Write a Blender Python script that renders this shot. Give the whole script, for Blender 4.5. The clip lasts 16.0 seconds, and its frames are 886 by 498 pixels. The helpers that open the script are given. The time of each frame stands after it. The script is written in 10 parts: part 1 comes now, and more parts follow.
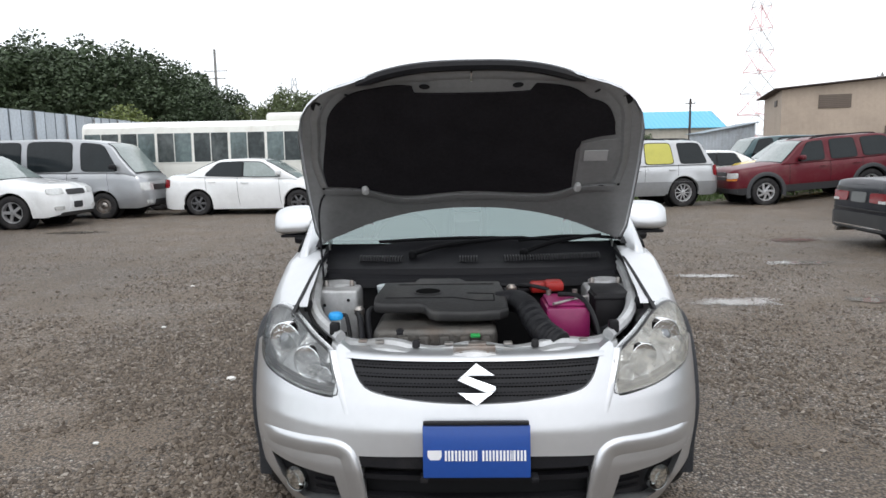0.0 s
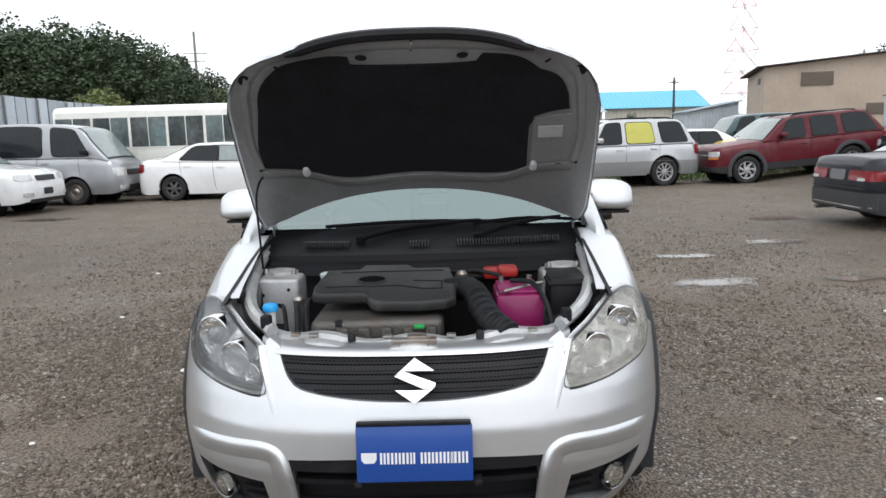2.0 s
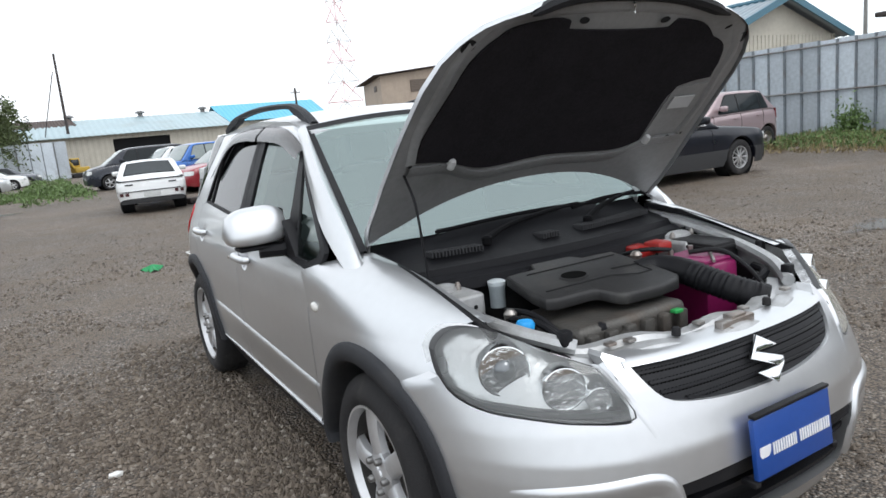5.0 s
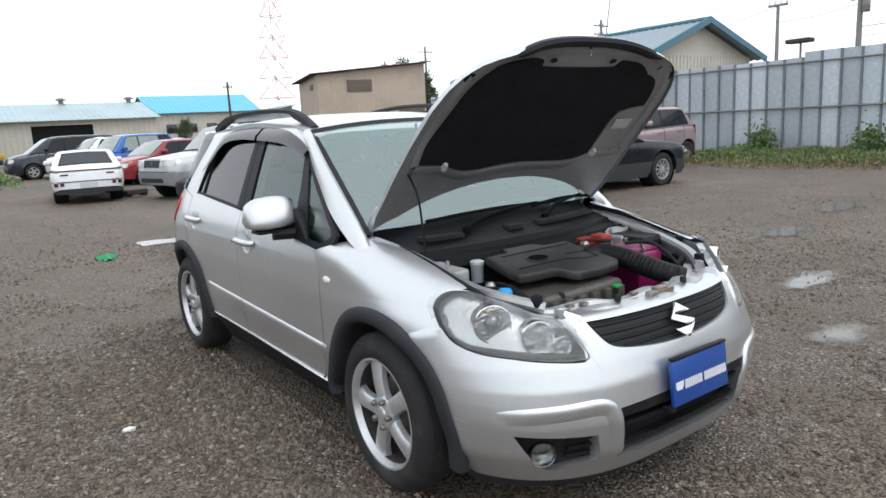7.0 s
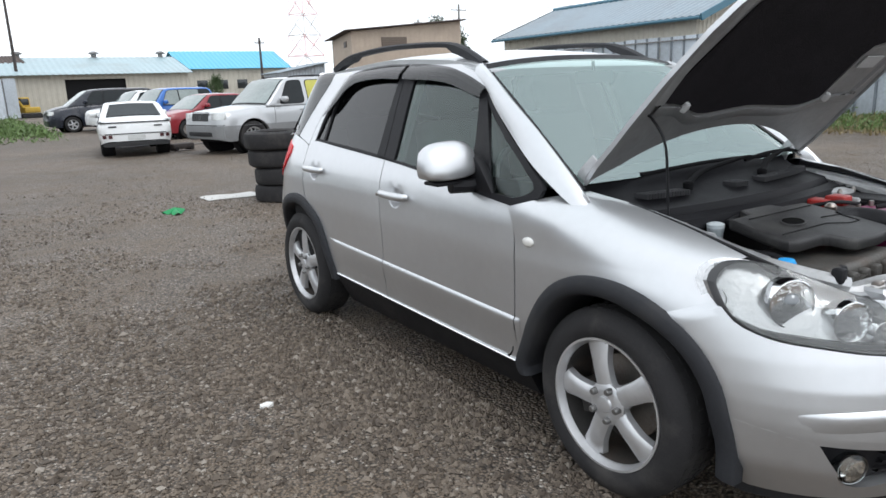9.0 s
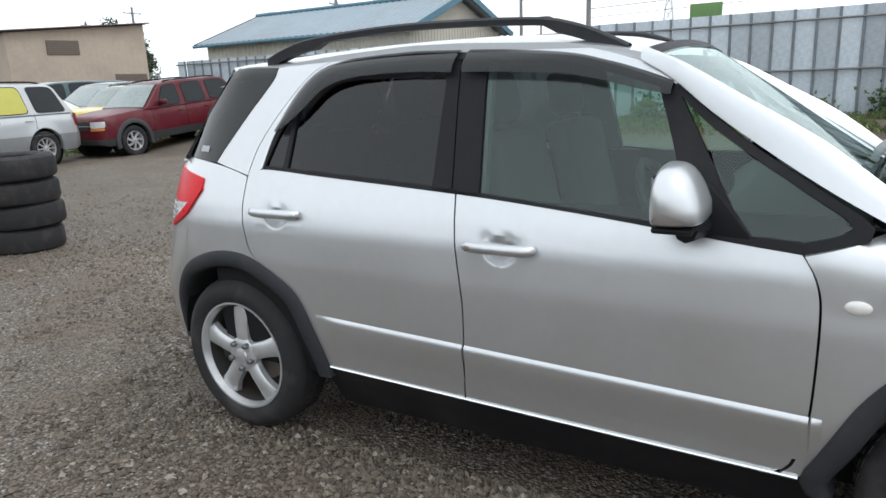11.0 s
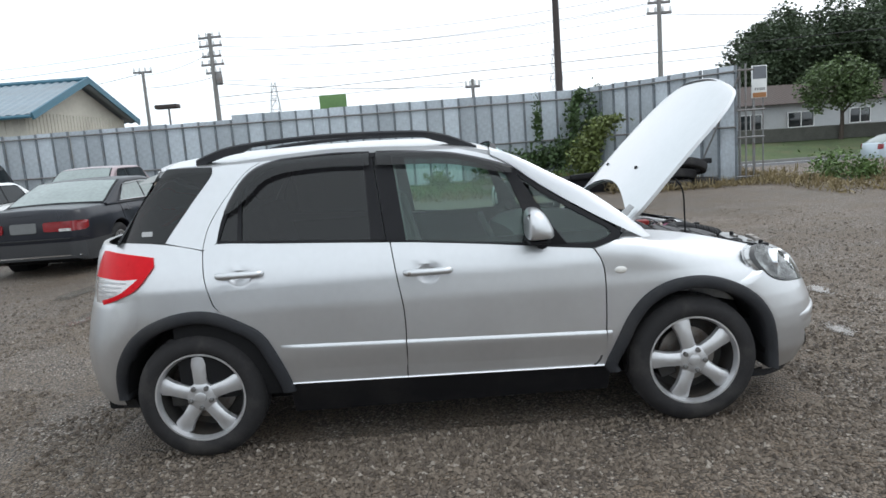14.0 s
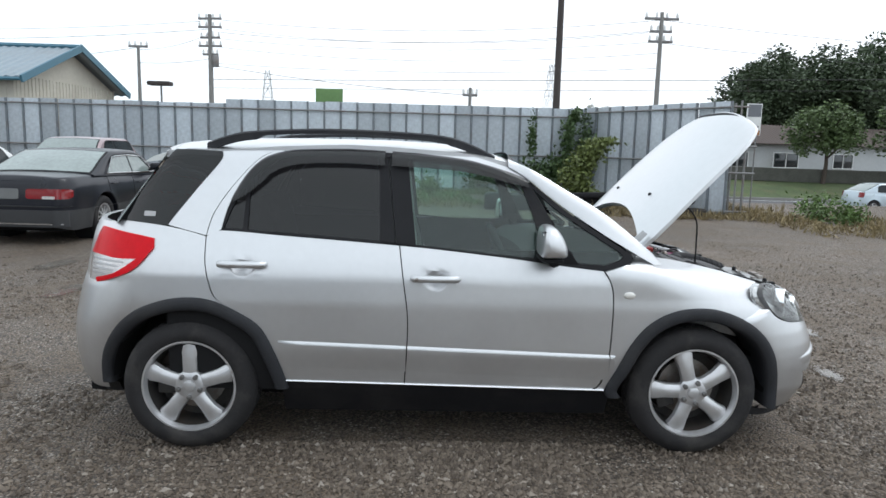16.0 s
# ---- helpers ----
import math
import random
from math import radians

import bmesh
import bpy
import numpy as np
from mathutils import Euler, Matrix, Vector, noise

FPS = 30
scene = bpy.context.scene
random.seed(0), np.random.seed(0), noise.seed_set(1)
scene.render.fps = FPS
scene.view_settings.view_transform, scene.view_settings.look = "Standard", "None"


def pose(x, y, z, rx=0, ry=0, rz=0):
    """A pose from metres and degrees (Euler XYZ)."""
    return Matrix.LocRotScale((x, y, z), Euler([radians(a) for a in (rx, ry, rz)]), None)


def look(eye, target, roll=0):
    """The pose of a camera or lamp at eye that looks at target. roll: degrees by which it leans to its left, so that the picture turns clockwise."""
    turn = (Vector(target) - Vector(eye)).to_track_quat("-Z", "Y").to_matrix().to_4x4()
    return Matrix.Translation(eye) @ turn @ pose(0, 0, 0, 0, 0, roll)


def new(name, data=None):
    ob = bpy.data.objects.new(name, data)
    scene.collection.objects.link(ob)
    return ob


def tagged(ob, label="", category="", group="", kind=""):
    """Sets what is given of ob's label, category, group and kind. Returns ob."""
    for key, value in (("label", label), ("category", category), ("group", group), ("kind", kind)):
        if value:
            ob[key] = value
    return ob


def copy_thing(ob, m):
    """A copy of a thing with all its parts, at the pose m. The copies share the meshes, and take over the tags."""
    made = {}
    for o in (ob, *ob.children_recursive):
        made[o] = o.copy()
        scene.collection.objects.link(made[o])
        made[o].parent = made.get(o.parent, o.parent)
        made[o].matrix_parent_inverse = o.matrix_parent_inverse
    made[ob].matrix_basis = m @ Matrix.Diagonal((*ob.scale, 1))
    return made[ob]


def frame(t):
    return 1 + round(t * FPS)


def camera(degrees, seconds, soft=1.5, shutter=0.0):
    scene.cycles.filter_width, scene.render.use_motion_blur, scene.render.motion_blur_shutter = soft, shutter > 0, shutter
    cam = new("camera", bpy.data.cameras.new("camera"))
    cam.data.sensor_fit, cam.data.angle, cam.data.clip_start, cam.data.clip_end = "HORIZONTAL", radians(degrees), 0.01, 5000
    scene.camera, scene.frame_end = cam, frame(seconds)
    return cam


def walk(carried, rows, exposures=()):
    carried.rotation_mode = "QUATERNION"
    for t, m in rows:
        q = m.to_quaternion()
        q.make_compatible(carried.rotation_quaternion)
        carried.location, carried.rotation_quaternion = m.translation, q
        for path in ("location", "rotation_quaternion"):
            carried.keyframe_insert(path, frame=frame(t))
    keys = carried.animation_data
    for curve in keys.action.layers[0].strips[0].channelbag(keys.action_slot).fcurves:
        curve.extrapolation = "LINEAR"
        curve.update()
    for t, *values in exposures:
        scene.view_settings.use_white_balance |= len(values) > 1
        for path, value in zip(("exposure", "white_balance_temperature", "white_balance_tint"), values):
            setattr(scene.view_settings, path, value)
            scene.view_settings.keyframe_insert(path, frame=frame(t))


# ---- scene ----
cam = camera(65.7, 16.0, soft=1.55)
PATH = [
    (0, (-0.031, -2.052, 1.414), (-0.091, -0.071, 1.146), -1.0),
    (0.5, (0.004, -1.947, 1.391), (-0.065, 0.023, 1.052), -2.9),
    (1, (0.087, -1.868, 1.395), (-0.09, 0.084, 0.994), -3.6),
    (1.5, (0.133, -1.876, 1.41), (-0.02, 0.092, 1.088), -3.3),
    (2, (0.121, -1.869, 1.394), (0.098, 0.105, 1.074), -1.6),
    (2.5, (-0.124, -1.8, 1.382), (-0.046, 0.172, 1.061), -3.4),
    (3, (-0.434, -1.608, 1.368), (-0.211, 0.349, 1.022), -4.7),
    (3.5, (-0.763, -1.313, 1.374), (-0.463, 0.634, 1.03), -2.8),
    (3.7, (-0.875, -1.229, 1.36), (-0.482, 0.7, 1.006), -4.3),
    (5.8, (-1.991, -1.052, 1.427), (-0.819, 0.524, 1.05), -3.3),
    (6, (-2.046, -1.123, 1.428), (-0.857, 0.43, 1.011), -3.2),
    (6.5, (-2.119, -1.32, 1.43), (-0.995, 0.269, 0.973), -3.0),
    (7, (-2.143, -1.411, 1.453), (-0.989, 0.183, 1.093), -3.1),
    (7.5, (-2.142, -1.39, 1.447), (-0.958, 0.176, 1.064), -2.3),
    (8, (-2.174, -1.335, 1.446), (-0.937, 0.189, 1.063), -1.5),
    (8.5, (-2.359, -1.036, 1.402), (-1.189, 0.532, 0.989), -1.7),
    (9, (-2.453, -0.605, 1.374), (-1.37, 1.011, 0.912), -2.1),
    (9.2, (-2.498, -0.406, 1.374), (-1.486, 1.237, 0.85), -0.3),
    (11.5, (-2.789, 1.598, 1.382), (-0.959, 2.268, 0.931), -2.9),
    (12, (-2.967, 1.836, 1.447), (-1.052, 2.199, 0.997), -2.2),
    (12.5, (-3.278, 1.951, 1.477), (-1.322, 2.129, 1.099), -2.2),
    (13, (-3.637, 2.04, 1.481), (-1.672, 2.075, 1.109), -3.5),
    (13.5, (-3.969, 2.069, 1.486), (-1.999, 2.021, 1.146), -2.2),
    (14, (-4.181, 2.084, 1.497), (-2.204, 2.079, 1.194), -4.3),
    (14.5, (-4.191, 2.058, 1.508), (-2.207, 2.109, 1.261), -2.5),
    (15, (-4.189, 2.043, 1.495), (-2.213, 2.095, 1.194), -3.0),
    (15.5, (-4.176, 2.045, 1.494), (-2.201, 2.093, 1.179), -2.8),
    (16, (-4.114, 2.239, 1.505), (-2.136, 2.17, 1.216), 1.5),
]
walk(cam, [(t, look(e, g, r)) for t, e, g, r in PATH],
     [(0, 0.09, 6290, 12), (3.5, 0.13, 6250, 11), (6, 0.08, 6180, 11), (9, 0.10, 6170, 11), (11.5, 0.07, 6140, 9), (12.5, 0.04, 6120, 9), (14, -0.04, 6060, 9), (16, -0.05, 6040, 9)])

# ---- world and sun: bright overcast ----
world = bpy.data.worlds.new("overcast_sky")
scene.world = world
world.use_nodes = True
wn, wl = world.node_tree.nodes, world.node_tree.links
sky = wn.new("ShaderNodeTexSky")
sky.sky_type = "NISHITA"
sky.sun_disc = False
SUN_ELEV, SUN_ROT = radians(58), radians(200)
sky.sun_elevation, sky.sun_rotation = SUN_ELEV, SUN_ROT
sky.dust_density = 4.0
soft_sky = wn.new("ShaderNodeHueSaturation")
soft_sky.inputs["Saturation"].default_value = 0.25
soft_sky.inputs["Value"].default_value = 0.10
cloud_co = wn.new("ShaderNodeTexCoord")
cloud_n = wn.new("ShaderNodeTexNoise")
cloud_n.inputs["Scale"].default_value = 1.6
cloud_n.inputs["Detail"].default_value = 4
cloud_ramp = wn.new("ShaderNodeValToRGB")
cloud_ramp.color_ramp.elements[0].position, cloud_ramp.color_ramp.elements[0].color = 0.3, (0.90, 0.97, 0.98, 1)
cloud_ramp.color_ramp.elements[1].position, cloud_ramp.color_ramp.elements[1].color = 0.7, (1.0, 1.0, 1.0, 1)
cloud_mix = wn.new("ShaderNodeMix")
cloud_mix.data_type = "RGBA"
cloud_mix.inputs["Factor"].default_value = 0.8
wl.new(cloud_co.outputs["Generated"], cloud_n.inputs["Vector"])
wl.new(cloud_n.outputs["Fac"], cloud_ramp.inputs["Fac"])
wl.new(sky.outputs["Color"], soft_sky.inputs["Color"])
wl.new(soft_sky.outputs["Color"], cloud_mix.inputs["A"])
wl.new(cloud_ramp.outputs["Color"], cloud_mix.inputs["B"])
wl.new(cloud_mix.outputs["Result"], wn["Background"].inputs["Color"])
wn["Background"].inputs["Strength"].default_value = 1.55

sun = new("sun", bpy.data.lights.new("sun", "SUN"))
sun.data.energy, sun.data.angle, sun.data.color = 0.7, radians(25), (1.0, 0.97, 0.92)
sun.matrix_world = pose(0, 0, 30, 90 - 58, 0, 20)


# ---- materials ----
def nodes_of(name):
    m = bpy.data.materials.new(name)
    m.use_nodes = True
    return m, m.node_tree.nodes, m.node_tree.links, m.node_tree.nodes["Principled BSDF"]


def surface(name, col, rough=0.5, metal=0.0, vary=0.12, scale=8.0, bump=0.0, bump_scale=60.0, coat=0.0, spec=0.5, dirt=None, dirt_scale=1.5, dirt_amount=0.4, alpha=None, per_object=0.0):
    """Base colour varied at two scales, with fine relief and optional dirt of its own colour."""
    m, n, l, p = nodes_of(name)
    tc = n.new("ShaderNodeTexCoord")
    big = n.new("ShaderNodeTexNoise")
    big.inputs["Scale"].default_value, big.inputs["Detail"].default_value = scale, 6
    fine = n.new("ShaderNodeTexNoise")
    fine.inputs["Scale"].default_value, fine.inputs["Detail"].default_value = scale * 9, 4
    l.new(tc.outputs["Object"], big.inputs["Vector"])
    l.new(tc.outputs["Object"], fine.inputs["Vector"])
    add = n.new("ShaderNodeMath")
    add.operation = "ADD"
    l.new(big.outputs["Fac"], add.inputs[0])
    l.new(fine.outputs["Fac"], add.inputs[1])
    rng = n.new("ShaderNodeMapRange")
    rng.inputs["From Min"].default_value, rng.inputs["From Max"].default_value = 0.6, 1.4
    rng.inputs["To Min"].default_value, rng.inputs["To Max"].default_value = 1 - vary, 1 + vary
    l.new(add.outputs[0], rng.inputs["Value"])
    mul = n.new("ShaderNodeVectorMath")
    mul.operation = "MULTIPLY"
    mul.inputs[0].default_value = col[:3]
    l.new(rng.outputs["Result"], mul.inputs[1])
    out = mul.outputs[0]
    if per_object:
        info = n.new("ShaderNodeObjectInfo")
        r2 = n.new("ShaderNodeMapRange")
        r2.inputs["To Min"].default_value, r2.inputs["To Max"].default_value = 1 - per_object, 1 + per_object
        l.new(info.outputs["Random"], r2.inputs["Value"])
        m2 = n.new("ShaderNodeVectorMath")
        m2.operation = "MULTIPLY"
        l.new(out, m2.inputs[0])
        l.new(r2.outputs["Result"], m2.inputs[1])
        out = m2.outputs[0]
    if dirt:
        dn = n.new("ShaderNodeTexNoise")
        dn.inputs["Scale"].default_value, dn.inputs["Detail"].default_value, dn.inputs["Roughness"].default_value = dirt_scale, 8, 0.65
        l.new(tc.outputs["Object"], dn.inputs["Vector"])
        dr = n.new("ShaderNodeMapRange")
        dr.inputs["From Min"].default_value, dr.inputs["From Max"].default_value = 0.48, 0.68
        dr.inputs["To Max"].default_value = dirt_amount
        l.new(dn.outputs["Fac"], dr.inputs["Value"])
        mx = n.new("ShaderNodeMix")
        mx.data_type = "RGBA"
        l.new(dr.outputs["Result"], mx.inputs["Factor"])
        l.new(out, mx.inputs["A"])
        mx.inputs["B"].default_value = (*dirt, 1)
        out = mx.outputs["Result"]
    l.new(out, p.inputs["Base Color"])
    p.inputs["Roughness"].default_value, p.inputs["Metallic"].default_value = rough, metal
    p.inputs["Coat Weight"].default_value, p.inputs["Coat Roughness"].default_value = coat, 0.04
    p.inputs["Specular IOR Level"].default_value = spec
    rr = n.new("ShaderNodeMapRange")
    rr.inputs["To Min"].default_value, rr.inputs["To Max"].default_value = max(rough - 0.08, 0.02), min(rough + 0.1, 1)
    l.new(big.outputs["Fac"], rr.inputs["Value"])
    l.new(rr.outputs["Result"], p.inputs["Roughness"])
    if bump:
        bn = n.new("ShaderNodeTexNoise")
        bn.inputs["Scale"].default_value, bn.inputs["Detail"].default_value = bump_scale, 5
        l.new(tc.outputs["Object"], bn.inputs["Vector"])
        b = n.new("ShaderNodeBump")
        b.inputs["Strength"].default_value, b.inputs["Distance"].default_value = bump, 0.01
        l.new(bn.outputs["Fac"], b.inputs["Height"])
        l.new(b.outputs["Normal"], p.inputs["Normal"])
    if alpha is not None:
        p.inputs["Alpha"].default_value = alpha
    return m


def pane(name, tint, clear=0.7, rough=0.02, ior=1.5, gloss=(1, 1, 1)):
    """Thin sheet of glass: mostly clear, tinted, with mirror-like gloss that grows at grazing angles."""
    m, n, l, p = nodes_of(name)
    n.remove(p)
    tr, gl, mx, fr = n.new("ShaderNodeBsdfTransparent"), n.new("ShaderNodeBsdfGlossy"), n.new("ShaderNodeMixShader"), n.new("ShaderNodeFresnel")
    tr.inputs["Color"].default_value = (*[c * clear for c in tint], 1)
    gl.inputs["Roughness"].default_value = rough
    gl.inputs["Color"].default_value = (*gloss, 1)
    fr.inputs["IOR"].default_value = ior
    l.new(fr.outputs["Fac"], mx.inputs["Fac"])
    l.new(tr.outputs[0], mx.inputs[1])
    l.new(gl.outputs[0], mx.inputs[2])
    l.new(mx.outputs[0], n["Material Output"].inputs["Surface"])
    return m


def hazed(name, col, amount):
    """Weathered clear plastic: a glossy clear sheet with a thin milky layer."""
    m = pane(name, (0.96, 0.97, 0.96), 0.95)
    n, l = m.node_tree.nodes, m.node_tree.links
    out = n["Material Output"]
    old = out.inputs["Surface"].links[0].from_socket
    df, mx, tx, rg = n.new("ShaderNodeBsdfDiffuse"), n.new("ShaderNodeMixShader"), n.new("ShaderNodeTexNoise"), n.new("ShaderNodeMapRange")
    df.inputs["Color"].default_value = (*col, 1)
    tx.inputs["Scale"].default_value, tx.inputs["Detail"].default_value = 9.0, 5
    rg.inputs["From Min"].default_value, rg.inputs["From Max"].default_value = 0.3, 0.7
    rg.inputs["To Min"].default_value, rg.inputs["To Max"].default_value = amount * 0.6, amount * 1.4
    l.new(tx.outputs["Fac"], rg.inputs["Value"])
    l.new(rg.outputs["Result"], mx.inputs["Fac"])
    l.new(old, mx.inputs[1])
    l.new(df.outputs[0], mx.inputs[2])
    l.new(mx.outputs[0], out.inputs["Surface"])
    return m


def paint(name, col, metal=0.0, rough=0.3, coat=0.7, dirt=(0.25, 0.22, 0.18), dirt_amount=0.12, spec=0.5):
    return surface(name, col, rough, metal, 0.03, 3.0, 0.0, coat=coat, spec=spec, dirt=dirt, dirt_scale=2.2, dirt_amount=dirt_amount)


SILVER = paint("silver_paint", (0.635, 0.642, 0.655), 0.84, 0.37, dirt_amount=0.03)
UNDERHOOD = surface("underhood_grey", (0.25, 0.25, 0.25), 0.45, 0.2, 0.12, 6, 0.1, 40, dirt=(0.08, 0.08, 0.08), dirt_amount=0.5)
BAY_SILVER = surface("bay_silver_paint", (0.48, 0.485, 0.49), 0.4, 0.4, 0.12, 7, 0.08, 50, dirt=(0.16, 0.15, 0.13), dirt_scale=6, dirt_amount=0.5)
COWL_BLACK = surface("cowl_black", (0.010, 0.010, 0.012), 0.55, 0, 0.2, 12, 0.1, 300, spec=0.15)
BLACK_PLASTIC = surface("black_plastic", (0.012, 0.012, 0.014), 0.5, 0, 0.2, 12, 0.15, 300, spec=0.18, dirt=(0.045, 0.042, 0.04), dirt_scale=4, dirt_amount=0.3)
COVER_PLASTIC = surface("engine_cover_plastic", (0.022, 0.0215, 0.022), 0.45, 0, 0.2, 10, 0.2, 400, spec=0.35, dirt=(0.12, 0.115, 0.105), dirt_scale=5, dirt_amount=0.4)
ARCH_PLASTIC = surface("grained_arch_plastic", (0.024, 0.025, 0.029), 0.62, 0, 0.15, 14, 0.35, 500, spec=0.3, dirt=(0.06, 0.057, 0.054), dirt_scale=5, dirt_amount=0.35)
LINER = surface("black_felt_liner", (0.018, 0.0165, 0.019), 0.95, 0, 0.3, 9, 0.5, 220, spec=0.1)
# near-black base: shade of recesses, holes and gaps put into the colour
DARK = surface("cavity_shade_dark", (0.012, 0.012, 0.013), 0.8, 0, 0.2, 10, spec=0.2)
RUBBER = surface("tyre_rubber", (0.026, 0.025, 0.026), 0.78, 0, 0.2, 20, 0.2, 200, spec=0.25, dirt=(0.085, 0.078, 0.072), dirt_scale=5, dirt_amount=0.45)
ALLOY = surface("alloy_silver", (0.62, 0.62, 0.63), 0.33, 0.65, 0.06, 8, dirt=(0.2, 0.17, 0.14), dirt_scale=9, dirt_amount=0.22)
CHROME = surface("chrome", (0.85, 0.86, 0.87), 0.08, 1.0, 0.02, 5)
STEEL = surface("bare_steel", (0.35, 0.33, 0.31), 0.4, 0.9, 0.2, 20, dirt=(0.2, 0.1, 0.05), dirt_scale=12, dirt_amount=0.5)
GLASS_GREEN = pane("green_tinted_glass", (0.76, 0.95, 0.87), 0.88, ior=1.68, gloss=(0.88, 0.97, 0.95))
GLASS_SCREEN = pane("windscreen_glass", (0.80, 0.95, 0.90), 0.88, ior=3.3, gloss=(0.82, 0.95, 0.93))
HAZE_LIGHT, HAZE_STRONG = hazed("lightly_hazed_lens", (0.74, 0.75, 0.74), 0.06), hazed("yellowed_hazy_lens", (0.76, 0.73, 0.65), 0.27)
GLASS_CLEAR = pane("clear_lens", (0.96, 0.97, 0.96), 0.95)
GLASS_PRIVACY = pane("privacy_glass", (0.9, 0.95, 1.0), 0.10)
GLASS_DARK = surface("dark_car_glass", (0.025, 0.03, 0.033), 0.04, 0, 0.2, 3, spec=0.7)
VISOR = pane("smoked_visor", (0.85, 0.8, 0.85), 0.22, 0.08)
SEAT = surface("grey_seat_fabric", (0.17, 0.175, 0.18), 0.9, 0, 0.2, 20, 0.3, 300)
TRIM_INT = surface("interior_trim", (0.30, 0.31, 0.30), 0.75, 0, 0.1, 9)
DASH = surface("dashboard_plastic", (0.05, 0.052, 0.055), 0.6, 0, 0.15, 12, 0.2, 300)
RED_LENS = surface("red_lens", (0.62, 0.006, 0.014), 0.3, 0, 0.1, 30, coat=0.03, spec=0.12)
CLEAR_REFL = surface("lamp_reflector", (0.86, 0.87, 0.88), 0.08, 1.0, 0.1, 40, 0.7, 55)
WHITE_PL = surface("white_plastic", (0.78, 0.79, 0.78), 0.4, 0, 0.06, 10)
BLUE_SIGN = surface("blue_board", (0.012, 0.062, 0.29), 0.35, 0, 0.08, 6, coat=0.3)
SIGN_WHITE = surface("white_print", (0.8, 0.8, 0.82), 0.5, 0, 0.03, 30)
MAGENTA = surface("magenta_battery_case", (0.22, 0.010, 0.085), 0.35, 0, 0.12, 9, coat=0.3)
RED_PL = surface("red_plastic", (0.33, 0.018, 0.014), 0.4, 0, 0.1, 15)
BLUE_CAP = surface("blue_cap", (0.02, 0.33, 0.75), 0.4, 0, 0.1, 15)
GREEN_PL = surface("green_clip", (0.03, 0.34, 0.08), 0.4, 0, 0.1, 15)
CAST_ALU = surface("cast_aluminium", (0.10, 0.094, 0.086), 0.5, 0.5, 0.25, 16, 0.3, 80, dirt=(0.1, 0.07, 0.05), dirt_scale=9, dirt_amount=0.5)
STICKER = surface("grey_sticker", (0.42, 0.42, 0.42), 0.6, 0, 0.1, 25)


# ---- mesh tools ----
def finish(name, bm, mat, smooth=True, angle=40):
    bmesh.ops.recalc_face_normals(bm, faces=bm.faces[:]) if bm.faces else None
    me = bpy.data.meshes.new(name)
    bm.to_mesh(me)
    bm.free()
    me.materials.append(mat)
    if smooth:
        me.polygons.foreach_set("use_smooth", [True] * len(me.polygons))
        me.set_sharp_from_angle(angle=radians(angle))
    return me


def thing(name, label, category, m=None, group="", kind=""):
    ob = new(name)
    if m is not None:
        ob.matrix_basis = m
    return tagged(ob, label, category, group, kind)


def part(name, bm, material, parent, label="", smooth=True, angle=40):
    ob = new(name, finish(name, bm, material, smooth, angle) if isinstance(bm, bmesh.types.BMesh) else bm)
    ob.parent = parent
    return tagged(ob, label)


def solo(name, bm, material, label, category, m=None, group="", kind="", smooth=True, angle=40):
    ob = new(name, finish(name, bm, material, smooth, angle))
    if m is not None:
        ob.matrix_basis = m
    return tagged(ob, label, category, group, kind)


def box(bm, x0, x1, y0, y1, z0, z1, bevel=0.0, seg=2, m=None):
    r = bmesh.ops.create_cube(bm, size=1, matrix=Matrix.LocRotScale(((x0 + x1) / 2, (y0 + y1) / 2, (z0 + z1) / 2), None, (abs(x1 - x0), abs(y1 - y0), abs(z1 - z0))))
    vs = r["verts"]
    if bevel:
        es = list({e for v in vs for e in v.link_edges})
        b = bmesh.ops.bevel(bm, geom=es, offset=bevel, segments=seg, affect="EDGES", profile=0.5)
        vs = list({v for f in b["faces"] for v in f.verts} | {v for v in vs if v.is_valid})
    if m is not None:
        bmesh.ops.transform(bm, matrix=m, verts=vs)
    return vs


def tube(bm, pts, r, seg=8, caps=True, radii=None):
    """A round bar along points."""
    pts = [Vector(p) for p in pts]
    rings = []
    up = Vector((0.0, 0.0, 1.0))
    for i, p in enumerate(pts):
        d = (pts[min(i + 1, len(pts) - 1)] - pts[max(i - 1, 0)]).normalized()
        a = d.cross(up if abs(d.z) < 0.95 else Vector((1, 0, 0))).normalized()
        b = d.cross(a)
        rr = radii[i] if radii else r
        rings.append([bm.verts.new(p + rr * (math.cos(k * math.tau / seg) * a + math.sin(k * math.tau / seg) * b)) for k in range(seg)])
    for q, w in zip(rings, rings[1:]):
        for k in range(seg):
            bm.faces.new((q[k], q[(k + 1) % seg], w[(k + 1) % seg], w[k]))
    if caps:
        bm.faces.new(rings[0]), bm.faces.new(rings[-1])
    return bm


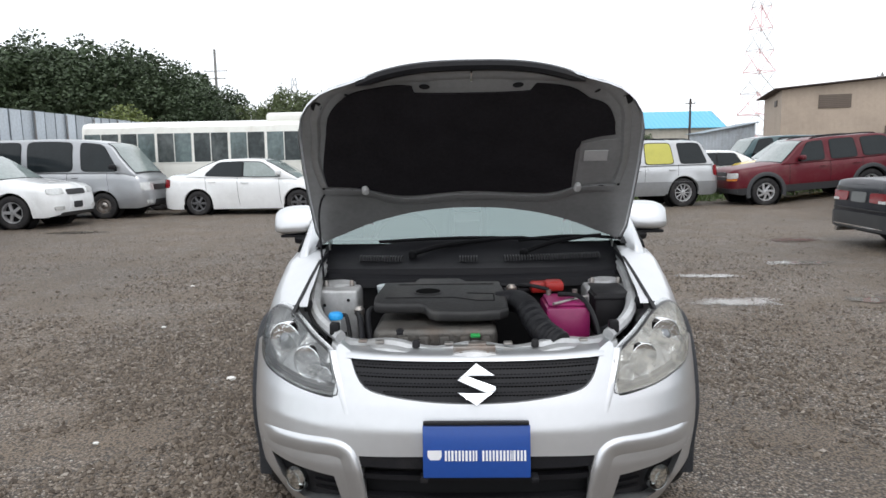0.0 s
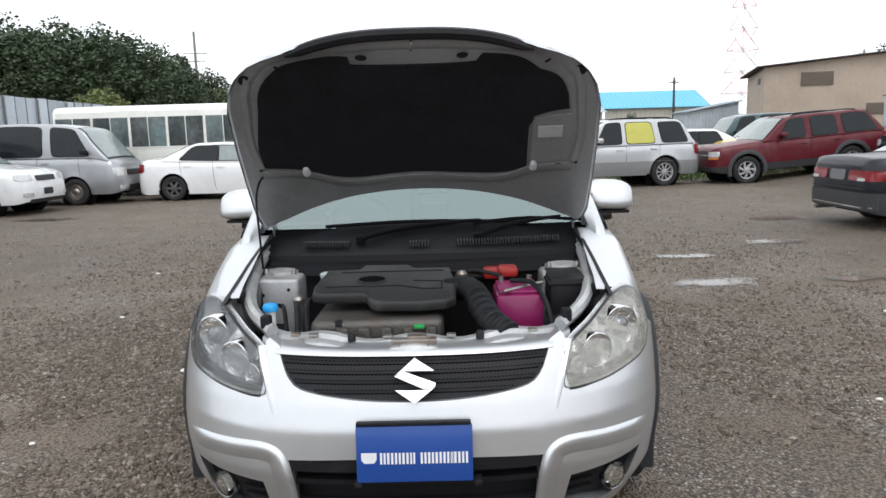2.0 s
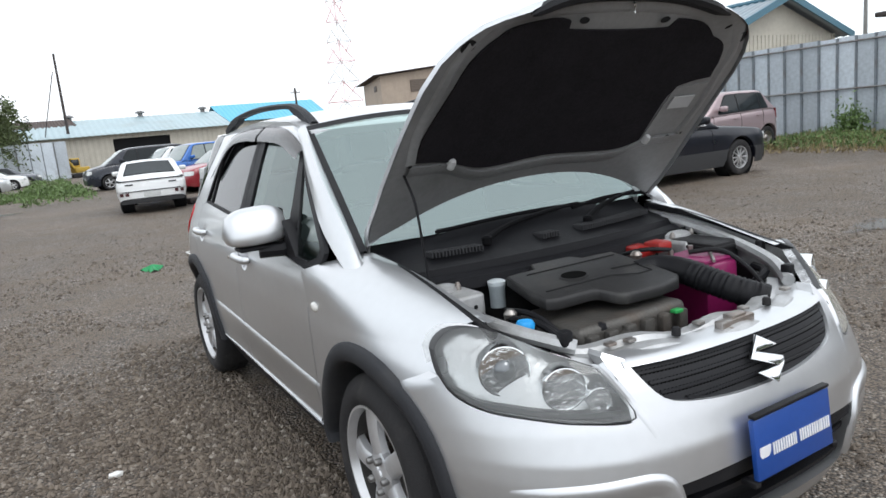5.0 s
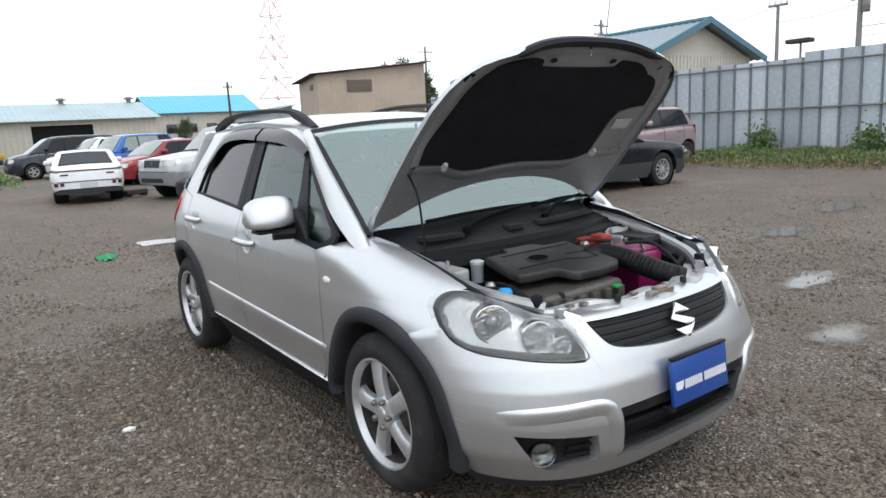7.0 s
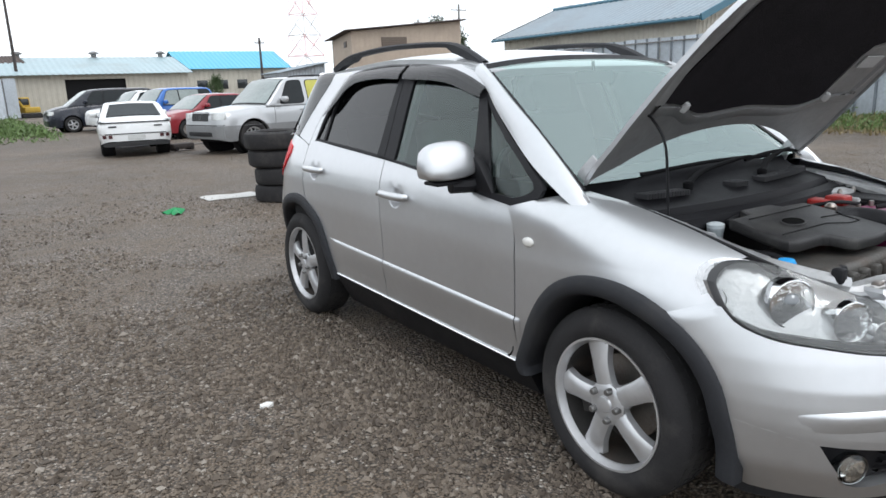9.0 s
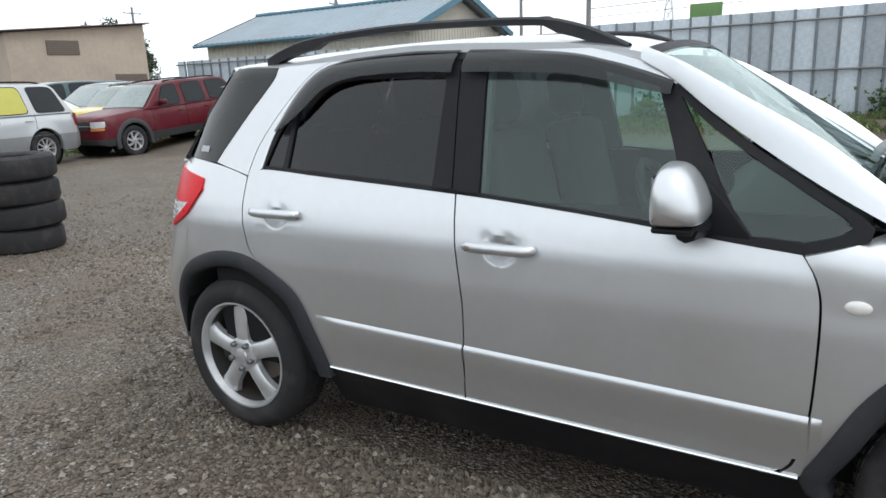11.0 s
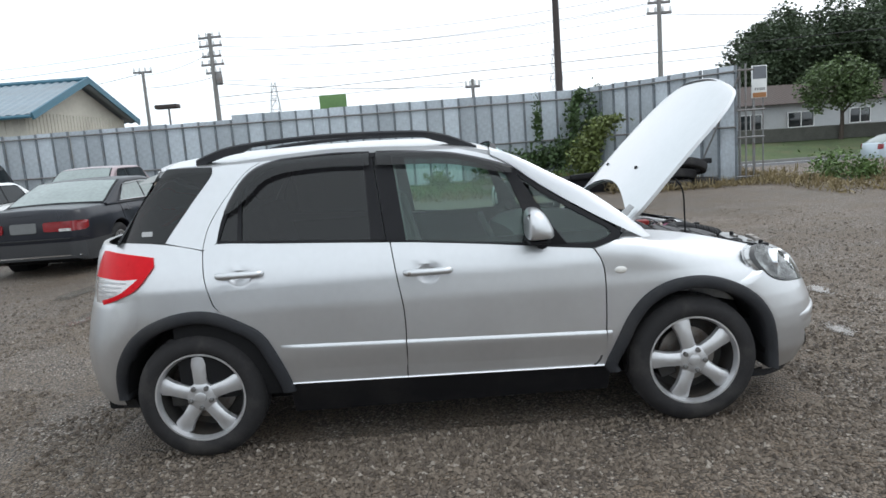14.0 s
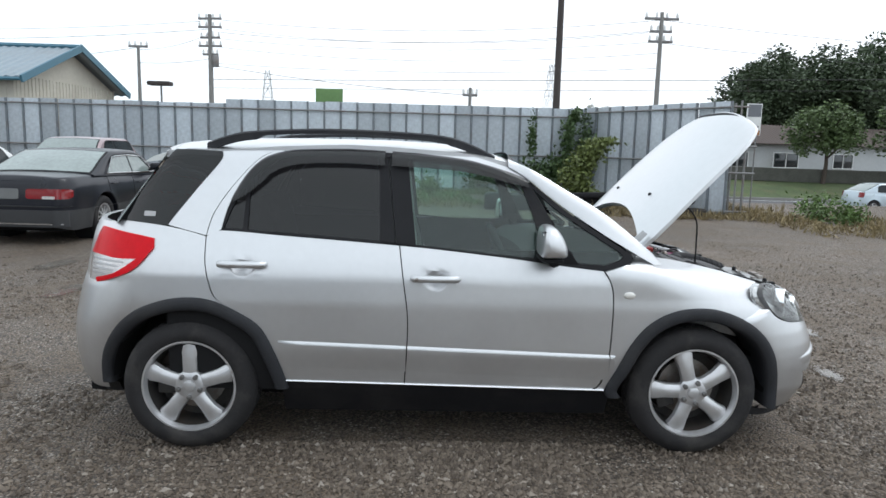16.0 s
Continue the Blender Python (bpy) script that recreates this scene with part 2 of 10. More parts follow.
def lathe(bm, prof, seg=32, axis="X", m=None, closed=False, caps=True):
    """Turns (radius, along) pairs round an axis."""
    rings = []
    for r, a in prof:
        ring = []
        for k in range(seg):
            c, s = math.cos(k * math.tau / seg) * r, math.sin(k * math.tau / seg) * r
            co = {"X": (a, c, s), "Y": (c, a, s), "Z": (c, s, a)}[axis]
            v = Vector(co)
            ring.append(bm.verts.new(m @ v if m is not None else v))
        rings.append(ring)
    pairs = list(zip(rings, rings[1:])) + ([(rings[-1], rings[0])] if closed else [])
    for q, w in pairs:
        for k in range(seg):
            bm.faces.new((q[k], q[(k + 1) % seg], w[(k + 1) % seg], w[k]))
    if caps and not closed:
        for ring, (r, a) in ((rings[0], prof[0]), (rings[-1], prof[-1])):
            if r > 1e-4:
                bm.faces.new(ring)
    return bm


def smooth_line(pts, n):
    """n + 1 points at even steps along a polyline, corners eased by a Catmull-Rom curve."""
    pts = [Vector(p) for p in pts]
    if len(pts) == 2:
        return [pts[0].lerp(pts[1], i / n) for i in range(n + 1)]
    fine = []
    for i in range(len(pts) - 1):
        p0, p1, p2, p3 = pts[max(i - 1, 0)], pts[i], pts[i + 1], pts[min(i + 2, len(pts) - 1)]
        for k in range(12):
            t = k / 12
            fine.append(0.5 * (2 * p1 + (p2 - p0) * t + (2 * p0 - 5 * p1 + 4 * p2 - p3) * t * t + (3 * p1 - p0 - 3 * p2 + p3) * t ** 3))
    fine.append(pts[-1])
    acc = [0.0]
    for a, b in zip(fine, fine[1:]):
        acc.append(acc[-1] + (b - a).length)
    out, j = [], 0
    for i in range(n + 1):
        want = acc[-1] * i / n
        while j < len(acc) - 2 and acc[j + 1] < want:
            j += 1
        span = acc[j + 1] - acc[j]
        out.append(fine[j].lerp(fine[j + 1], (want - acc[j]) / span if span > 1e-9 else 0))
    return out


def coons(bottom, top, left, right, nu, nv):
    """A grid of points between four lines; bottom and top run from left to right, left and right from bottom to top."""
    b, t, lf, rt = smooth_line(bottom, nu), smooth_line(top, nu), smooth_line(left, nv), smooth_line(right, nv)
    g = []
    for j in range(nv + 1):
        v, row = j / nv, []
        for i in range(nu + 1):
            u = i / nu
            row.append((1 - v) * b[i] + v * t[i] + (1 - u) * lf[j] + u * rt[j] - ((1 - u) * (1 - v) * b[0] + u * (1 - v) * b[-1] + (1 - u) * v * t[0] + u * v * t[-1]))
        g.append(row)
    return g


def sheet(bm, grid, skirt=None, gap=0.0):
    """Quads over a grid of places; skirt turns the rim back by that vector or function, gap draws the rim in."""
    g = [[Vector(p) for p in row] for row in grid]
    nv, nu = len(g), len(g[0])
    if gap:
        h = [[p.copy() for p in row] for row in g]
        for j in range(nv):
            for i in range(nu):
                jj, ii = min(max(j, 1), nv - 2), min(max(i, 1), nu - 2)
                if (jj, ii) != (j, i):
                    d = h[jj][ii] - h[j][i]
                    g[j][i] = h[j][i] + d.normalized() * gap * (1.4 if jj != j and ii != i else 1)
    vs = [[bm.verts.new(p) for p in row] for row in g]
    for j in range(nv - 1):
        for i in range(nu - 1):
            bm.faces.new((vs[j][i], vs[j][i + 1], vs[j + 1][i + 1], vs[j + 1][i]))
    if skirt is not None:
        rim = vs[0][:] + [r[-1] for r in vs[1:]] + vs[-1][-2::-1] + [r[0] for r in vs[-2:0:-1]]
        low = [bm.verts.new(v.co + (skirt(v.co) if callable(skirt) else Vector(skirt))) for v in rim]
        for k in range(len(rim)):
            q = (k + 1) % len(rim)
            bm.faces.new((rim[k], rim[q], low[q], low[k]))
    return bm


def mirrored(bm):
    out = bm.copy()
    for v in out.verts:
        v.co.x = -v.co.x
    return out


def prism(bm, outline, axis, a0, a1, bevel=0.0, seg=2):
    """A flat outline pushed out along an axis from a0 to a1."""
    def place(p, q, a):
        return {"x": (a, p, q), "y": (p, a, q), "z": (p, q, a)}[axis]
    lo = [bm.verts.new(place(p, q, a0)) for p, q in outline]
    hi = [bm.verts.new(place(p, q, a1)) for p, q in outline]
    fs = [bm.faces.new(lo), bm.faces.new(hi)]
    for k in range(len(lo)):
        q = (k + 1) % len(lo)
        bm.faces.new((lo[k], lo[q], hi[q], hi[k]))
    if bevel:
        bmesh.ops.recalc_face_normals(bm, faces=bm.faces[:])
        bmesh.ops.bevel(bm, geom=list({e for f in fs for e in f.edges}), offset=bevel, segments=seg, affect="EDGES", profile=0.5)
    return bm


# ---- the silver hatchback with its bonnet up; nose towards -y, nose tip at y = 0 ----
W_Z = (0.10, 0.20, 0.32, 0.50, 0.62, 0.75, 0.88, 0.95, 1.02, 1.10, 1.30, 1.45, 1.50, 1.53)
W_X = (0.74, 0.785, 0.848, 0.868, 0.870, 0.872, 0.862, 0.842, 0.812, 0.775, 0.69, 0.620, 0.565, 0.48)
NOSE_Z = (0.10, 0.20, 0.30, 0.42, 0.55, 0.62, 0.70, 0.75, 0.80, 0.88, 0.95)
NOSE_Y = (0.16, 0.08, 0.03, 0.01, 0.02, 0.045, 0.08, 0.11, 0.16, 0.25, 0.36)
TAIL_Z = (0.20, 0.35, 0.55, 0.72, 0.82, 1.05, 1.30, 1.50)
TAIL_Y = (4.04, 4.10, 4.11, 4.09, 4.06, 4.02, 3.88, 3.72)


def corner(z):
    """Squareness of the nose's corners at a height."""
    return float(np.interp(z, (0.45, 0.62, 0.80, 0.95), (3.0, 2.75, 2.35, 2.2)))


def half(y, z):
    """Half width of the body at a length and height."""
    w = float(np.interp(z, W_Z, W_X))
    if y < 0.85:
        d = 0.85 - float(np.interp(z, NOSE_Z, NOSE_Y))
        n = corner(z)
        w *= max(1e-4, 1 - ((0.85 - y) / d) ** n) ** (1 / n)
    elif y > 3.35:
        d = float(np.interp(z, TAIL_Z, TAIL_Y)) - 3.35
        w *= max(1e-4, 1 - (min((y - 3.35) / d, 0.9999)) ** 2.5) ** (1 / 2.5)
    return w


def nose(x, z):
    """How far back the nose's skin lies at a place across and a height."""
    w = float(np.interp(z, W_Z, W_X))
    d = 0.85 - float(np.interp(z, NOSE_Z, NOSE_Y))
    n = corner(z)
    return 0.85 - d * max(0.0, 1 - min(abs(x) / w, 1) ** n) ** (1 / n)


def tail(x, z):
    w = float(np.interp(z, W_Z, W_X))
    d = float(np.interp(z, TAIL_Z, TAIL_Y)) - 3.35
    return 3.35 + d * max(0.0, 1 - min(abs(x) / w, 1) ** 2.5) ** (1 / 2.5)


FENDER_Y = (0.30, 0.48, 0.73, 0.90, 1.05, 1.30)
FENDER_Z = (0.83, 0.87, 0.93, 0.965, 0.985, 1.0)


def fender_half(y, z):
    top = float(np.interp(y, FENDER_Y, FENDER_Z))
    edge = float(np.interp(y, (0.30, 0.5, 0.8, 1.1, 1.35), (0.63, 0.655, 0.675, 0.70, 0.80)))
    w = half(max(y, 0.36), min(z, 0.80))
    f = 1 - math.exp(-max(top - z, 0) / float(np.interp(y, (0.7, 1.1), (0.065, 0.024))))
    return edge + (max(w, edge) - edge) * f


def side_patch(bottom, top, left, right, nu, nv, out=0.0, skirt=0.025, gap=0.0028, fn=half):
    bm = bmesh.new()
    g = coons([(*p, 0) for p in bottom], [(*p, 0) for p in top], [(*p, 0) for p in left], [(*p, 0) for p in right], nu, nv)
    sheet(bm, [[(-(fn(p.x, p.y) + out), p.x, p.y) for p in row] for row in g], (skirt, 0, 0) if skirt else None, gap)
    return bm


def nose_patch(bottom, top, left, right, nu, nv, out=0.0, skirt=0.03, gap=0.002):
    bm = bmesh.new()
    g = coons([(*p, 0) for p in bottom], [(*p, 0) for p in top], [(*p, 0) for p in left], [(*p, 0) for p in right], nu, nv)
    sheet(bm, [[(p.x, nose(p.x, p.y) - out, p.y) for p in row] for row in g], (0, skirt, 0) if skirt else None, gap)
    return bm


car = thing("hatchback_car", "silver metallic hatchback with raised bonnet and black wheel arches on gravel", "car")


def both(name, bm, mat, label="", parent=None, angle=40):
    """The right-hand part and its mirror image."""
    other = mirrored(bm)
    a = part(name, bm, mat, parent or car, label, angle=angle)
    b = part(name, other, mat, parent or car, label, angle=angle)
    return a, b


# -- doors and side panels
F_SEAM = [(1.36, 0.335), (1.325, 0.37), (1.30, 0.47), (1.289, 0.56), (1.287, 0.78), (1.30, 0.87), (1.335, 0.935)]
M_SEAM = [(2.30, 0.35), (2.29, 0.54), (2.29, 0.70), (2.31, 0.85), (2.335, 1.035)]
R_SEAM = [(2.88, 0.362), (2.92, 0.45), (2.97, 0.55), (3.04, 0.645), (3.13, 0.71), (3.21, 0.77), (3.24, 0.84), (3.262, 0.94), (3.268, 1.06)]
R_SEAM_UP = [(3.268, 1.06), (3.24, 1.17), (3.16, 1.30), (3.05, 1.43), (2.93, 1.497)]
BELT_F = [(1.335, 0.935), (1.51, 0.953), (1.83, 0.99), (2.16, 1.022), (2.335, 1.035)]
BELT_R = [(2.335, 1.035), (2.6, 1.052), (2.9, 1.07), (3.20, 1.088)]
DLO_REAR = [(3.20, 1.088), (3.175, 1.20), (3.135, 1.29), (3.08, 1.375), (3.01, 1.435), (2.90, 1.475)]

def dished(bm, yc, zc, radius=0.060, depth=0.022):
    """Press a round scoop into the outer skin of a door."""
    bm.normal_update()
    near = [f for f in bm.faces if math.hypot(f.calc_center_median().y - yc, f.calc_center_median().z - zc) < radius + 0.06 and abs(f.normal.x) > 0.7]
    outer = max(abs(f.calc_center_median().x) for f in near)
    near = [f for f in near if abs(f.calc_center_median().x) > outer - 0.012]
    bmesh.ops.subdivide_edges(bm, edges=list({e for f in near for e in f.edges}), cuts=5, use_grid_fill=True)
    for v in bm.verts:
        r = math.hypot(v.co.y - yc, v.co.z - zc)
        if r < radius and abs(v.co.x) > outer - 0.016:
            v.co.x += depth * (1 - (r / radius) ** 3)
    return bm


front_doors = both("front_door", dished(side_patch([(1.36, 0.335), (2.30, 0.35)], BELT_F, F_SEAM, M_SEAM, 26, 26), 2.1575, 0.886), SILVER)
rear_doors = both("rear_door", dished(side_patch([(2.30, 0.35), (2.88, 0.362)], BELT_R + [(3.268, 1.06)], M_SEAM, R_SEAM, 26, 26), 3.085, 0.936), SILVER)
for i in (0, 1):
    s = 1 if i == 0 else -1
    fr = side_patch(DLO_REAR[:1] + [(3.268, 1.06)], [DLO_REAR[-1], (2.93, 1.497)], DLO_REAR, R_SEAM_UP, 4, 20, 0, 0.02, 0.0015)
    part("window_frame", fr if i == 0 else mirrored(fr), SILVER, rear_doors[i])
    top = side_patch([(1.69, 1.352), (1.79, 1.385), (1.90, 1.42), (2.05, 1.452), (2.40, 1.480), (2.62, 1.490), (2.80, 1.484), (2.93, 1.468)],
                     [(1.70, 1.385), (1.80, 1.42), (1.92, 1.455), (2.05, 1.482), (2.40, 1.506), (2.62, 1.512), (2.80, 1.508), (2.93, 1.497)], [(1.69, 1.352), (1.70, 1.385)], [(2.93, 1.468), (2.93, 1.497)], 26, 3, 0, 0.02, 0)
    part("roof_side_rail", top if i == 0 else mirrored(top), SILVER, car)

both("quarter_panel", side_patch([(3.10, 0.70), (3.22, 0.755), (3.34, 0.77), (3.47, 0.75), (3.61, 0.69), (3.72, 0.59), (3.80, 0.45), (3.82, 0.36)],
                                 [(3.268, 1.06), (3.40, 1.092), (3.55, 1.112), (3.70, 1.115), (3.80, 1.075)], [(3.10, 0.70), (3.21, 0.77), (3.24, 0.84), (3.262, 0.94), (3.268, 1.06)],
                                 [(3.82, 0.36), (3.87, 0.60), (3.885, 0.80), (3.875, 0.95), (3.80, 1.075)], 26, 22), SILVER)
Q_FRONT = [(3.46, 1.105), (3.435, 1.145), (3.33, 1.29), (3.235, 1.42), (3.235, 1.465)]
both("rear_pillar", side_patch([(3.268, 1.06), (3.46, 1.105)], [(2.93, 1.497), (3.235, 1.468)], R_SEAM_UP, Q_FRONT, 10, 22), SILVER)
both("quarter_glass", side_patch([(3.46, 1.105), (3.60, 1.113), (3.72, 1.118)], [(3.235, 1.465), (3.35, 1.47), (3.47, 1.472)], Q_FRONT, [(3.72, 1.118), (3.61, 1.28), (3.47, 1.472)], 10, 18, 0.002, 0.01, 0.001), GLASS_PRIVACY)

for s in (-1, 1):
    bm = bmesh.new()
    sheet(bm, [[(s * (half(y, z) + 0.006), y, z) for y in (3.525, 3.555, 3.585)] for z in (1.145, 1.168)], (-s * 0.003, 0, 0))
    part("sticker", bm, STICKER, car, "small pale printed sticker")

# -- wings with the wheel opening, from the bumper joint to the front door
FLARE_F = [(1.30, 0.335), (1.25, 0.44), (1.18, 0.58), (1.09, 0.685), (0.96, 0.748), (0.80, 0.758), (0.65, 0.715), (0.53, 0.64)]
FLARE_R = [(2.88, 0.362), (2.93, 0.50), (3.00, 0.63), (3.10, 0.70), (3.22, 0.755), (3.34, 0.77), (3.47, 0.75), (3.61, 0.69), (3.72, 0.59), (3.80, 0.45), (3.82, 0.33)]
wing = side_patch([(0.60, 0.692)] + FLARE_F[-2::-1] + [(1.352, 0.335)], [(0.445, 0.864), (0.56, 0.888), (0.73, 0.93), (0.90, 0.965), (1.05, 0.985), (1.13, 0.99), (1.335, 0.935)],
                  [(0.60, 0.692), (0.54, 0.72), (0.478, 0.750), (0.518, 0.81), (0.495, 0.862), (0.445, 0.864)], [(1.352, 0.335), (1.320, 0.372), (1.298, 0.47), (1.288, 0.56), (1.286, 0.78), (1.30, 0.87), (1.335, 0.935)], 34, 30, 0, 0.03, 0.0025, fender_half)
wings = both("wing", wing, SILVER)


def flare(line, centre, name):
    """Black moulding round a wheel opening: a lip that stands out from the body and turns in to the wheel."""
    bm = bmesh.new()
    pts = smooth_line([(*p, 0) for p in line], 40)
    rows = []
    for k, p in enumerate(pts):
        d = Vector((centre[0] - p.x, centre[1] - p.y, 0)).normalized()
        base = half(p.x, max(p.y, 0.33))
        row = []
        for inn, out in ((-0.004, -0.03), (-0.002, 0.008), (0.006, 0.016), (0.028, 0.022), (0.050, 0.020), (0.060, 0.010), (0.064, -0.02), (0.066, -0.10), (0.068, -0.2)):
            q = p + d * inn
            row.append((-(base + out), q.x, q.y))
        rows.append(row)
    sheet(bm, rows)
    return both(name, bm, ARCH_PLASTIC, "black grained plastic arch moulding", angle=50)


flare([(1.283, 0.295)] + FLARE_F + [(0.452, 0.54), (0.420, 0.44), (0.402, 0.33), (0.400, 0.23)], (0.85, 0.32), "wheel_arch")
flare([(2.872, 0.32)] + FLARE_R + [(3.815, 0.30)], (3.35, 0.32), "wheel_arch")

# -- sills
sill = side_patch([(1.27, 0.175), (2.0, 0.175), (2.90, 0.175)], [(1.27, 0.333), (2.0, 0.343), (2.90, 0.362)], [(1.27, 0.175), (1.27, 0.333)], [(2.90, 0.175), (2.90, 0.362)], 20, 6, -0.004, 0.05, 0, lambda y, z: half(y, 0.36) - 0.55 * max(0, 0.345 - z))
both("sill", sill, BLACK_PLASTIC, "black plastic sill")
for s in (-1, 1):
    bm = bmesh.new()
    tube(bm, [(s * (half(y, 0.35) + 0.002), y, float(np.interp(y, (1.33, 2.88), (0.333, 0.360)))) for y in np.linspace(1.305, 2.885, 12)], 0.005, 6)
    part("sill_trim", bm, CHROME, car, "bright trim strip along the door bottoms")

# -- side crease: a thin lit step that fades into the door below, cut at the door joint
for c0, c1, own in ((1.262, 1.286, wings), (1.292, 2.288, front_doors), (2.295, 2.915, rear_doors)):
    bm = bmesh.new()
    rows = []
    for y in np.linspace(c0, c1, 3 if own is wings else 20):
        zc = 0.507 + 0.030 * (y - 1.3)
        k = max(0.0, min(1, (y - 1.255) / 0.03, (2.92 - y) / 0.10))
        rows.append([(-(half(y, zc + dz) + 0.0006 + o * k), y, zc + dz) for dz, o in ((0.012, 0.0), (0.006, 0.0045), (0.000, 0.0075), (-0.008, 0.0080), (-0.030, 0.0060), (-0.060, 0.0032), (-0.095, 0.0010), (-0.120, 0.0))])
    sheet(bm, rows)
    for i, q in ((0, bm), (1, mirrored(bm))):
        part("side_crease", q, SILVER, own[i], angle=60)

# -- roof
bm = bmesh.new()
ROOF_Y = (1.70, 1.80, 1.95, 2.15, 2.43, 2.8, 3.2, 3.45, 3.62)
ROOF_Z = (1.415, 1.475, 1.515, 1.538, 1.548, 1.548, 1.538, 1.520, 1.495)
rows = []
for y in np.linspace(1.74, 3.52, 34):
    zc = float(np.interp(y, ROOF_Y, ROOF_Z))
    edge = float(np.interp(y, (1.74, 2.0, 2.6, 3.2, 3.52), (0.605, 0.60, 0.58, 0.60, 0.585)))
    ze = float(np.interp(y, (1.74, 1.90, 2.05, 2.4, 2.62, 2.93, 3.235, 3.4, 3.52), (1.432, 1.466, 1.488, 1.508, 1.513, 1.498, 1.472, 1.476, 1.458)))
    rows.append([(s * edge, y, ze + (zc - ze) * (1 - abs(s) ** 2.6)) for s in np.linspace(-1, 1, 25)])
sheet(bm, rows, (0, 0, -0.03))
part("roof", bm, SILVER, car)
bm = bmesh.new()
rows = [[(s * (0.585 - 0.05 * t), 3.50 + 0.06 * t * (1 - abs(s) ** 3) + 0.01 * t, 1.512 - 0.02 * t - (0.036 - 0.01 * t) * abs(s) ** 2.6) for s in np.linspace(-1, 1, 17)] for t in (0, 0.4, 0.8, 1.0)]
sheet(bm, rows, (0, -0.02, -0.04))
part("spoiler", bm, SILVER, car)

# -- roof rails
for s in (-1, 1):
    bm = bmesh.new()
    pts = smooth_line([(s * 0.553, 3.32, 1.508), (s * 0.548, 3.22, 1.545), (s * 0.545, 3.08, 1.572), (s * 0.54, 2.68, 1.592), (s * 0.535, 2.20, 1.578), (s * 0.535, 2.02, 1.545), (s * 0.54, 1.86, 1.475)], 30)
    rows = []
    for k, p in enumerate(pts):
        t = k / 30
        wd = 0.020
        foot = 0.045 if t < 0.18 or t > 0.8 else 0.026
        rows.append([(p.x - wd, p.y, p.z - foot), (p.x - wd * 1.1, p.y, p.z - 0.008), (p.x - wd * 0.5, p.y, p.z), (p.x + wd * 0.5, p.y, p.z), (p.x + wd * 1.1, p.y, p.z - 0.008), (p.x + wd, p.y, p.z - foot), (p.x - wd, p.y, p.z - foot)])
    sheet(bm, rows)
    part("roof_rail", bm, ARCH_PLASTIC, car, "black roof rail")

# -- windscreen, pillars, rear window
def screen(s, t):
    """Windscreen place: s from -1 to 1 across, t from 0 to 1 up."""
    x = s * (0.745 - 0.120 * t)
    y = 1.05 + 0.715 * t + 0.038 * abs(s) ** 2.2
    z = 0.985 + 0.505 * t + 0.006 * math.sin(math.pi * t) - 0.040 * abs(s) ** 2.5 * t
    return Vector((x, y, z))


bm = bmesh.new()
sheet(bm, [[screen(s, t) for s in np.linspace(-0.955, 0.955, 25)] for t in np.linspace(0.06, 0.985, 15)])
part("windscreen", bm, GLASS_SCREEN, car, "green-tinted windscreen")
bm = bmesh.new()
for s0, s1 in ((-0.985, -0.935), (0.935, 0.985)):
    sheet(bm, [[screen(s, t) + Vector((0, -0.003, 0.003)) for s in np.linspace(s0, s1, 4)] for t in np.linspace(0.03, 1.0, 15)])
sheet(bm, [[screen(s, t) + Vector((0, -0.003, 0.003)) for s in np.linspace(-0.985, 0.985, 20)] for t in (0.955, 1.0)])
part("screen_seal", bm, BLACK_PLASTIC, car, "black rubber seal")
bm = bmesh.new()
rows = []
PIL_LOW = smooth_line([(-0.795, 1.055, 0.952), (-0.795, 1.14, 0.998), (-0.778, 1.30, 1.088), (-0.735, 1.47, 1.195), (-0.700, 1.60, 1.285), (-0.668, 1.70, 1.365), (-0.645, 1.80, 1.425)], 24)
PIL_TOP = smooth_line([(-0.752, 1.015, 0.958), (-0.748, 1.09, 1.028), (-0.728, 1.305, 1.195), (-0.690, 1.515, 1.318), (-0.648, 1.68, 1.412), (-0.612, 1.80, 1.462)], 24)
for k, (lo, top) in enumerate(zip(PIL_LOW, PIL_TOP)):
    a = screen(-0.965, k / 24 * 1.04 - 0.04) + Vector((0, 0.004, -0.006))
    rows.append([a, a.lerp(top, 0.6) + Vector((0.002, -0.006, 0.006)), top, top.lerp(lo, 0.2) + Vector((-0.010, 0, 0.003)), top.lerp(lo, 0.55) + Vector((-0.010, 0, 0.002)), lo])
sheet(bm, rows)
both("windscreen_pillar", bm, SILVER)
bm = bmesh.new()
rows = [[(s * (0.715 - 0.13 * t), 3.885 - 0.315 * t - 0.16 * abs(s) ** 2.5 * (1 - 0.55 * t), 1.10 + 0.375 * t) for s in np.linspace(-1, 1, 15)] for t in np.linspace(0, 1, 8)]
sheet(bm, rows)
part("rear_window", bm, GLASS_PRIVACY, car)

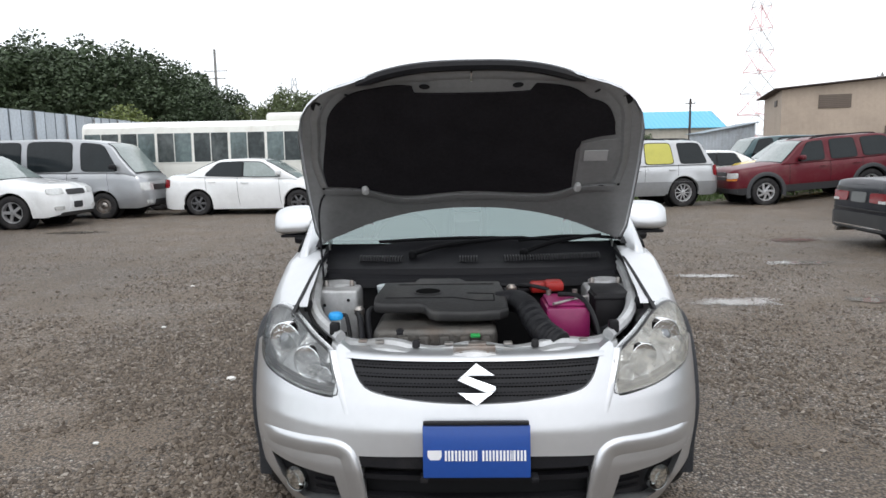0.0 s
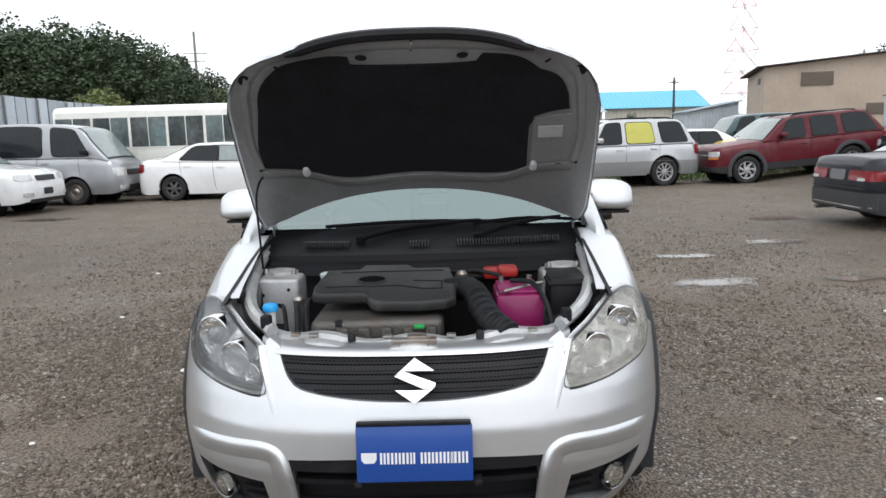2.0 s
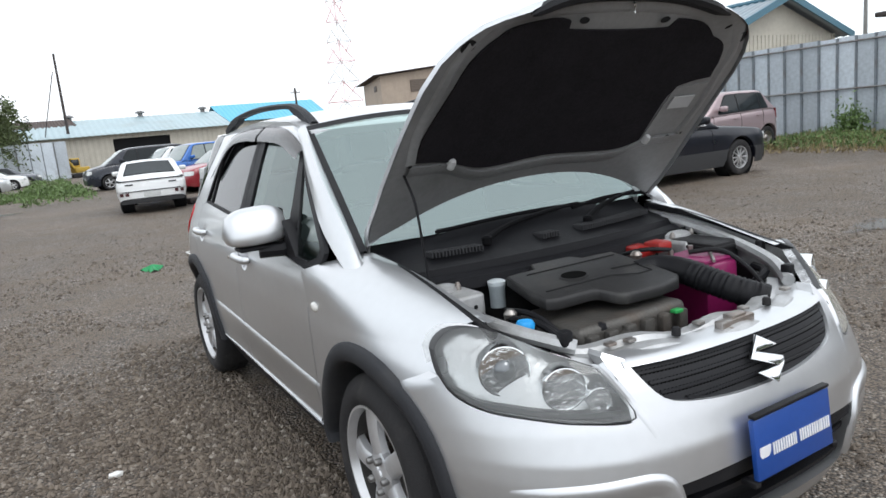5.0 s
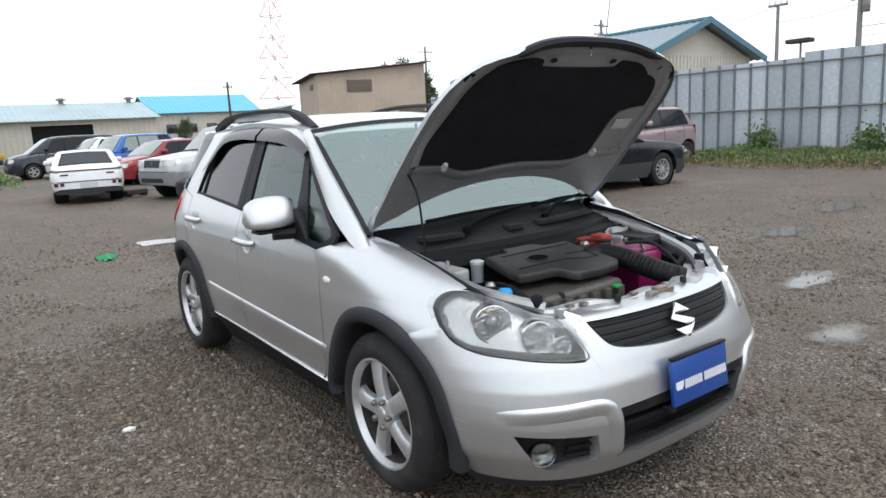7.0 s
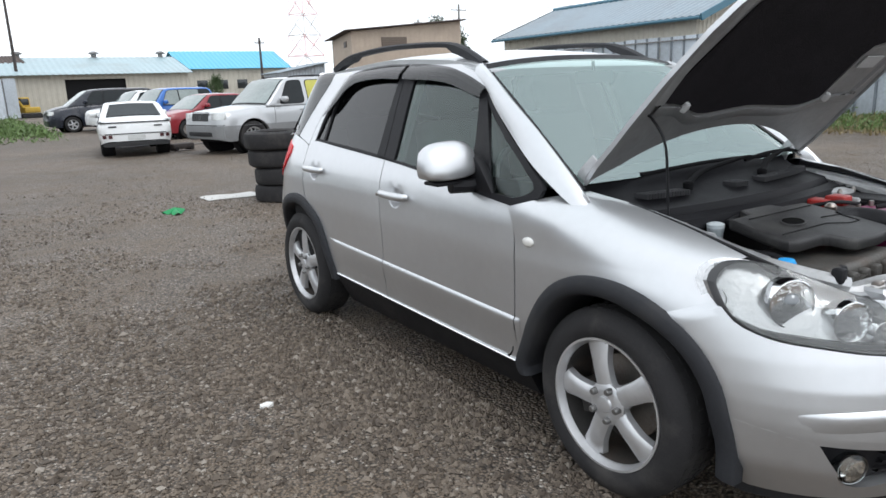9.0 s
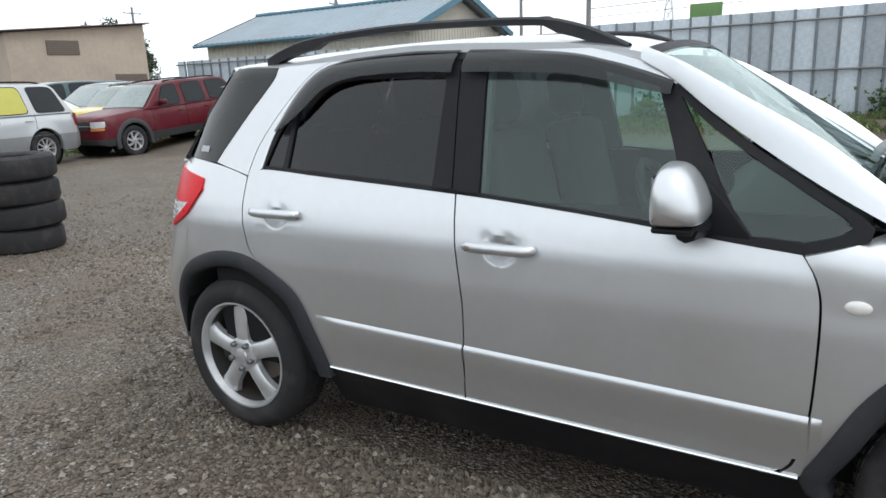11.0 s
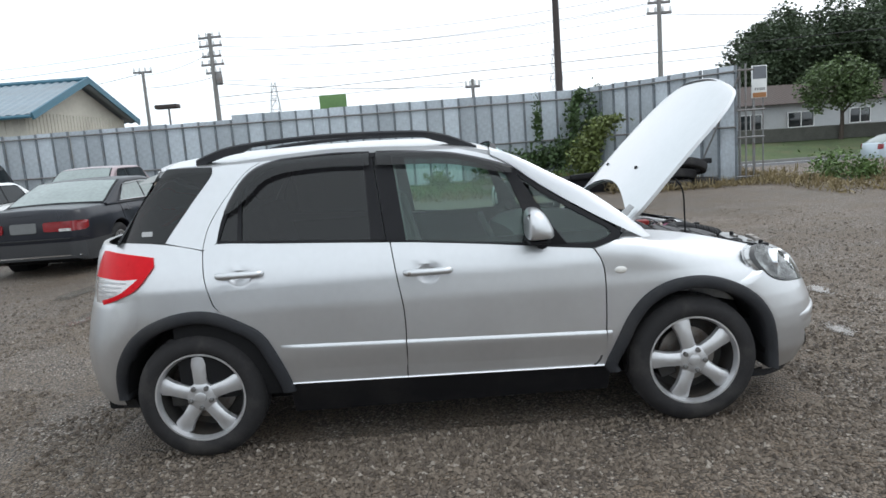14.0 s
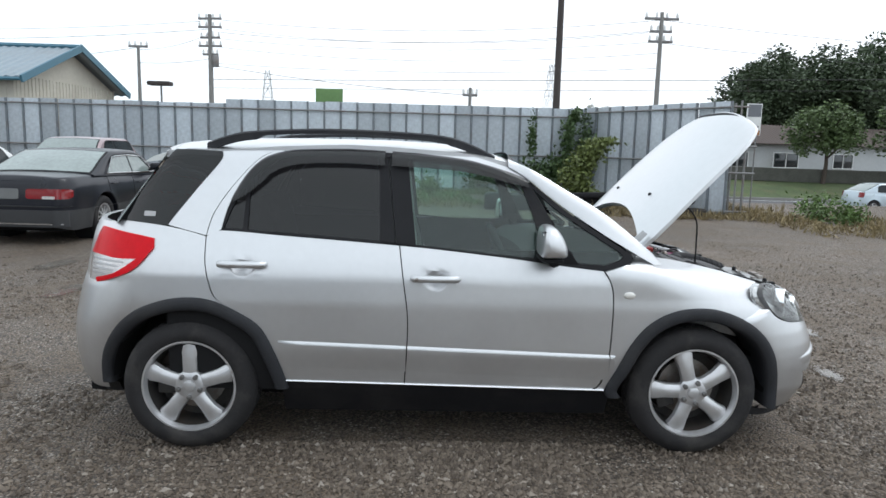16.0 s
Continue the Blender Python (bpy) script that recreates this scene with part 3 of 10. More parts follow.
# -- tailgate and rear bumper
bm = bmesh.new()
sheet(bm, [[(x, tail(x, z), z) for x in np.linspace(-0.695, 0.695, 25)] for z in np.linspace(0.62, 1.105, 12)], (0, -0.03, 0), 0.002)
part("tailgate", bm, SILVER, car)
bm = bmesh.new()
SB = np.sin(np.linspace(-math.pi / 2, math.pi / 2, 33))
rows = []
for z, o in ((0.26, 0.0), (0.32, 0.006), (0.42, 0.012), (0.52, 0.016), (0.60, 0.016), (0.66, 0.013), (0.70, 0.010), (0.74, 0.008), (0.78, 0.006), (0.82, 0.004), (0.84, -0.015)):
    y0 = float(np.interp(z, (0.26, 0.45, 0.59, 0.69, 0.84), (3.80, 3.79, 3.715, 3.63, 3.60)))
    wz = half(y0, z) + 0.001
    f = min(1, max(0, (0.81 - z) / 0.22))
    f = f * f * (3 - 2 * f)
    rows.append([(t * wz, (1 - f) * (tail(t * half(y0, z), z) + o * (1 - abs(t) ** 8)) + f * (y0 + (tail(0, z) + o - y0) * max(0, 1 - abs(t) ** 2.5) ** (1 / 1.8)), z) for t in SB])
sheet(bm, rows)
part("rear_bumper", bm, SILVER, car)
bm = bmesh.new()
sheet(bm, [[(s * (half(3.82, z) - 0.035), 3.77 + (tail(0, z) - 3.80) * max(0, 1 - abs(s) ** 3.5) ** (1 / 2.2), z) for s in np.sin(np.linspace(-math.pi / 2, math.pi / 2, 25))] for z in (0.21, 0.275)])
part("bumper_skirt", bm, ARCH_PLASTIC, car, "black lower bumper skirt")
tail_red = side_patch([(3.512, 1.0), (3.60, 0.945), (3.70, 0.94), (3.80, 0.945), (3.90, 0.945)], [(3.515, 1.043), (3.60, 1.056), (3.78, 1.075), (3.84, 1.075)], [(3.512, 1.0), (3.515, 1.043)], [(3.90, 0.945), (3.84, 1.075)], 14, 6, 0.006, 0.03, 0)
tail_low = side_patch([(3.64, 0.885), (3.72, 0.855), (3.82, 0.822), (3.90, 0.815)], [(3.60, 0.945), (3.70, 0.94), (3.80, 0.945), (3.90, 0.945)], [(3.64, 0.885), (3.60, 0.945)], [(3.90, 0.815), (3.90, 0.945)], 12, 6, 0.006, 0.03, 0)
tail_rim = side_patch([(3.512, 1.0), (3.60, 0.90), (3.72, 0.845), (3.83, 0.812)], [(3.515, 1.01), (3.625, 0.925), (3.72, 0.868), (3.84, 0.832)], [(3.512, 1.0), (3.515, 1.01)], [(3.83, 0.812), (3.84, 0.832)], 12, 3, 0.009, 0.03, 0)
LENS_LINE = surface("lens_line_grey", (0.42, 0.42, 0.43), 0.3)
ta, tb = both("tail_lamp", tail_red, RED_LENS, "red and clear tail lamp")
for lamp, fl in ((ta, False), (tb, True)):
    part("clear_lens", mirrored(tail_low) if fl else tail_low.copy(), surface("tail_clear_lens", (0.72, 0.70, 0.70), 0.12, 0.3, 0.1, 40, 0.3, 90, coat=0.8), lamp)
    part("red_rim", mirrored(tail_rim) if fl else tail_rim.copy(), RED_LENS, lamp)
    for k in range(4):
        z = 0.925 - 0.022 * k
        ridge = side_patch([(3.665 + 0.03 * k, z - 0.004), (3.87, z - 0.004)], [(3.665 + 0.03 * k, z + 0.004), (3.87, z + 0.004)], [(3.665 + 0.03 * k, z - 0.004), (3.665 + 0.03 * k, z + 0.004)], [(3.87, z - 0.004), (3.87, z + 0.004)], 8, 1, 0.008, 0.004, 0)
        part("lens_ridge", mirrored(ridge) if fl else ridge, LENS_LINE, lamp)
tail_low.free(), tail_rim.free()

# -- side glass and black window surrounds
def leaning(y, z):
    return half(min(max(y, 1.0), 3.34), z)


GF_BOT = [(1.62, 0.972), (1.83, 0.996), (2.05, 1.018), (2.27, 1.034)]
GF_TOP = [(1.735, 1.352), (1.86, 1.392), (2.05, 1.440), (2.33, 1.466)]
fg = side_patch(GF_BOT, GF_TOP, [(1.62, 0.972), (1.66, 1.14), (1.735, 1.352)], [(2.27, 1.034), (2.33, 1.466)], 12, 14, -0.012, None, 0, leaning)
RG = ([(2.41, 1.046), (2.70, 1.064), (3.08, 1.085)], [(2.43, 1.472), (2.62, 1.478), (2.80, 1.468), (2.92, 1.445)])
rg = side_patch(RG[0], RG[1], [(2.41, 1.046), (2.43, 1.472)], [(3.08, 1.085), (3.07, 1.25), (3.02, 1.37), (2.92, 1.445)], 12, 14, -0.012, None, 0, leaning)
rv = side_patch([(3.095, 1.086), (3.195, 1.09)], [(3.075, 1.31), (3.11, 1.32)], [(3.095, 1.086), (3.09, 1.2), (3.075, 1.31)], [(3.195, 1.09), (3.165, 1.21), (3.11, 1.32)], 4, 8, -0.012, None, 0, leaning)
tri_g = side_patch([(1.20, 1.003), (1.33, 0.956), (1.50, 0.968)], [(1.24, 1.035), (1.42, 1.135), (1.63, 1.275)], [(1.20, 1.003), (1.24, 1.035)], [(1.50, 0.968), (1.56, 1.12), (1.63, 1.275)], 12, 10, -0.010, None, 0, leaning)
for i in (0, 1):
    fl = (lambda b: b.copy()) if i == 0 else mirrored
    part("window_pane", fl(fg), GLASS_GREEN, front_doors[i], "green-tinted glass")
    part("window_pane", fl(rg), GLASS_PRIVACY, rear_doors[i], "dark privacy glass")
    part("vent_pane", fl(rv), GLASS_PRIVACY, rear_doors[i], "dark privacy glass")
    part("corner_pane", fl(tri_g), GLASS_GREEN, front_doors[i], "small triangular corner glass")
for b in (fg, rg, rv, tri_g):
    b.free()


def strip(lines, out, nm, parent_pair, mat, fn=leaning):
    """Black edging: between an outer and an inner line of (length, height)."""
    for i in (0, 1):
        bm = bmesh.new()
        for outer, inner, n in lines:
            a, b = smooth_line([(*p, 0) for p in outer], n), smooth_line([(*p, 0) for p in inner], n)
            rows = [[(-(fn(q.x, q.y) + out), q.x, q.y) for q in (p.lerp(r, f) for f in (0, 0.5, 1))] for p, r in zip(a, b)]
            sheet(bm, rows, (0.018, 0, 0))
        if i:
            for v in bm.verts:
                v.co.x = -v.co.x
        part(nm, bm, mat, parent_pair[i], "black window surround")


strip([([(1.335, 0.932), (1.51, 0.951), (1.83, 0.988), (2.16, 1.020), (2.335, 1.033)], [(1.34, 0.962), (1.52, 0.972), (1.83, 0.998), (2.16, 1.030), (2.335, 1.043)], 20),
       ([(2.255, 1.03), (2.31, 1.49)], [(2.35, 1.034), (2.405, 1.492)], 8),
       ([(1.335, 0.932), (1.185, 0.988), (1.31, 1.085), (1.47, 1.185), (1.60, 1.28), (1.69, 1.352)], [(1.345, 0.958), (1.235, 1.000), (1.335, 1.073), (1.48, 1.165), (1.60, 1.25), (1.68, 1.325)], 22),
       ([(1.46, 0.945), (1.56, 1.12), (1.69, 1.345)], [(1.64, 0.97), (1.665, 1.14), (1.745, 1.36)], 12),
       ([(1.69, 1.352), (1.79, 1.385), (1.90, 1.42), (2.05, 1.452), (2.40, 1.480)], [(1.70, 1.335), (1.80, 1.365), (1.90, 1.395), (2.05, 1.43), (2.40, 1.458)], 16)],
      -0.003, "window_surround", front_doors, BLACK_PLASTIC)
strip([([(2.335, 1.033), (2.6, 1.050), (2.9, 1.068), (3.20, 1.086)], [(2.335, 1.045), (2.6, 1.064), (2.9, 1.082), (3.19, 1.098)], 14),
       ([(2.355, 1.036), (2.41, 1.492)], [(2.43, 1.042), (2.45, 1.485)], 8),
       ([(3.075, 1.085), (3.075, 1.40)], [(3.098, 1.085), (3.092, 1.38)], 8),
       ([(2.40, 1.480), (2.62, 1.490), (2.80, 1.484), (2.90, 1.475), (3.01, 1.435), (3.08, 1.375), (3.135, 1.29), (3.175, 1.20), (3.20, 1.088)], [(2.40, 1.455), (2.62, 1.463), (2.80, 1.455), (2.90, 1.442), (2.99, 1.408), (3.05, 1.355), (3.11, 1.28), (3.155, 1.20), (3.19, 1.095)], 24)],
      -0.003, "window_surround", rear_doors, BLACK_PLASTIC)
# smoked wind deflectors
for pair, a, b in ((front_doors, [(1.70, 1.362), (1.79, 1.395), (1.90, 1.428), (2.05, 1.460), (2.385, 1.490)], [(1.70, 1.325), (1.80, 1.345), (1.92, 1.375), (2.07, 1.398), (2.385, 1.415)]),
                   (rear_doors, [(2.42, 1.490), (2.62, 1.498), (2.80, 1.490), (2.92, 1.474), (3.01, 1.445), (3.08, 1.385), (3.135, 1.30), (3.165, 1.235)], [(2.42, 1.415), (2.62, 1.422), (2.80, 1.416), (2.90, 1.40), (2.97, 1.37), (3.02, 1.32), (3.09, 1.26), (3.15, 1.225)])):
    for i in (0, 1):
        bm = bmesh.new()
        rows = []
        for p, q in zip(smooth_line([(*p, 0) for p in a], 22), smooth_line([(*p, 0) for p in b], 22)):
            rows.append([(-(leaning(r.x, r.y) + o), r.x, r.y) for r, o in ((p, 0.004), (p.lerp(q, 0.25), 0.016), (p.lerp(q, 0.7), 0.024), (q, 0.022))])
        sheet(bm, rows)
        if i:
            for v in bm.verts:
                v.co.x = -v.co.x
        part("wind_deflector", bm, VISOR, pair[i], "smoked plastic wind deflector")

# -- door handles, side repeaters, mirrors
for pair, y0, y1, z in ((front_doors, 2.045, 2.27, 0.886), (rear_doors, 2.975, 3.195, 0.936)):
    for i in (0, 1):
        s = -1 if i == 0 else 1
        yc = (y0 + y1) / 2
        hx = half(yc, z)
        bm = bmesh.new()
        pts = [(s * (hx + o), y, z) for y, o in ((y0, 0.004), (y0 + 0.02, 0.026), (yc, 0.032), (y1 - 0.02, 0.026), (y1, 0.004))]
        tube(bm, smooth_line(pts, 14), 0.013, 10, radii=[0.013] + [0.0175] * 13 + [0.013])
        h = part("handle", bm, SILVER, pair[i])
        if pair is front_doors and i == 0:
            bm = bmesh.new()
            lathe(bm, [(0.0085, 0), (0.0085, 0.004), (0.006, 0.005)], 14, "X", pose(s * (hx + 0.047), y1 - 0.022, z) @ Matrix.Scale(-1, 4, (1, 0, 0)))
            part("lock", bm, STEEL, h)
for i in (0, 1):
    s = -1 if i == 0 else 1
    bm = bmesh.new()
    bmesh.ops.create_uvsphere(bm, u_segments=16, v_segments=8, radius=1, matrix=Matrix.LocRotScale((s * (fender_half(1.21, 0.82) + 0.002), 1.21, 0.82), None, (0.011, 0.030, 0.018)))
    part("side_repeater", bm, surface("repeater_lens", (0.72, 0.70, 0.66), 0.15, 0, 0.08, 40, coat=0.7), wings[i], "clear oval indicator")
    bm = bmesh.new()
    mc = Vector((s * 0.915, 1.665, 1.075))
    rings = []
    for t in np.linspace(-1, 1, 15):
        k = max(0.0, 1 - abs(t) ** 3.0) ** (1 / 2.6)
        ring = []
        for a in np.linspace(0, math.tau, 29):
            c, q = math.cos(a), math.sin(a)
            yy = 0.092 * np.sign(c) * abs(c) ** 0.65 * k
            dz = (0.098 * abs(q) ** 0.75 if q > 0 else -0.050 * abs(q) ** 0.30) * k
            ring.append((mc.x + s * (0.012 + 0.130 * t), 1.640 + (yy + 0.38 * max(dz, -0.01) * (-yy / 0.092) if yy < 0 else yy * 0.40), mc.z - 0.010 + dz - 0.006 * t))
        rings.append(ring)
    sheet(bm, rings)
    bmesh.ops.remove_doubles(bm, verts=bm.verts[:], dist=0.0005)
    mir = part("door_mirror", bm, SILVER, front_doors[i], "silver door mirror")
    bm = bmesh.new()
    box(bm, mc.x - 0.100, mc.x + 0.118, 1.652, 1.668, 1.018, 1.142, 0.007)
    part("mirror_back", bm, BLACK_PLASTIC, mir, "black mirror surround")
    bm = bmesh.new()
    box(bm, mc.x - 0.090, mc.x + 0.105, 1.666, 1.671, 1.026, 1.134, 0.002)
    part("mirror_glass", bm, CHROME, mir)
    bm = bmesh.new()
    box(bm, mc.x - 0.095, mc.x + 0.110, 1.570, 1.670, 0.996, 1.012, 0.007)
    tube(bm, [(s * 0.93, 1.60, 0.99), (s * 0.84, 1.585, 0.985), (s * 0.775, 1.57, 1.02)], 0.03, 8)
    part("mirror_base", bm, BLACK_PLASTIC, mir, "black mirror underside and arm")
    bm = bmesh.new()
    prism(bm, [(1.45, 0.955), (1.68, 0.978), (1.66, 1.02), (1.57, 1.10), (1.53, 1.06)], "x", s * 0.792, s * 0.835, 0.006)
    part("mirror_triangle", bm, BLACK_PLASTIC, mir)

# -- nose: bumper, grille, lamps
G_LOW = [(-0.412, 0.748), (-0.388, 0.700), (-0.355, 0.667), (-0.29, 0.650), (-0.15, 0.634), (0, 0.629), (0.15, 0.634), (0.29, 0.650), (0.355, 0.667), (0.388, 0.700), (0.412, 0.748)]
bumper = part("front_bumper", nose_patch([(-0.385, 0.462), (-0.2, 0.468), (0, 0.470), (0.2, 0.468), (0.385, 0.462)], G_LOW, [(-0.385, 0.462), (-0.395, 0.58), (-0.412, 0.748)], [(0.385, 0.462), (0.395, 0.58), (0.412, 0.748)], 40, 14, 0, 0.04, 0), SILVER, car)
HL_LOW = [(-half(0.476, 0.748), 0.748), (-0.791, 0.703), (-0.751, 0.673), (-0.683, 0.659), (-0.581, 0.642), (-0.457, 0.636)]
ARCH_SIDE = [(-half(y, z), z) for y, z in ((0.40, 0.205), (0.401, 0.32), (0.418, 0.44), (0.440, 0.51), (0.485, 0.585), (0.545, 0.648), (0.60, 0.692), (0.54, 0.72), (0.476, 0.748))]
SHOULDER = [ARCH_SIDE[2], (-0.72, 0.432), (-0.58, 0.414), (-0.365, 0.405)]
PK_A, PK_B, PK_C, PK_D = (-0.640, 0.280), (-0.440, 0.280), (-0.465, 0.382), (-0.712, 0.402)
pieces = [
    nose_patch(SHOULDER, HL_LOW + [(-0.459, 0.70), (-0.466, 0.785), (-0.425, 0.772)], ARCH_SIDE[2:], [(-0.365, 0.405), (-0.375, 0.45), (-0.385, 0.50), (-0.412, 0.748), (-0.425, 0.772)], 34, 26, 0, 0.05, 0),
    nose_patch([ARCH_SIDE[0], (-0.55, 0.20), (-0.365, 0.195)], [PK_A, (-0.60, 0.258), (-0.56, 0.256), (-0.51, 0.272), PK_B], [ARCH_SIDE[0], PK_A], [(-0.365, 0.195), PK_B], 24, 8, 0, 0.05, 0),
    nose_patch([ARCH_SIDE[0], PK_A], [ARCH_SIDE[2], PK_D], ARCH_SIDE[:3], [PK_A, (-0.680, 0.342), PK_D], 12, 10, 0, 0.05, 0),
    nose_patch([PK_D, (-0.58, 0.391), PK_C], SHOULDER, [PK_D, ARCH_SIDE[2]], [PK_C, (-0.365, 0.405)], 34, 4, 0, 0.05, 0),
    nose_patch([PK_B, (-0.365, 0.195)], [PK_C, (-0.365, 0.405)], [PK_B, PK_C], [(-0.365, 0.195), (-0.365, 0.405)], 6, 6, 0, 0.05, 0),
]
for b in pieces:
    both("bumper_corner", b, SILVER, "", bumper)
part("chin", nose_patch([(-0.366, 0.195), (0, 0.19), (0.366, 0.195)], [(-0.366, 0.262), (-0.2, 0.268), (0.2, 0.268), (0.366, 0.262)], [(-0.366, 0.195), (-0.366, 0.262)], [(0.366, 0.195), (0.366, 0.262)], 30, 6, 0, 0.05, 0), SILVER, bumper)
part("lower_lip", nose_patch([(-0.71, 0.16), (0, 0.145), (0.71, 0.16)], [(-0.725, 0.205), (0, 0.192), (0.725, 0.205)], [(-0.71, 0.16), (-0.725, 0.205)], [(0.71, 0.16), (0.725, 0.205)], 44, 3, -0.012, 0.1, 0), ARCH_PLASTIC, bumper, "black lower lip")
# raised brow that runs over the lamps' pockets and down beside the intake
for s in (-1, 1):
    bm = bmesh.new()
    pts = smooth_line([(-0.765, 0.475, 0), (-0.68, 0.490, 0), (-0.57, 0.497, 0), (-0.46, 0.500, 0), (-0.408, 0.480, 0), (-0.387, 0.435, 0), (-0.372, 0.36, 0), (-0.366, 0.29, 0)], 36)
    rows = []
    for k, p in enumerate(pts):
        a, b = pts[max(k - 1, 0)], pts[min(k + 1, 36)]
        d = (b - a).normalized()
        nrm = Vector((-d.y, d.x, 0))
        f = min(1, k / 5)
        row = []
        for w, o in ((0.012, -0.004), (0.006, 0.009), (-0.004, 0.013), (-0.018, 0.010), (-0.040, 0.004), (-0.055, -0.004)):
            q = p + nrm * w
            row.append((-s * q.x, nose(q.x, q.y) - o * f + (1 - f) * 0.003, q.y))
        rows.append(row)
    sheet(bm, rows)
    part("bumper_brow", bm, SILVER, bumper, angle=60)
    bm = bmesh.new()
    rows = [[(-s * x, nose(x, z) - f, z) for x, z, f in ((-0.50 + 0.08 * t - 0.012, 0.80 - 0.21 * t, -0.003), (-0.50 + 0.08 * t, 0.80 - 0.21 * t, 0.014 * (1 - 0.8 * t)), (-0.50 + 0.08 * t + 0.022, 0.80 - 0.21 * t, -0.004))] for t in np.linspace(0.15, 1, 10)]
    sheet(bm, rows)
    part("bumper_ridge", bm, SILVER, bumper, angle=60)
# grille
HOLE_BLACK = surface("hole_shade_black", (0.004, 0.004, 0.004), 0.9, spec=0.05)
gr = nose_patch(G_LOW, [(-0.412, 0.748), (-0.2, 0.757), (0, 0.760), (0.2, 0.757), (0.412, 0.748)], [(-0.412, 0.748), (-0.412, 0.7481)], [(0.412, 0.748), (0.412, 0.7481)], 40, 8, -0.012, 0.02, 0)
grille = part("grille", gr, surface("grille_plastic", (0.017, 0.017, 0.019), 0.5, 0, 0.2, 20, spec=0.2), car, "black honeycomb grille")


def grille_low(x):
    return float(np.interp(abs(x), [abs(p[0]) for p in G_LOW[5:]], [p[1] for p in G_LOW[5:]]))


for k in range(5):
    bm = bmesh.new()
    z = 0.655 + 0.0255 * k
    xs = [x for x in np.linspace(-0.40, 0.40, 81) if grille_low(x) < z - 0.004]
    if len(xs) > 3:
        sheet(bm, [[(x, nose(x, z + dz) + 0.012 - o, z + dz) for x in xs] for dz, o in ((-0.005, 0.001), (-0.002, 0.005), (0.003, 0.005), (0.005, 0.001))])
    part("grille_bar", bm, BLACK_PLASTIC, grille)
# flat black hexagons on the grille paint the shade of its openings
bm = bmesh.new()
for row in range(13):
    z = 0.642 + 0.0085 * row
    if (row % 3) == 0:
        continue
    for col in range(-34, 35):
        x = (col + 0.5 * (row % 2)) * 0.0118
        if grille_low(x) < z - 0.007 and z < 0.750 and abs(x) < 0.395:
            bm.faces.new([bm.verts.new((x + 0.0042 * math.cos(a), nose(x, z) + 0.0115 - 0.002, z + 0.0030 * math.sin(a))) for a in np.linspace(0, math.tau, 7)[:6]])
tagged(part("grille_mesh", bm, HOLE_BLACK, grille, smooth=False), "flat black patches painted as shaded openings of the honeycomb mesh", kind="stuff")
bm = bmesh.new()
sheet(bm, [[(x, nose(x, z) - o, z) for x in np.linspace(-0.43, 0.43, 40)] for z, o in ((0.751, -0.02), (0.752, 0.004), (0.762, 0.005), (0.770, -0.01), (0.772, -0.06))])
part("grille_rim", bm, SILVER, bumper)
# plain chrome diamond badge, slit twice
bm = bmesh.new()
for outline in ([(0.0, 0.058), (0.062, 0.022), (0.020, 0.022), (-0.030, 0.022), (-0.062, 0.010)], [(-0.062, 0.010), (-0.030, 0.0222), (0.062, -0.008), (0.062, -0.019), (0.030, -0.0262)], [(0.0, -0.062), (-0.062, -0.024), (-0.020, -0.026), (0.030, -0.026), (0.062, -0.019)]):
    sub = bmesh.new()
    prism(sub, outline, "y", 0, 0.012, 0.003)
    for v in sub.verts:
        v.co += Vector((0.004, nose(0, 0.69) - 0.016, 0.693)) + Vector((0, (v.co.z) * 0.55, 0))
    me = bpy.data.meshes.new("tmp")
    sub.to_mesh(me)
    bm.from_mesh(me)
    bpy.data.meshes.remove(me)
    sub.free()
part("badge", bm, CHROME, car, "plain chrome diamond badge")
HOUSING = surface("headlamp_housing", (0.60, 0.605, 0.61), 0.18, 0.72, 0.2, 14, 0.6, 24)
LAMP_RIM = surface("lamp_rim_grey", (0.05, 0.05, 0.052), 0.35, 0, 0.1, 9)
FOG_REFL = surface("fog_reflector", (0.30, 0.31, 0.31), 0.12, 1.0, 0.1, 30)
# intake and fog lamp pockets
# near-black sheet behind the opening paints the shade inside the intake
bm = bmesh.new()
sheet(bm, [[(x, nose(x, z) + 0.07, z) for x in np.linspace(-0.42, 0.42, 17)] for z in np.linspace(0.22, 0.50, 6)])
intake = part("lower_intake", bm, DARK, bumper, "lower air intake backed by a near-black shade sheet")
for z in (0.305, 0.385):
    bm = bmesh.new()
    sheet(bm, [[(x, nose(x, z + dz) + o, z + dz) for x in np.linspace(-0.372, 0.372, 21)] for dz, o in ((-0.010, 0.05), (-0.009, 0.022), (0.009, 0.022), (0.010, 0.05))])
    part("intake_bar", bm, BLACK_PLASTIC, intake)
bm = bmesh.new()
sheet(bm, [[(x, nose(x, z) + o, z) for x in np.linspace(-0.385, 0.385, 21)] for z, o in ((0.425, 0.05), (0.426, 0.008), (0.468, 0.004), (0.474, 0.03))])
part("intake_bar", bm, BLACK_PLASTIC, intake)
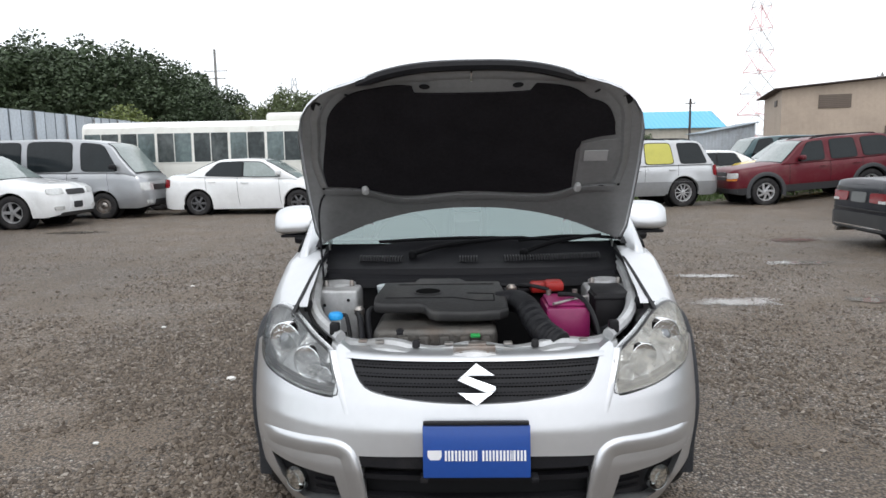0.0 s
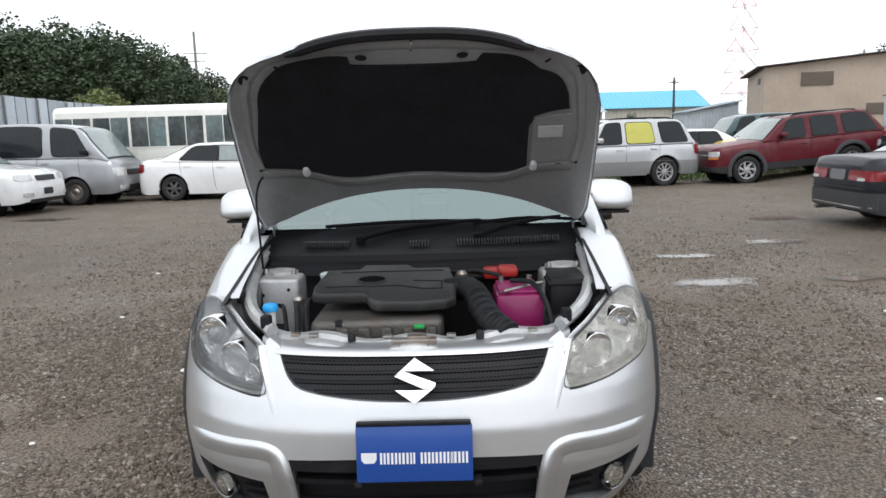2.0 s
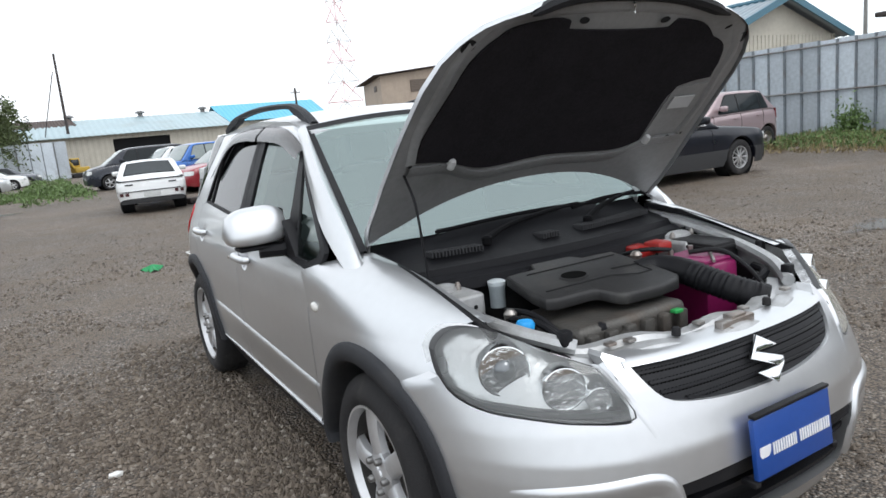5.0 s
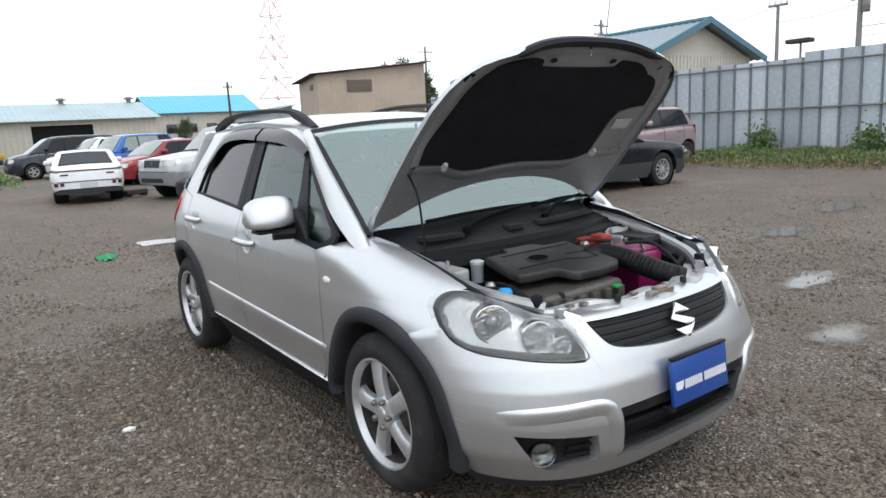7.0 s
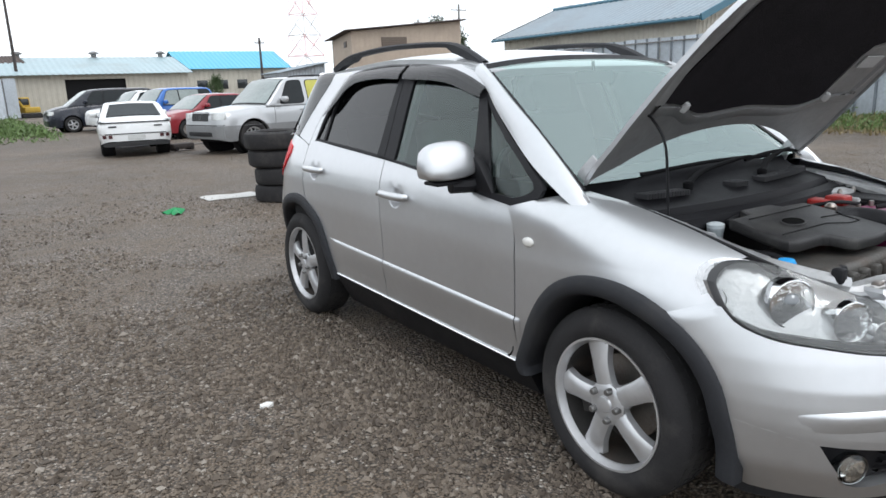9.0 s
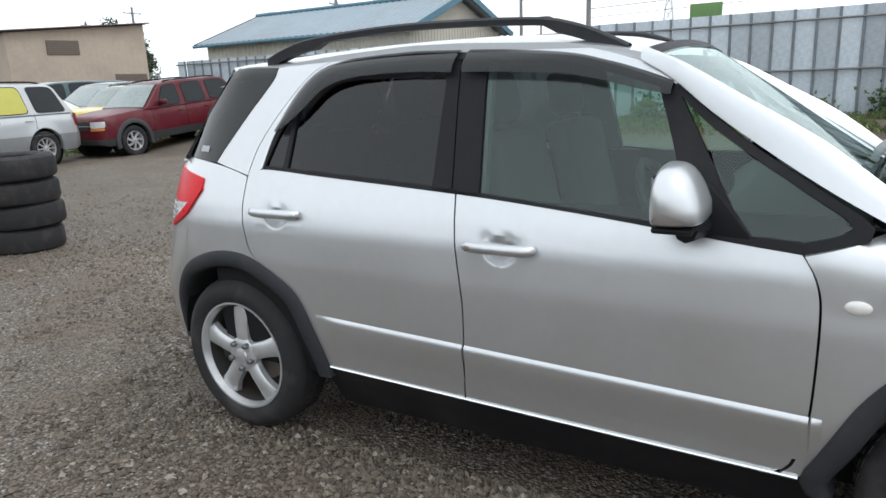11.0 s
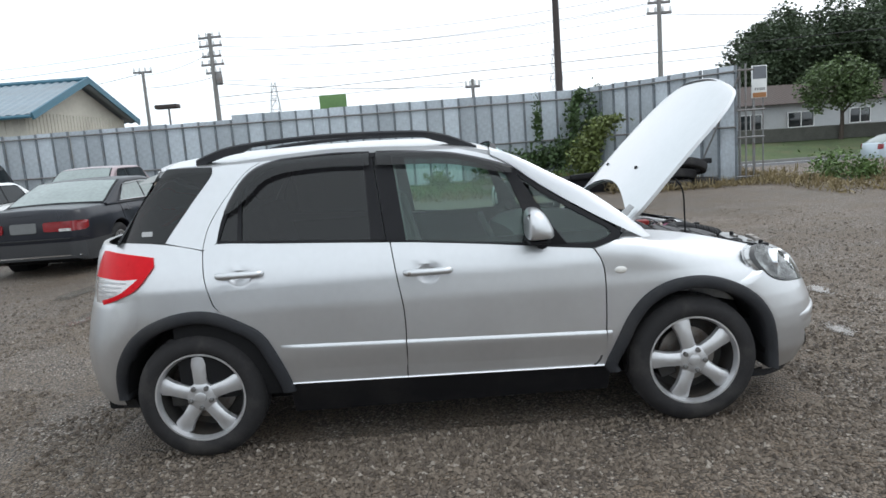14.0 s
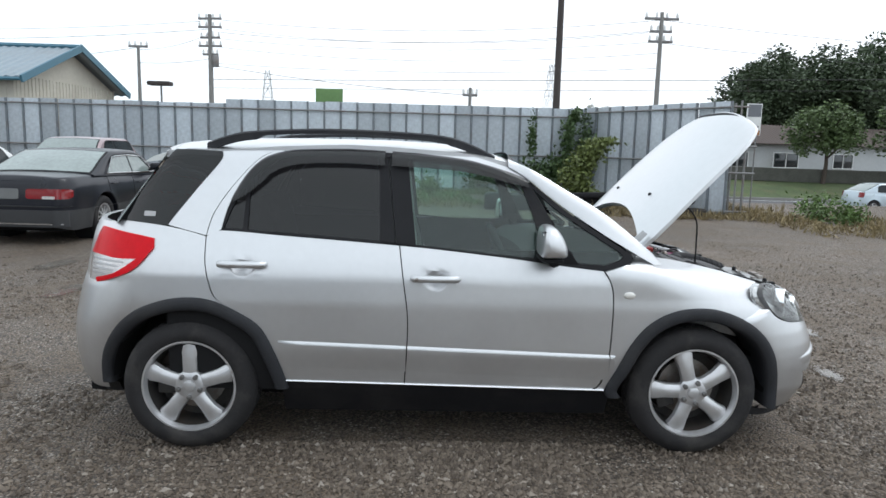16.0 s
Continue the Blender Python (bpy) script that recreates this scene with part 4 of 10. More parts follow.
for i, s in ((0, -1), (1, 1)):
    bm = bmesh.new()
    sheet(bm, [[(s * x, nose(x, z) + 0.045, z) for x in np.linspace(0.40, 0.75, 13)] for z in np.linspace(0.23, 0.42, 7)])
    pocket = part("fog_pocket", bm, BLACK_PLASTIC, bumper, "black fog lamp pocket")
    fx, fz = s * 0.622, 0.322
    fy = nose(0.622, fz) + 0.018
    mt = Matrix.Translation((fx, fy, fz)) @ Euler((0, 0, radians(s * 28))).to_matrix().to_4x4()
    bm = bmesh.new()
    lathe(bm, [(0.012, 0.026), (0.032, 0.016), (0.041, 0.002), (0.045, 0.000), (0.047, 0.006), (0.046, 0.03)], 24, "Y", mt)
    fog = part("fog_lamp", bm, FOG_REFL, bumper, "round clear fog lamp")
    bm = bmesh.new()
    lathe(bm, [(0.001, -0.012), (0.020, -0.010), (0.038, -0.004), (0.046, 0.004)], 24, "Y", mt)
    part("lens", bm, GLASS_CLEAR, fog)
    for z in (0.305, 0.335, 0.365):
        bm = bmesh.new()
        sheet(bm, [[(s * x, nose(x, z + dz) + o, z + dz) for x in np.linspace(0.46, 0.545, 6)] for dz, o in ((-0.006, 0.045), (-0.005, 0.028), (0.005, 0.028), (0.006, 0.045))])
        part("pocket_slat", bm, BLACK_PLASTIC, pocket)
    # headlamp
    f = 1 if i == 0 else -1
    HB = [(-0.791, 0.810), (-0.799, 0.748), (-0.788, 0.706), (-0.749, 0.677), (-0.681, 0.663), (-0.581, 0.646), (-0.459, 0.640)]
    HT = [(-0.776, 0.838), (-0.743, 0.863), (-0.694, 0.864), (-0.639, 0.842), (-0.564, 0.796), (-0.501, 0.764), (-0.463, 0.738)]
    HLF, HR = [(-0.791, 0.810), (-0.776, 0.838)], [(-0.459, 0.640), (-0.462, 0.69), (-0.463, 0.738)]
    shell = nose_patch(HB, HT, HLF, HR, 20, 12, -0.060, None, 0)
    lamp = part("headlamp", shell if i == 0 else mirrored(shell), HOUSING, car, "clear headlamp with projector lens")
    rimb = bmesh.new()
    edge = [Vector((*p, 0)) for p in HB] + [Vector((*p, 0)) for p in HR[1:]] + [Vector((*p, 0)) for p in HT[::-1][1:]]
    loop = smooth_line(edge + [edge[0]], 60)
    ctr = sum(loop, Vector()) / len(loop)
    sheet(rimb, [[(f * q.x, nose(q.x, q.y) - o, q.y) for q, o in ((p.lerp(ctr, k), o) for k, o in ((-0.004, -0.02), (-0.004, 0.002), (0.010, 0.004), (0.014, -0.003)))] for p in loop])
    part("lamp_rim", rimb, LAMP_RIM, lamp, "thin dark rim")
    bowl = bmesh.new()
    sheet(bowl, [[(f * q.x, nose(q.x, q.y) - o, q.y) for q, o in ((p.lerp(ctr, k), o) for k, o in ((0.012, -0.002), (0.03, -0.03), (0.06, -0.062)))] for p in loop])
    part("lamp_bowl", bowl, HOUSING, lamp, "bright reflector bowl")
    bm = nose_patch(HB, HT, HLF, HR, 20, 12, 0.003, None, 0)
    part("lens", bm if i == 0 else mirrored(bm), HAZE_LIGHT if i == 0 else HAZE_STRONG, lamp, "clear plastic lens" if i == 0 else "yellowed hazy plastic lens")
    for px, pz, rr, nm, mat in ((0.672, 0.762, 0.064, "projector", CLEAR_REFL), (0.570, 0.716, 0.054, "main_beam", CLEAR_REFL), (0.504, 0.684, 0.032, "indicator", CLEAR_REFL)):
        mt = Matrix.Translation((s * px, nose(px, pz) + 0.040, pz)) @ Euler((0, 0, radians(s * 25))).to_matrix().to_4x4()
        bm = bmesh.new()
        lathe(bm, [(rr * 0.22, 0.030), (rr * 0.55, 0.020), (rr * 0.85, 0.002), (rr, -0.012)], 14, "Y", mt, caps=True)
        o = part(nm, bm, mat, lamp, "bright reflector cup", smooth=nm != "main_beam")
        bm = bmesh.new()
        lathe(bm, [(rr * 0.99, -0.010), (rr * 1.02, -0.017), (rr * 1.07, -0.016), (rr * 1.10, -0.004), (rr * 1.10, 0.03)], 32, "Y", mt, caps=False)
        part("cup_rim", bm, CHROME, o)
        if nm == "projector":
            bm = bmesh.new()
            lathe(bm, [(0.001, -0.030), (rr * 0.22, -0.028), (rr * 0.42, -0.019), (rr * 0.52, -0.006), (rr * 0.54, 0.01)], 24, "Y", mt)
            part("projector_lens", bm, surface("projector_glass", (0.16, 0.17, 0.18), 0.05, 0.4, 0.05, 9, coat=1.0), o)
            bm = bmesh.new()
            lathe(bm, [(rr * 0.52, -0.004), (rr * 0.55, -0.012), (rr * 0.64, -0.010), (rr * 0.68, 0.012)], 28, "Y", mt, caps=False)
            part("lens_ring", bm, CHROME, o)
        if nm in ("main_beam", "indicator"):
            bm = bmesh.new()
            lathe(bm, [(0.001, -0.012), (rr * 0.12, -0.010), (rr * 0.16, 0.004), (rr * 0.16, 0.03)], 12, "Y", mt)
            part("bulb_cap", bm, STEEL, o)
    # dark plinth along the lamp's foot
    bm = nose_patch([(p[0], p[1] + 0.004) for p in HB[2:]], [(p[0] + 0.004, p[1] + 0.016) for p in HB[2:]], [(HB[2][0], HB[2][1] + 0.004), (HB[2][0] + 0.004, HB[2][1] + 0.016)], [(HB[-1][0], HB[-1][1] + 0.004), (HB[-1][0] + 0.004, HB[-1][1] + 0.016)], 18, 3, -0.022, 0.03, 0)
    part("lamp_plinth", bm if i == 0 else mirrored(bm), LAMP_RIM, lamp, "dark lower bezel")
# blue dealer board on the number plate
bm = bmesh.new()
box(bm, -0.167, 0.169, -0.020, -0.004, 0.418, 0.582, 0.004)
for v in bm.verts:
    v.co.y += (v.co.z - 0.5) * 0.10
board = part("plate_board", bm, BLUE_SIGN, car, "blue board with plain white bars, fixed over the number plate")


def board_bar(bm, x0, x1, z0, z1):
    vs = box(bm, x0, x1, -0.0225, -0.0205, z0, z1)
    for v in vs:
        v.co.y += (v.co.z - 0.5) * 0.10


x = -0.098
for w in (0.016, 0.018, 0.017, 0.018, 0.014, 0.0, 0.017, 0.017, 0.018, 0.017, 0.007, 0.018, 0.017):
    if w == 0:
        x += 0.012
        continue
    w *= 1.17
    for f0, f1 in ((0.0, 0.32), (0.55, 0.85)):
        bm = bmesh.new()
        board_bar(bm, x + w * f0, x + w * f1, 0.473, 0.505)
        part("white_bar", bm, SIGN_WHITE, board, smooth=False)
    x += w + 0.0015
bm = bmesh.new()
prism(bm, [(-0.152, 0.506), (-0.108, 0.506), (-0.108, 0.486), (-0.118, 0.472), (-0.130, 0.467), (-0.142, 0.472), (-0.152, 0.486)], "y", -0.0225, -0.0205)
part("white_crest", bm, SIGN_WHITE, board, smooth=False)
bm = bmesh.new()
box(bm, -0.165, 0.165, -0.016, 0.004, 0.585, 0.594, 0.002)
part("plate_holder", bm, BLACK_PLASTIC, board, "black plate holder")
for xx in (-0.175, 0.172):
    bm = bmesh.new()
    box(bm, xx, xx + 0.022, -0.025, 0.02, 0.400, 0.415, 0.002)
    part("plate_bracket", bm, BLACK_PLASTIC, board)


# ---- bonnet, engine bay, wheels and cabin of the hatchback ----
HOOD_LINE = smooth_line([(0, 1.150, 1.055), (0, 1.007, 1.204), (0, 0.935, 1.283), (0, 0.80, 1.424), (0, 0.66, 1.562), (0, 0.55, 1.672), (0, 0.495, 1.722), (0, 0.470, 1.742)], 40)


def hood_point(s, v, out=0.0):
    """Raised bonnet: s from -1 to 1 across, v from 0 at the hinges to 1 at the front edge; out lifts it off the inner face."""
    w = float(np.interp(v, (0, 0.1, 0.3, 0.5, 0.7, 0.8, 0.88, 0.94, 0.98, 1.0), (0.69, 0.705, 0.70, 0.69, 0.672, 0.645, 0.60, 0.54, 0.47, 0.42)))
    v2 = v + (1 - abs(s) ** 2.0) * 0.195 * (1 - v) ** 3 - 0.030 * abs(s) ** 2.5 * v ** 6
    k = min(max(v2, 0), 1) * 40
    i = min(int(k), 39)
    p = HOOD_LINE[i].lerp(HOOD_LINE[i + 1], k - i)
    d = (HOOD_LINE[i + 1] - HOOD_LINE[i]).normalized()
    up = Vector((0, -d.z, d.y))
    up = up if up.y > 0 else -up
    rim = max(max(0.0, (abs(s) - 0.80) / 0.20), max(0.0, (v - 0.90) / 0.10))
    if out < 0.035:
        out = out + (0.034 - out) * min(1, rim) ** 1.5 if out > -0.01 else out
    return Vector((s * w, p.y, p.z)) + up * (out - 0.020 - 0.065 * abs(s) ** 3)


SS = np.sin(np.linspace(-math.pi / 2, math.pi / 2, 41))
VV = np.linspace(0, 1, 31)
bm = bmesh.new()
sheet(bm, [[hood_point(s, v, 0.042) for s in SS] for v in VV], lambda c: Vector((0, -0.013, -0.012)))
hood = part("bonnet", bm, SILVER, car, "raised silver bonnet")
bm = bmesh.new()
sheet(bm, [[hood_point(s * 0.984, 0.004 + v * 0.982, 0.012) for s in SS] for v in VV], lambda c: Vector((0, 0.004, 0.004)))
inner = part("bonnet_frame", bm, UNDERHOOD, hood, "grey pressed inner frame")
# recessed felt liner with a notch for the label
bm = bmesh.new()


def hood_at(x, z, out):
    """Inner face at a place across and a height."""
    lo, hi = 0.0, 1.0
    for _ in range(26):
        mid = (lo + hi) / 2
        w = float(np.interp(mid, (0, 0.3, 0.7, 0.88, 1.0), (0.69, 0.70, 0.672, 0.60, 0.42)))
        if hood_point(max(-1, min(1, x / w)), mid, out).z < z:
            lo = mid
        else:
            hi = mid
    w = float(np.interp(lo, (0, 0.3, 0.7, 0.88, 1.0), (0.69, 0.70, 0.672, 0.60, 0.42)))
    return hood_point(max(-1, min(1, x / w)), lo, out)


def hood_patch(bottom, top, left, right, nu, nv, out, rim=0.01):
    b = bmesh.new()
    g = coons([(*p, 0) for p in bottom], [(*p, 0) for p in top], [(*p, 0) for p in left], [(*p, 0) for p in right], nu, nv)
    sheet(b, [[hood_at(p.x, p.y, out) for p in row] for row in g], (0, rim, rim) if rim else None)
    return b


part("liner", hood_patch([(-0.604, 1.293), (-0.47, 1.283), (-0.29, 1.246), (-0.08, 1.259), (0.02, 1.262), (0.317, 1.249), (0.432, 1.274)],
                         [(-0.604, 1.36), (-0.585, 1.43), (-0.54, 1.55), (-0.46, 1.632), (-0.30, 1.668), (-0.21, 1.668), (-0.20, 1.645), (0.21, 1.645), (0.226, 1.668), (0.33, 1.660), (0.40, 1.640), (0.44, 1.615)],
                         [(-0.604, 1.293), (-0.604, 1.36)], [(0.432, 1.274), (0.425, 1.42), (0.44, 1.46), (0.44, 1.615)], 44, 24, 0.004, 0.008), LINER, inner, "black felt insulation pad")
part("liner_flap", hood_patch([(0.436, 1.462), (0.50, 1.478), (0.565, 1.486)], [(0.437, 1.615), (0.50, 1.592), (0.55, 1.53)], [(0.436, 1.462), (0.437, 1.615)], [(0.565, 1.486), (0.55, 1.53)], 8, 8, 0.0045, 0.008), LINER, inner)
part("label_plate", hood_patch([(0.444, 1.282), (0.585, 1.300)], [(0.440, 1.455), (0.580, 1.470)], [(0.444, 1.282), (0.440, 1.455)], [(0.585, 1.300), (0.580, 1.470)], 6, 6, 0.007, 0.004), UNDERHOOD, inner)
part("label", hood_patch([(0.460, 1.385), (0.55, 1.385)], [(0.458, 1.425), (0.548, 1.425)], [(0.460, 1.385), (0.458, 1.425)], [(0.55, 1.385), (0.548, 1.425)], 4, 4, -0.001, 0.003), STICKER, inner, "pale grey printed label")
# raised ribs of the pressed frame
bm = bmesh.new()
for pts in ([(-0.615, 1.29), (-0.625, 1.40), (-0.59, 1.54), (-0.54, 1.63), (-0.44, 1.675), (-0.25, 1.70), (0, 1.71), (0.25, 1.70), (0.44, 1.675), (0.54, 1.63), (0.59, 1.54), (0.62, 1.40), (0.61, 1.29)],
            [(-0.62, 1.27), (-0.45, 1.262), (-0.29, 1.222), (-0.08, 1.235), (0.05, 1.238), (0.32, 1.226), (0.46, 1.262), (0.61, 1.27)]):
    line = smooth_line([(*p, 0) for p in pts], 40)
    rows = []
    for k, p in enumerate(line):
        d = (line[min(k + 1, 40)] - line[max(k - 1, 0)]).normalized()
        nr = Vector((-d.y, d.x, 0))
        rows.append([hood_at((p + nr * w).x, (p + nr * w).y, o) for w, o in ((-0.018, 0.012), (-0.010, -0.002), (0.010, -0.002), (0.018, 0.012))])
    sheet(bm, rows)
part("frame_rib", bm, UNDERHOOD, inner)
# holes are flat near-black discs; their inner shade is only colour
for x, z, rx, rz in ((-0.163, 1.668, 0.020, 0.009), (0.172, 1.668, 0.020, 0.009), (-0.57, 1.605, 0.022, 0.016), (0.575, 1.61, 0.022, 0.016), (-0.50, 1.272, 0.014, 0.007), (0.55, 1.276, 0.014, 0.007), (-0.44, 1.64, 0.007, 0.006), (0.45, 1.64, 0.007, 0.006), (-0.62, 1.285, 0.006, 0.006), (0.62, 1.285, 0.006, 0.006)):
    bm = bmesh.new()
    bm.faces.new([bm.verts.new(hood_at(x + rx * math.cos(a), z + rz * math.sin(a), -0.001 if abs(x) < 0.3 or abs(x) > 0.4 else 0.006)) for a in np.linspace(0, math.tau, 15)[:14]])
    part("frame_hole", bm, DARK, inner, "near-black disc painted as a shaded oval hole", smooth=False)
for x in (-0.449, 0.457):
    bm = bmesh.new()
    lathe(bm, [(0.016, 0.01), (0.016, -0.008), (0.011, -0.022), (0.004, -0.026)], 14, "Y", Matrix.Translation(hood_at(x, 1.273, 0.0)) @ Euler((radians(-40), 0, 0)).to_matrix().to_4x4())
    part("rubber_stop", bm, surface("pale_stop", (0.45, 0.45, 0.45), 0.5), inner)
bm = bmesh.new()
q = hood_at(0.005, 1.695, 0.0)
tube(bm, [q, q + Vector((0, -0.02, -0.012)), q + Vector((0.0, -0.024, 0.012)), q + Vector((0, -0.004, 0.030))], 0.004, 8)
part("striker", bm, CHROME, inner)
# front seal and washer jets
bm = bmesh.new()
band = []
way = [(q, 1.0) for q in np.linspace(-0.98, 0.98, 35)]
for k, (q, v) in enumerate(way):
    e = min(1, 0.25 + min(k, len(way) - 1 - k) / 3)
    p = hood_point(q, v, 0.034) - Vector((0, 0, 0.016))
    band.append([p + Vector((0, dy, dz)) * e for dy, dz in ((0.012, -0.020), (-0.014, -0.018), (-0.022, -0.004), (-0.018, 0.012), (-0.002, 0.019), (0.022, 0.018), (0.030, 0.0))])
sheet(bm, band)
part("front_seal", bm, BLACK_PLASTIC, hood, "thick black rubber edge strip")
for x in (-0.31, 0.31):
    bm = bmesh.new()
    p = hood_at(x, 1.283, 0.042)
    bmesh.ops.create_uvsphere(bm, u_segments=10, v_segments=6, radius=0.011, matrix=Matrix.Translation(p))
    part("washer_jet", bm, BLACK_PLASTIC, hood)
# hinges and prop rod
for s in (-1, 1):
    bm = bmesh.new()
    prism(bm, [(1.16, 0.96), (1.19, 0.98), (1.165, 1.06), (1.10, 1.12), (1.075, 1.10), (1.13, 1.04)], "x", s * 0.660, s * 0.668, 0.002)
    part("hinge", bm, BAY_SILVER, hood)
bm = bmesh.new()
tube(bm, smooth_line([(-0.625, 0.80, 0.90), (-0.632, 0.805, 1.05), (-0.638, 0.815, 1.17), (-0.635, 0.86, 1.235), (-0.625, 0.90, 1.26)], 16), 0.0045, 8)
part("prop_rod", bm, BLACK_PLASTIC, car, "thin black bonnet prop rod")

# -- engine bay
# tub coloured near-black to give the shade below the engine
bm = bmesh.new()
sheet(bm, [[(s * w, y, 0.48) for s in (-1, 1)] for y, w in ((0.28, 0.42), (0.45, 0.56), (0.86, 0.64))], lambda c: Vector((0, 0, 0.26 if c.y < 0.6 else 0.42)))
bay = part("engine_bay", bm, DARK, car, "engine bay tub, near-black as painted shade")
bm = bmesh.new()
sheet(bm, [[(x, 0.165 + 0.16 * abs(x / 0.5) ** 2.2 + dy, z + 0.010 * math.cos(x * 22)) for x in np.linspace(-0.50, 0.50, 33)] for dy, z in ((-0.045, 0.752), (-0.035, 0.768), (0.0, 0.772), (0.02, 0.765), (0.035, 0.778), (0.075, 0.776), (0.085, 0.74), (0.085, 0.66))])
support = part("radiator_support", bm, BAY_SILVER, bay, "silver-painted front crossmember")
for x in (-0.196, 0.205):
    bm = bmesh.new()
    lathe(bm, [(0.013, 0), (0.013, 0.018), (0.009, 0.024)], 12, "Z", pose(x, 0.20, 0.775))
    part("rubber_bump", bm, BLACK_PLASTIC, support)
bm = bmesh.new()
box(bm, -0.07, 0.07, 0.145, 0.175, 0.768, 0.792, 0.004)
box(bm, -0.05, 0.05, 0.13, 0.16, 0.755, 0.775, 0.004)
box(bm, -0.02, 0.04, 0.150, 0.185, 0.785, 0.800, 0.003)
part("bonnet_latch", bm, STEEL, support)
for x in (-0.40, -0.34, -0.10, 0.10, 0.36):
    bm = bmesh.new()
    box(bm, x, x + 0.03, 0.20 + 0.3 * x * x, 0.225 + 0.3 * x * x, 0.778, 0.788, 0.003)
    part("support_tab", bm, STEEL, support)
for s in (-1, 1):
    bm = bmesh.new()
    tube(bm, smooth_line([(s * 0.47, 0.30, 0.785), (s * 0.55, 0.40, 0.815), (s * 0.61, 0.55, 0.845), (s * 0.645, 0.75, 0.885), (s * 0.665, 1.0, 0.925)], 16), 0.022, 8)
    part("inner_wing_edge", bm, BAY_SILVER, bay)
    bm = bmesh.new()
    g = [[(s * (0.665 - 0.012 * k), y, z - 0.02 - 0.10 * k) for y, z in ((0.40, 0.845), (0.5, 0.87), (0.73, 0.925), (0.9, 0.958), (1.08, 0.978))] for k in range(4)]
    sheet(bm, g)
    part("inner_wing", bm, BAY_SILVER, bay)
    bm = bmesh.new()
    sheet(bm, [[(s * x, y, z) for y, z in ((0.40, 0.853), (0.5, 0.876), (0.73, 0.931), (0.9, 0.966), (1.08, 0.986))] for x in (0.655, 0.668)], (0, 0, -0.02))
    part("wing_seal", bm, BLACK_PLASTIC, bay, "black rubber seal")
    bm = bmesh.new()
    box(bm, s * 0.47, s * 0.655, 0.72, 1.02, 0.60, 0.872, 0.014, 3)
    tower = part("strut_tower", bm, BAY_SILVER, bay, "silver-painted suspension tower")
    bm = bmesh.new()
    lathe(bm, [(0.075, -0.004), (0.072, 0.010), (0.045, 0.018), (0.02, 0.020)], 24, "Z", pose(s * 0.565, 0.87, 0.873))
    part("tower_cap", bm, BAY_SILVER, tower)
    for bx, by in ((0.51, 0.82), (0.62, 0.82), (0.565, 0.935)):
        bm = bmesh.new()
        lathe(bm, [(0.011, -0.002), (0.011, 0.012), (0.006, 0.022)], 8, "Z", pose(s * bx, by, 0.874))
        part("stud", bm, STEEL, tower)
    for bx, bz in ((0.51, 0.83), (0.55, 0.77), (0.61, 0.81), (0.60, 0.74)):
        bm = bmesh.new()
        lathe(bm, [(0.007, 0.003), (0.007, -0.002), (0.001, -0.002)], 10, "Y", pose(s * bx, 0.7195, bz))
        part("drain_hole", bm, DARK, tower)
# engine cover with ridge; its hollow and grooves are shade painted on top in black
bm = bmesh.new()
def cover_z(y):
    return 0.846 + (y - 0.45) * 0.17


OUT = [(-0.385, 0.60), (-0.380, 0.53), (-0.345, 0.515), (-0.205, 0.515), (-0.185, 0.505), (-0.165, 0.455), (-0.14, 0.435), (0.0, 0.428), (0.10, 0.440), (0.135, 0.47), (0.135, 0.62), (0.115, 0.76), (-0.02, 0.765), (-0.05, 0.80), (-0.22, 0.805), (-0.24, 0.76), (-0.36, 0.755)]
prism(bm, OUT, "z", 0.806, 0.846, 0.012, 3)
for v in bm.verts:
    v.co.z += (v.co.y - 0.45) * 0.17
cover = part("engine_cover", bm, COVER_PLASTIC, bay, "dusty dark grey plastic engine cover", angle=30)
bm = bmesh.new()
zt = cover_z(0.635)
lean_m = Euler((math.atan(0.17), 0, 0)).to_matrix().to_4x4()
lathe(bm, [(0.046, 0.001), (0.050, 0.005), (0.056, 0.004), (0.060, -0.006)], 24, "Z", pose(-0.175, 0.635, zt) @ lean_m @ Matrix.Diagonal((1, 0.62, 1, 1)), caps=False)
part("filler_rim", bm, COVER_PLASTIC, cover)
# black disc laid on the cover paints the shade of a hollow
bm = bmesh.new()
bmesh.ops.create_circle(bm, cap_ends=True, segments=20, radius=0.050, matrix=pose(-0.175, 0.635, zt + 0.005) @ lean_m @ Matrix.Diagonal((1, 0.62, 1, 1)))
part("painted_hollow", bm, HOLE_BLACK, cover)
# near-black bars on the cover draw the shade of its grooves
for a, b in (((-0.34, 0.575), (-0.07, 0.575)), ((-0.07, 0.575), (0.02, 0.54)), ((0.02, 0.54), (0.085, 0.54)), ((0.085, 0.54), (0.085, 0.61)), ((0.085, 0.61), (-0.02, 0.62)), ((-0.30, 0.72), (0.09, 0.72))):
    bm = bmesh.new()
    tube(bm, [(*a, cover_z(a[1])), (*b, cover_z(b[1]))], 0.003, 6)
    part("painted_groove", bm, DARK, cover)
bm = bmesh.new()
box(bm, -0.37, 0.09, 0.40, 0.70, 0.55, 0.785, 0.025, 3)
block = part("engine_block", bm, CAST_ALU, bay, "dusty cast aluminium engine")
for k in range(6):
    bm = bmesh.new()
    box(bm, -0.35 + 0.075 * k, -0.31 + 0.075 * k, 0.375, 0.41, 0.62, 0.765, 0.008)
    part("casting_rib", bm, CAST_ALU, block)
bm = bmesh.new()
lathe(bm, [(0.05, 0), (0.05, 0.02), (0.03, 0.03)], 18, "Y", pose(-0.20, 0.372, 0.70))
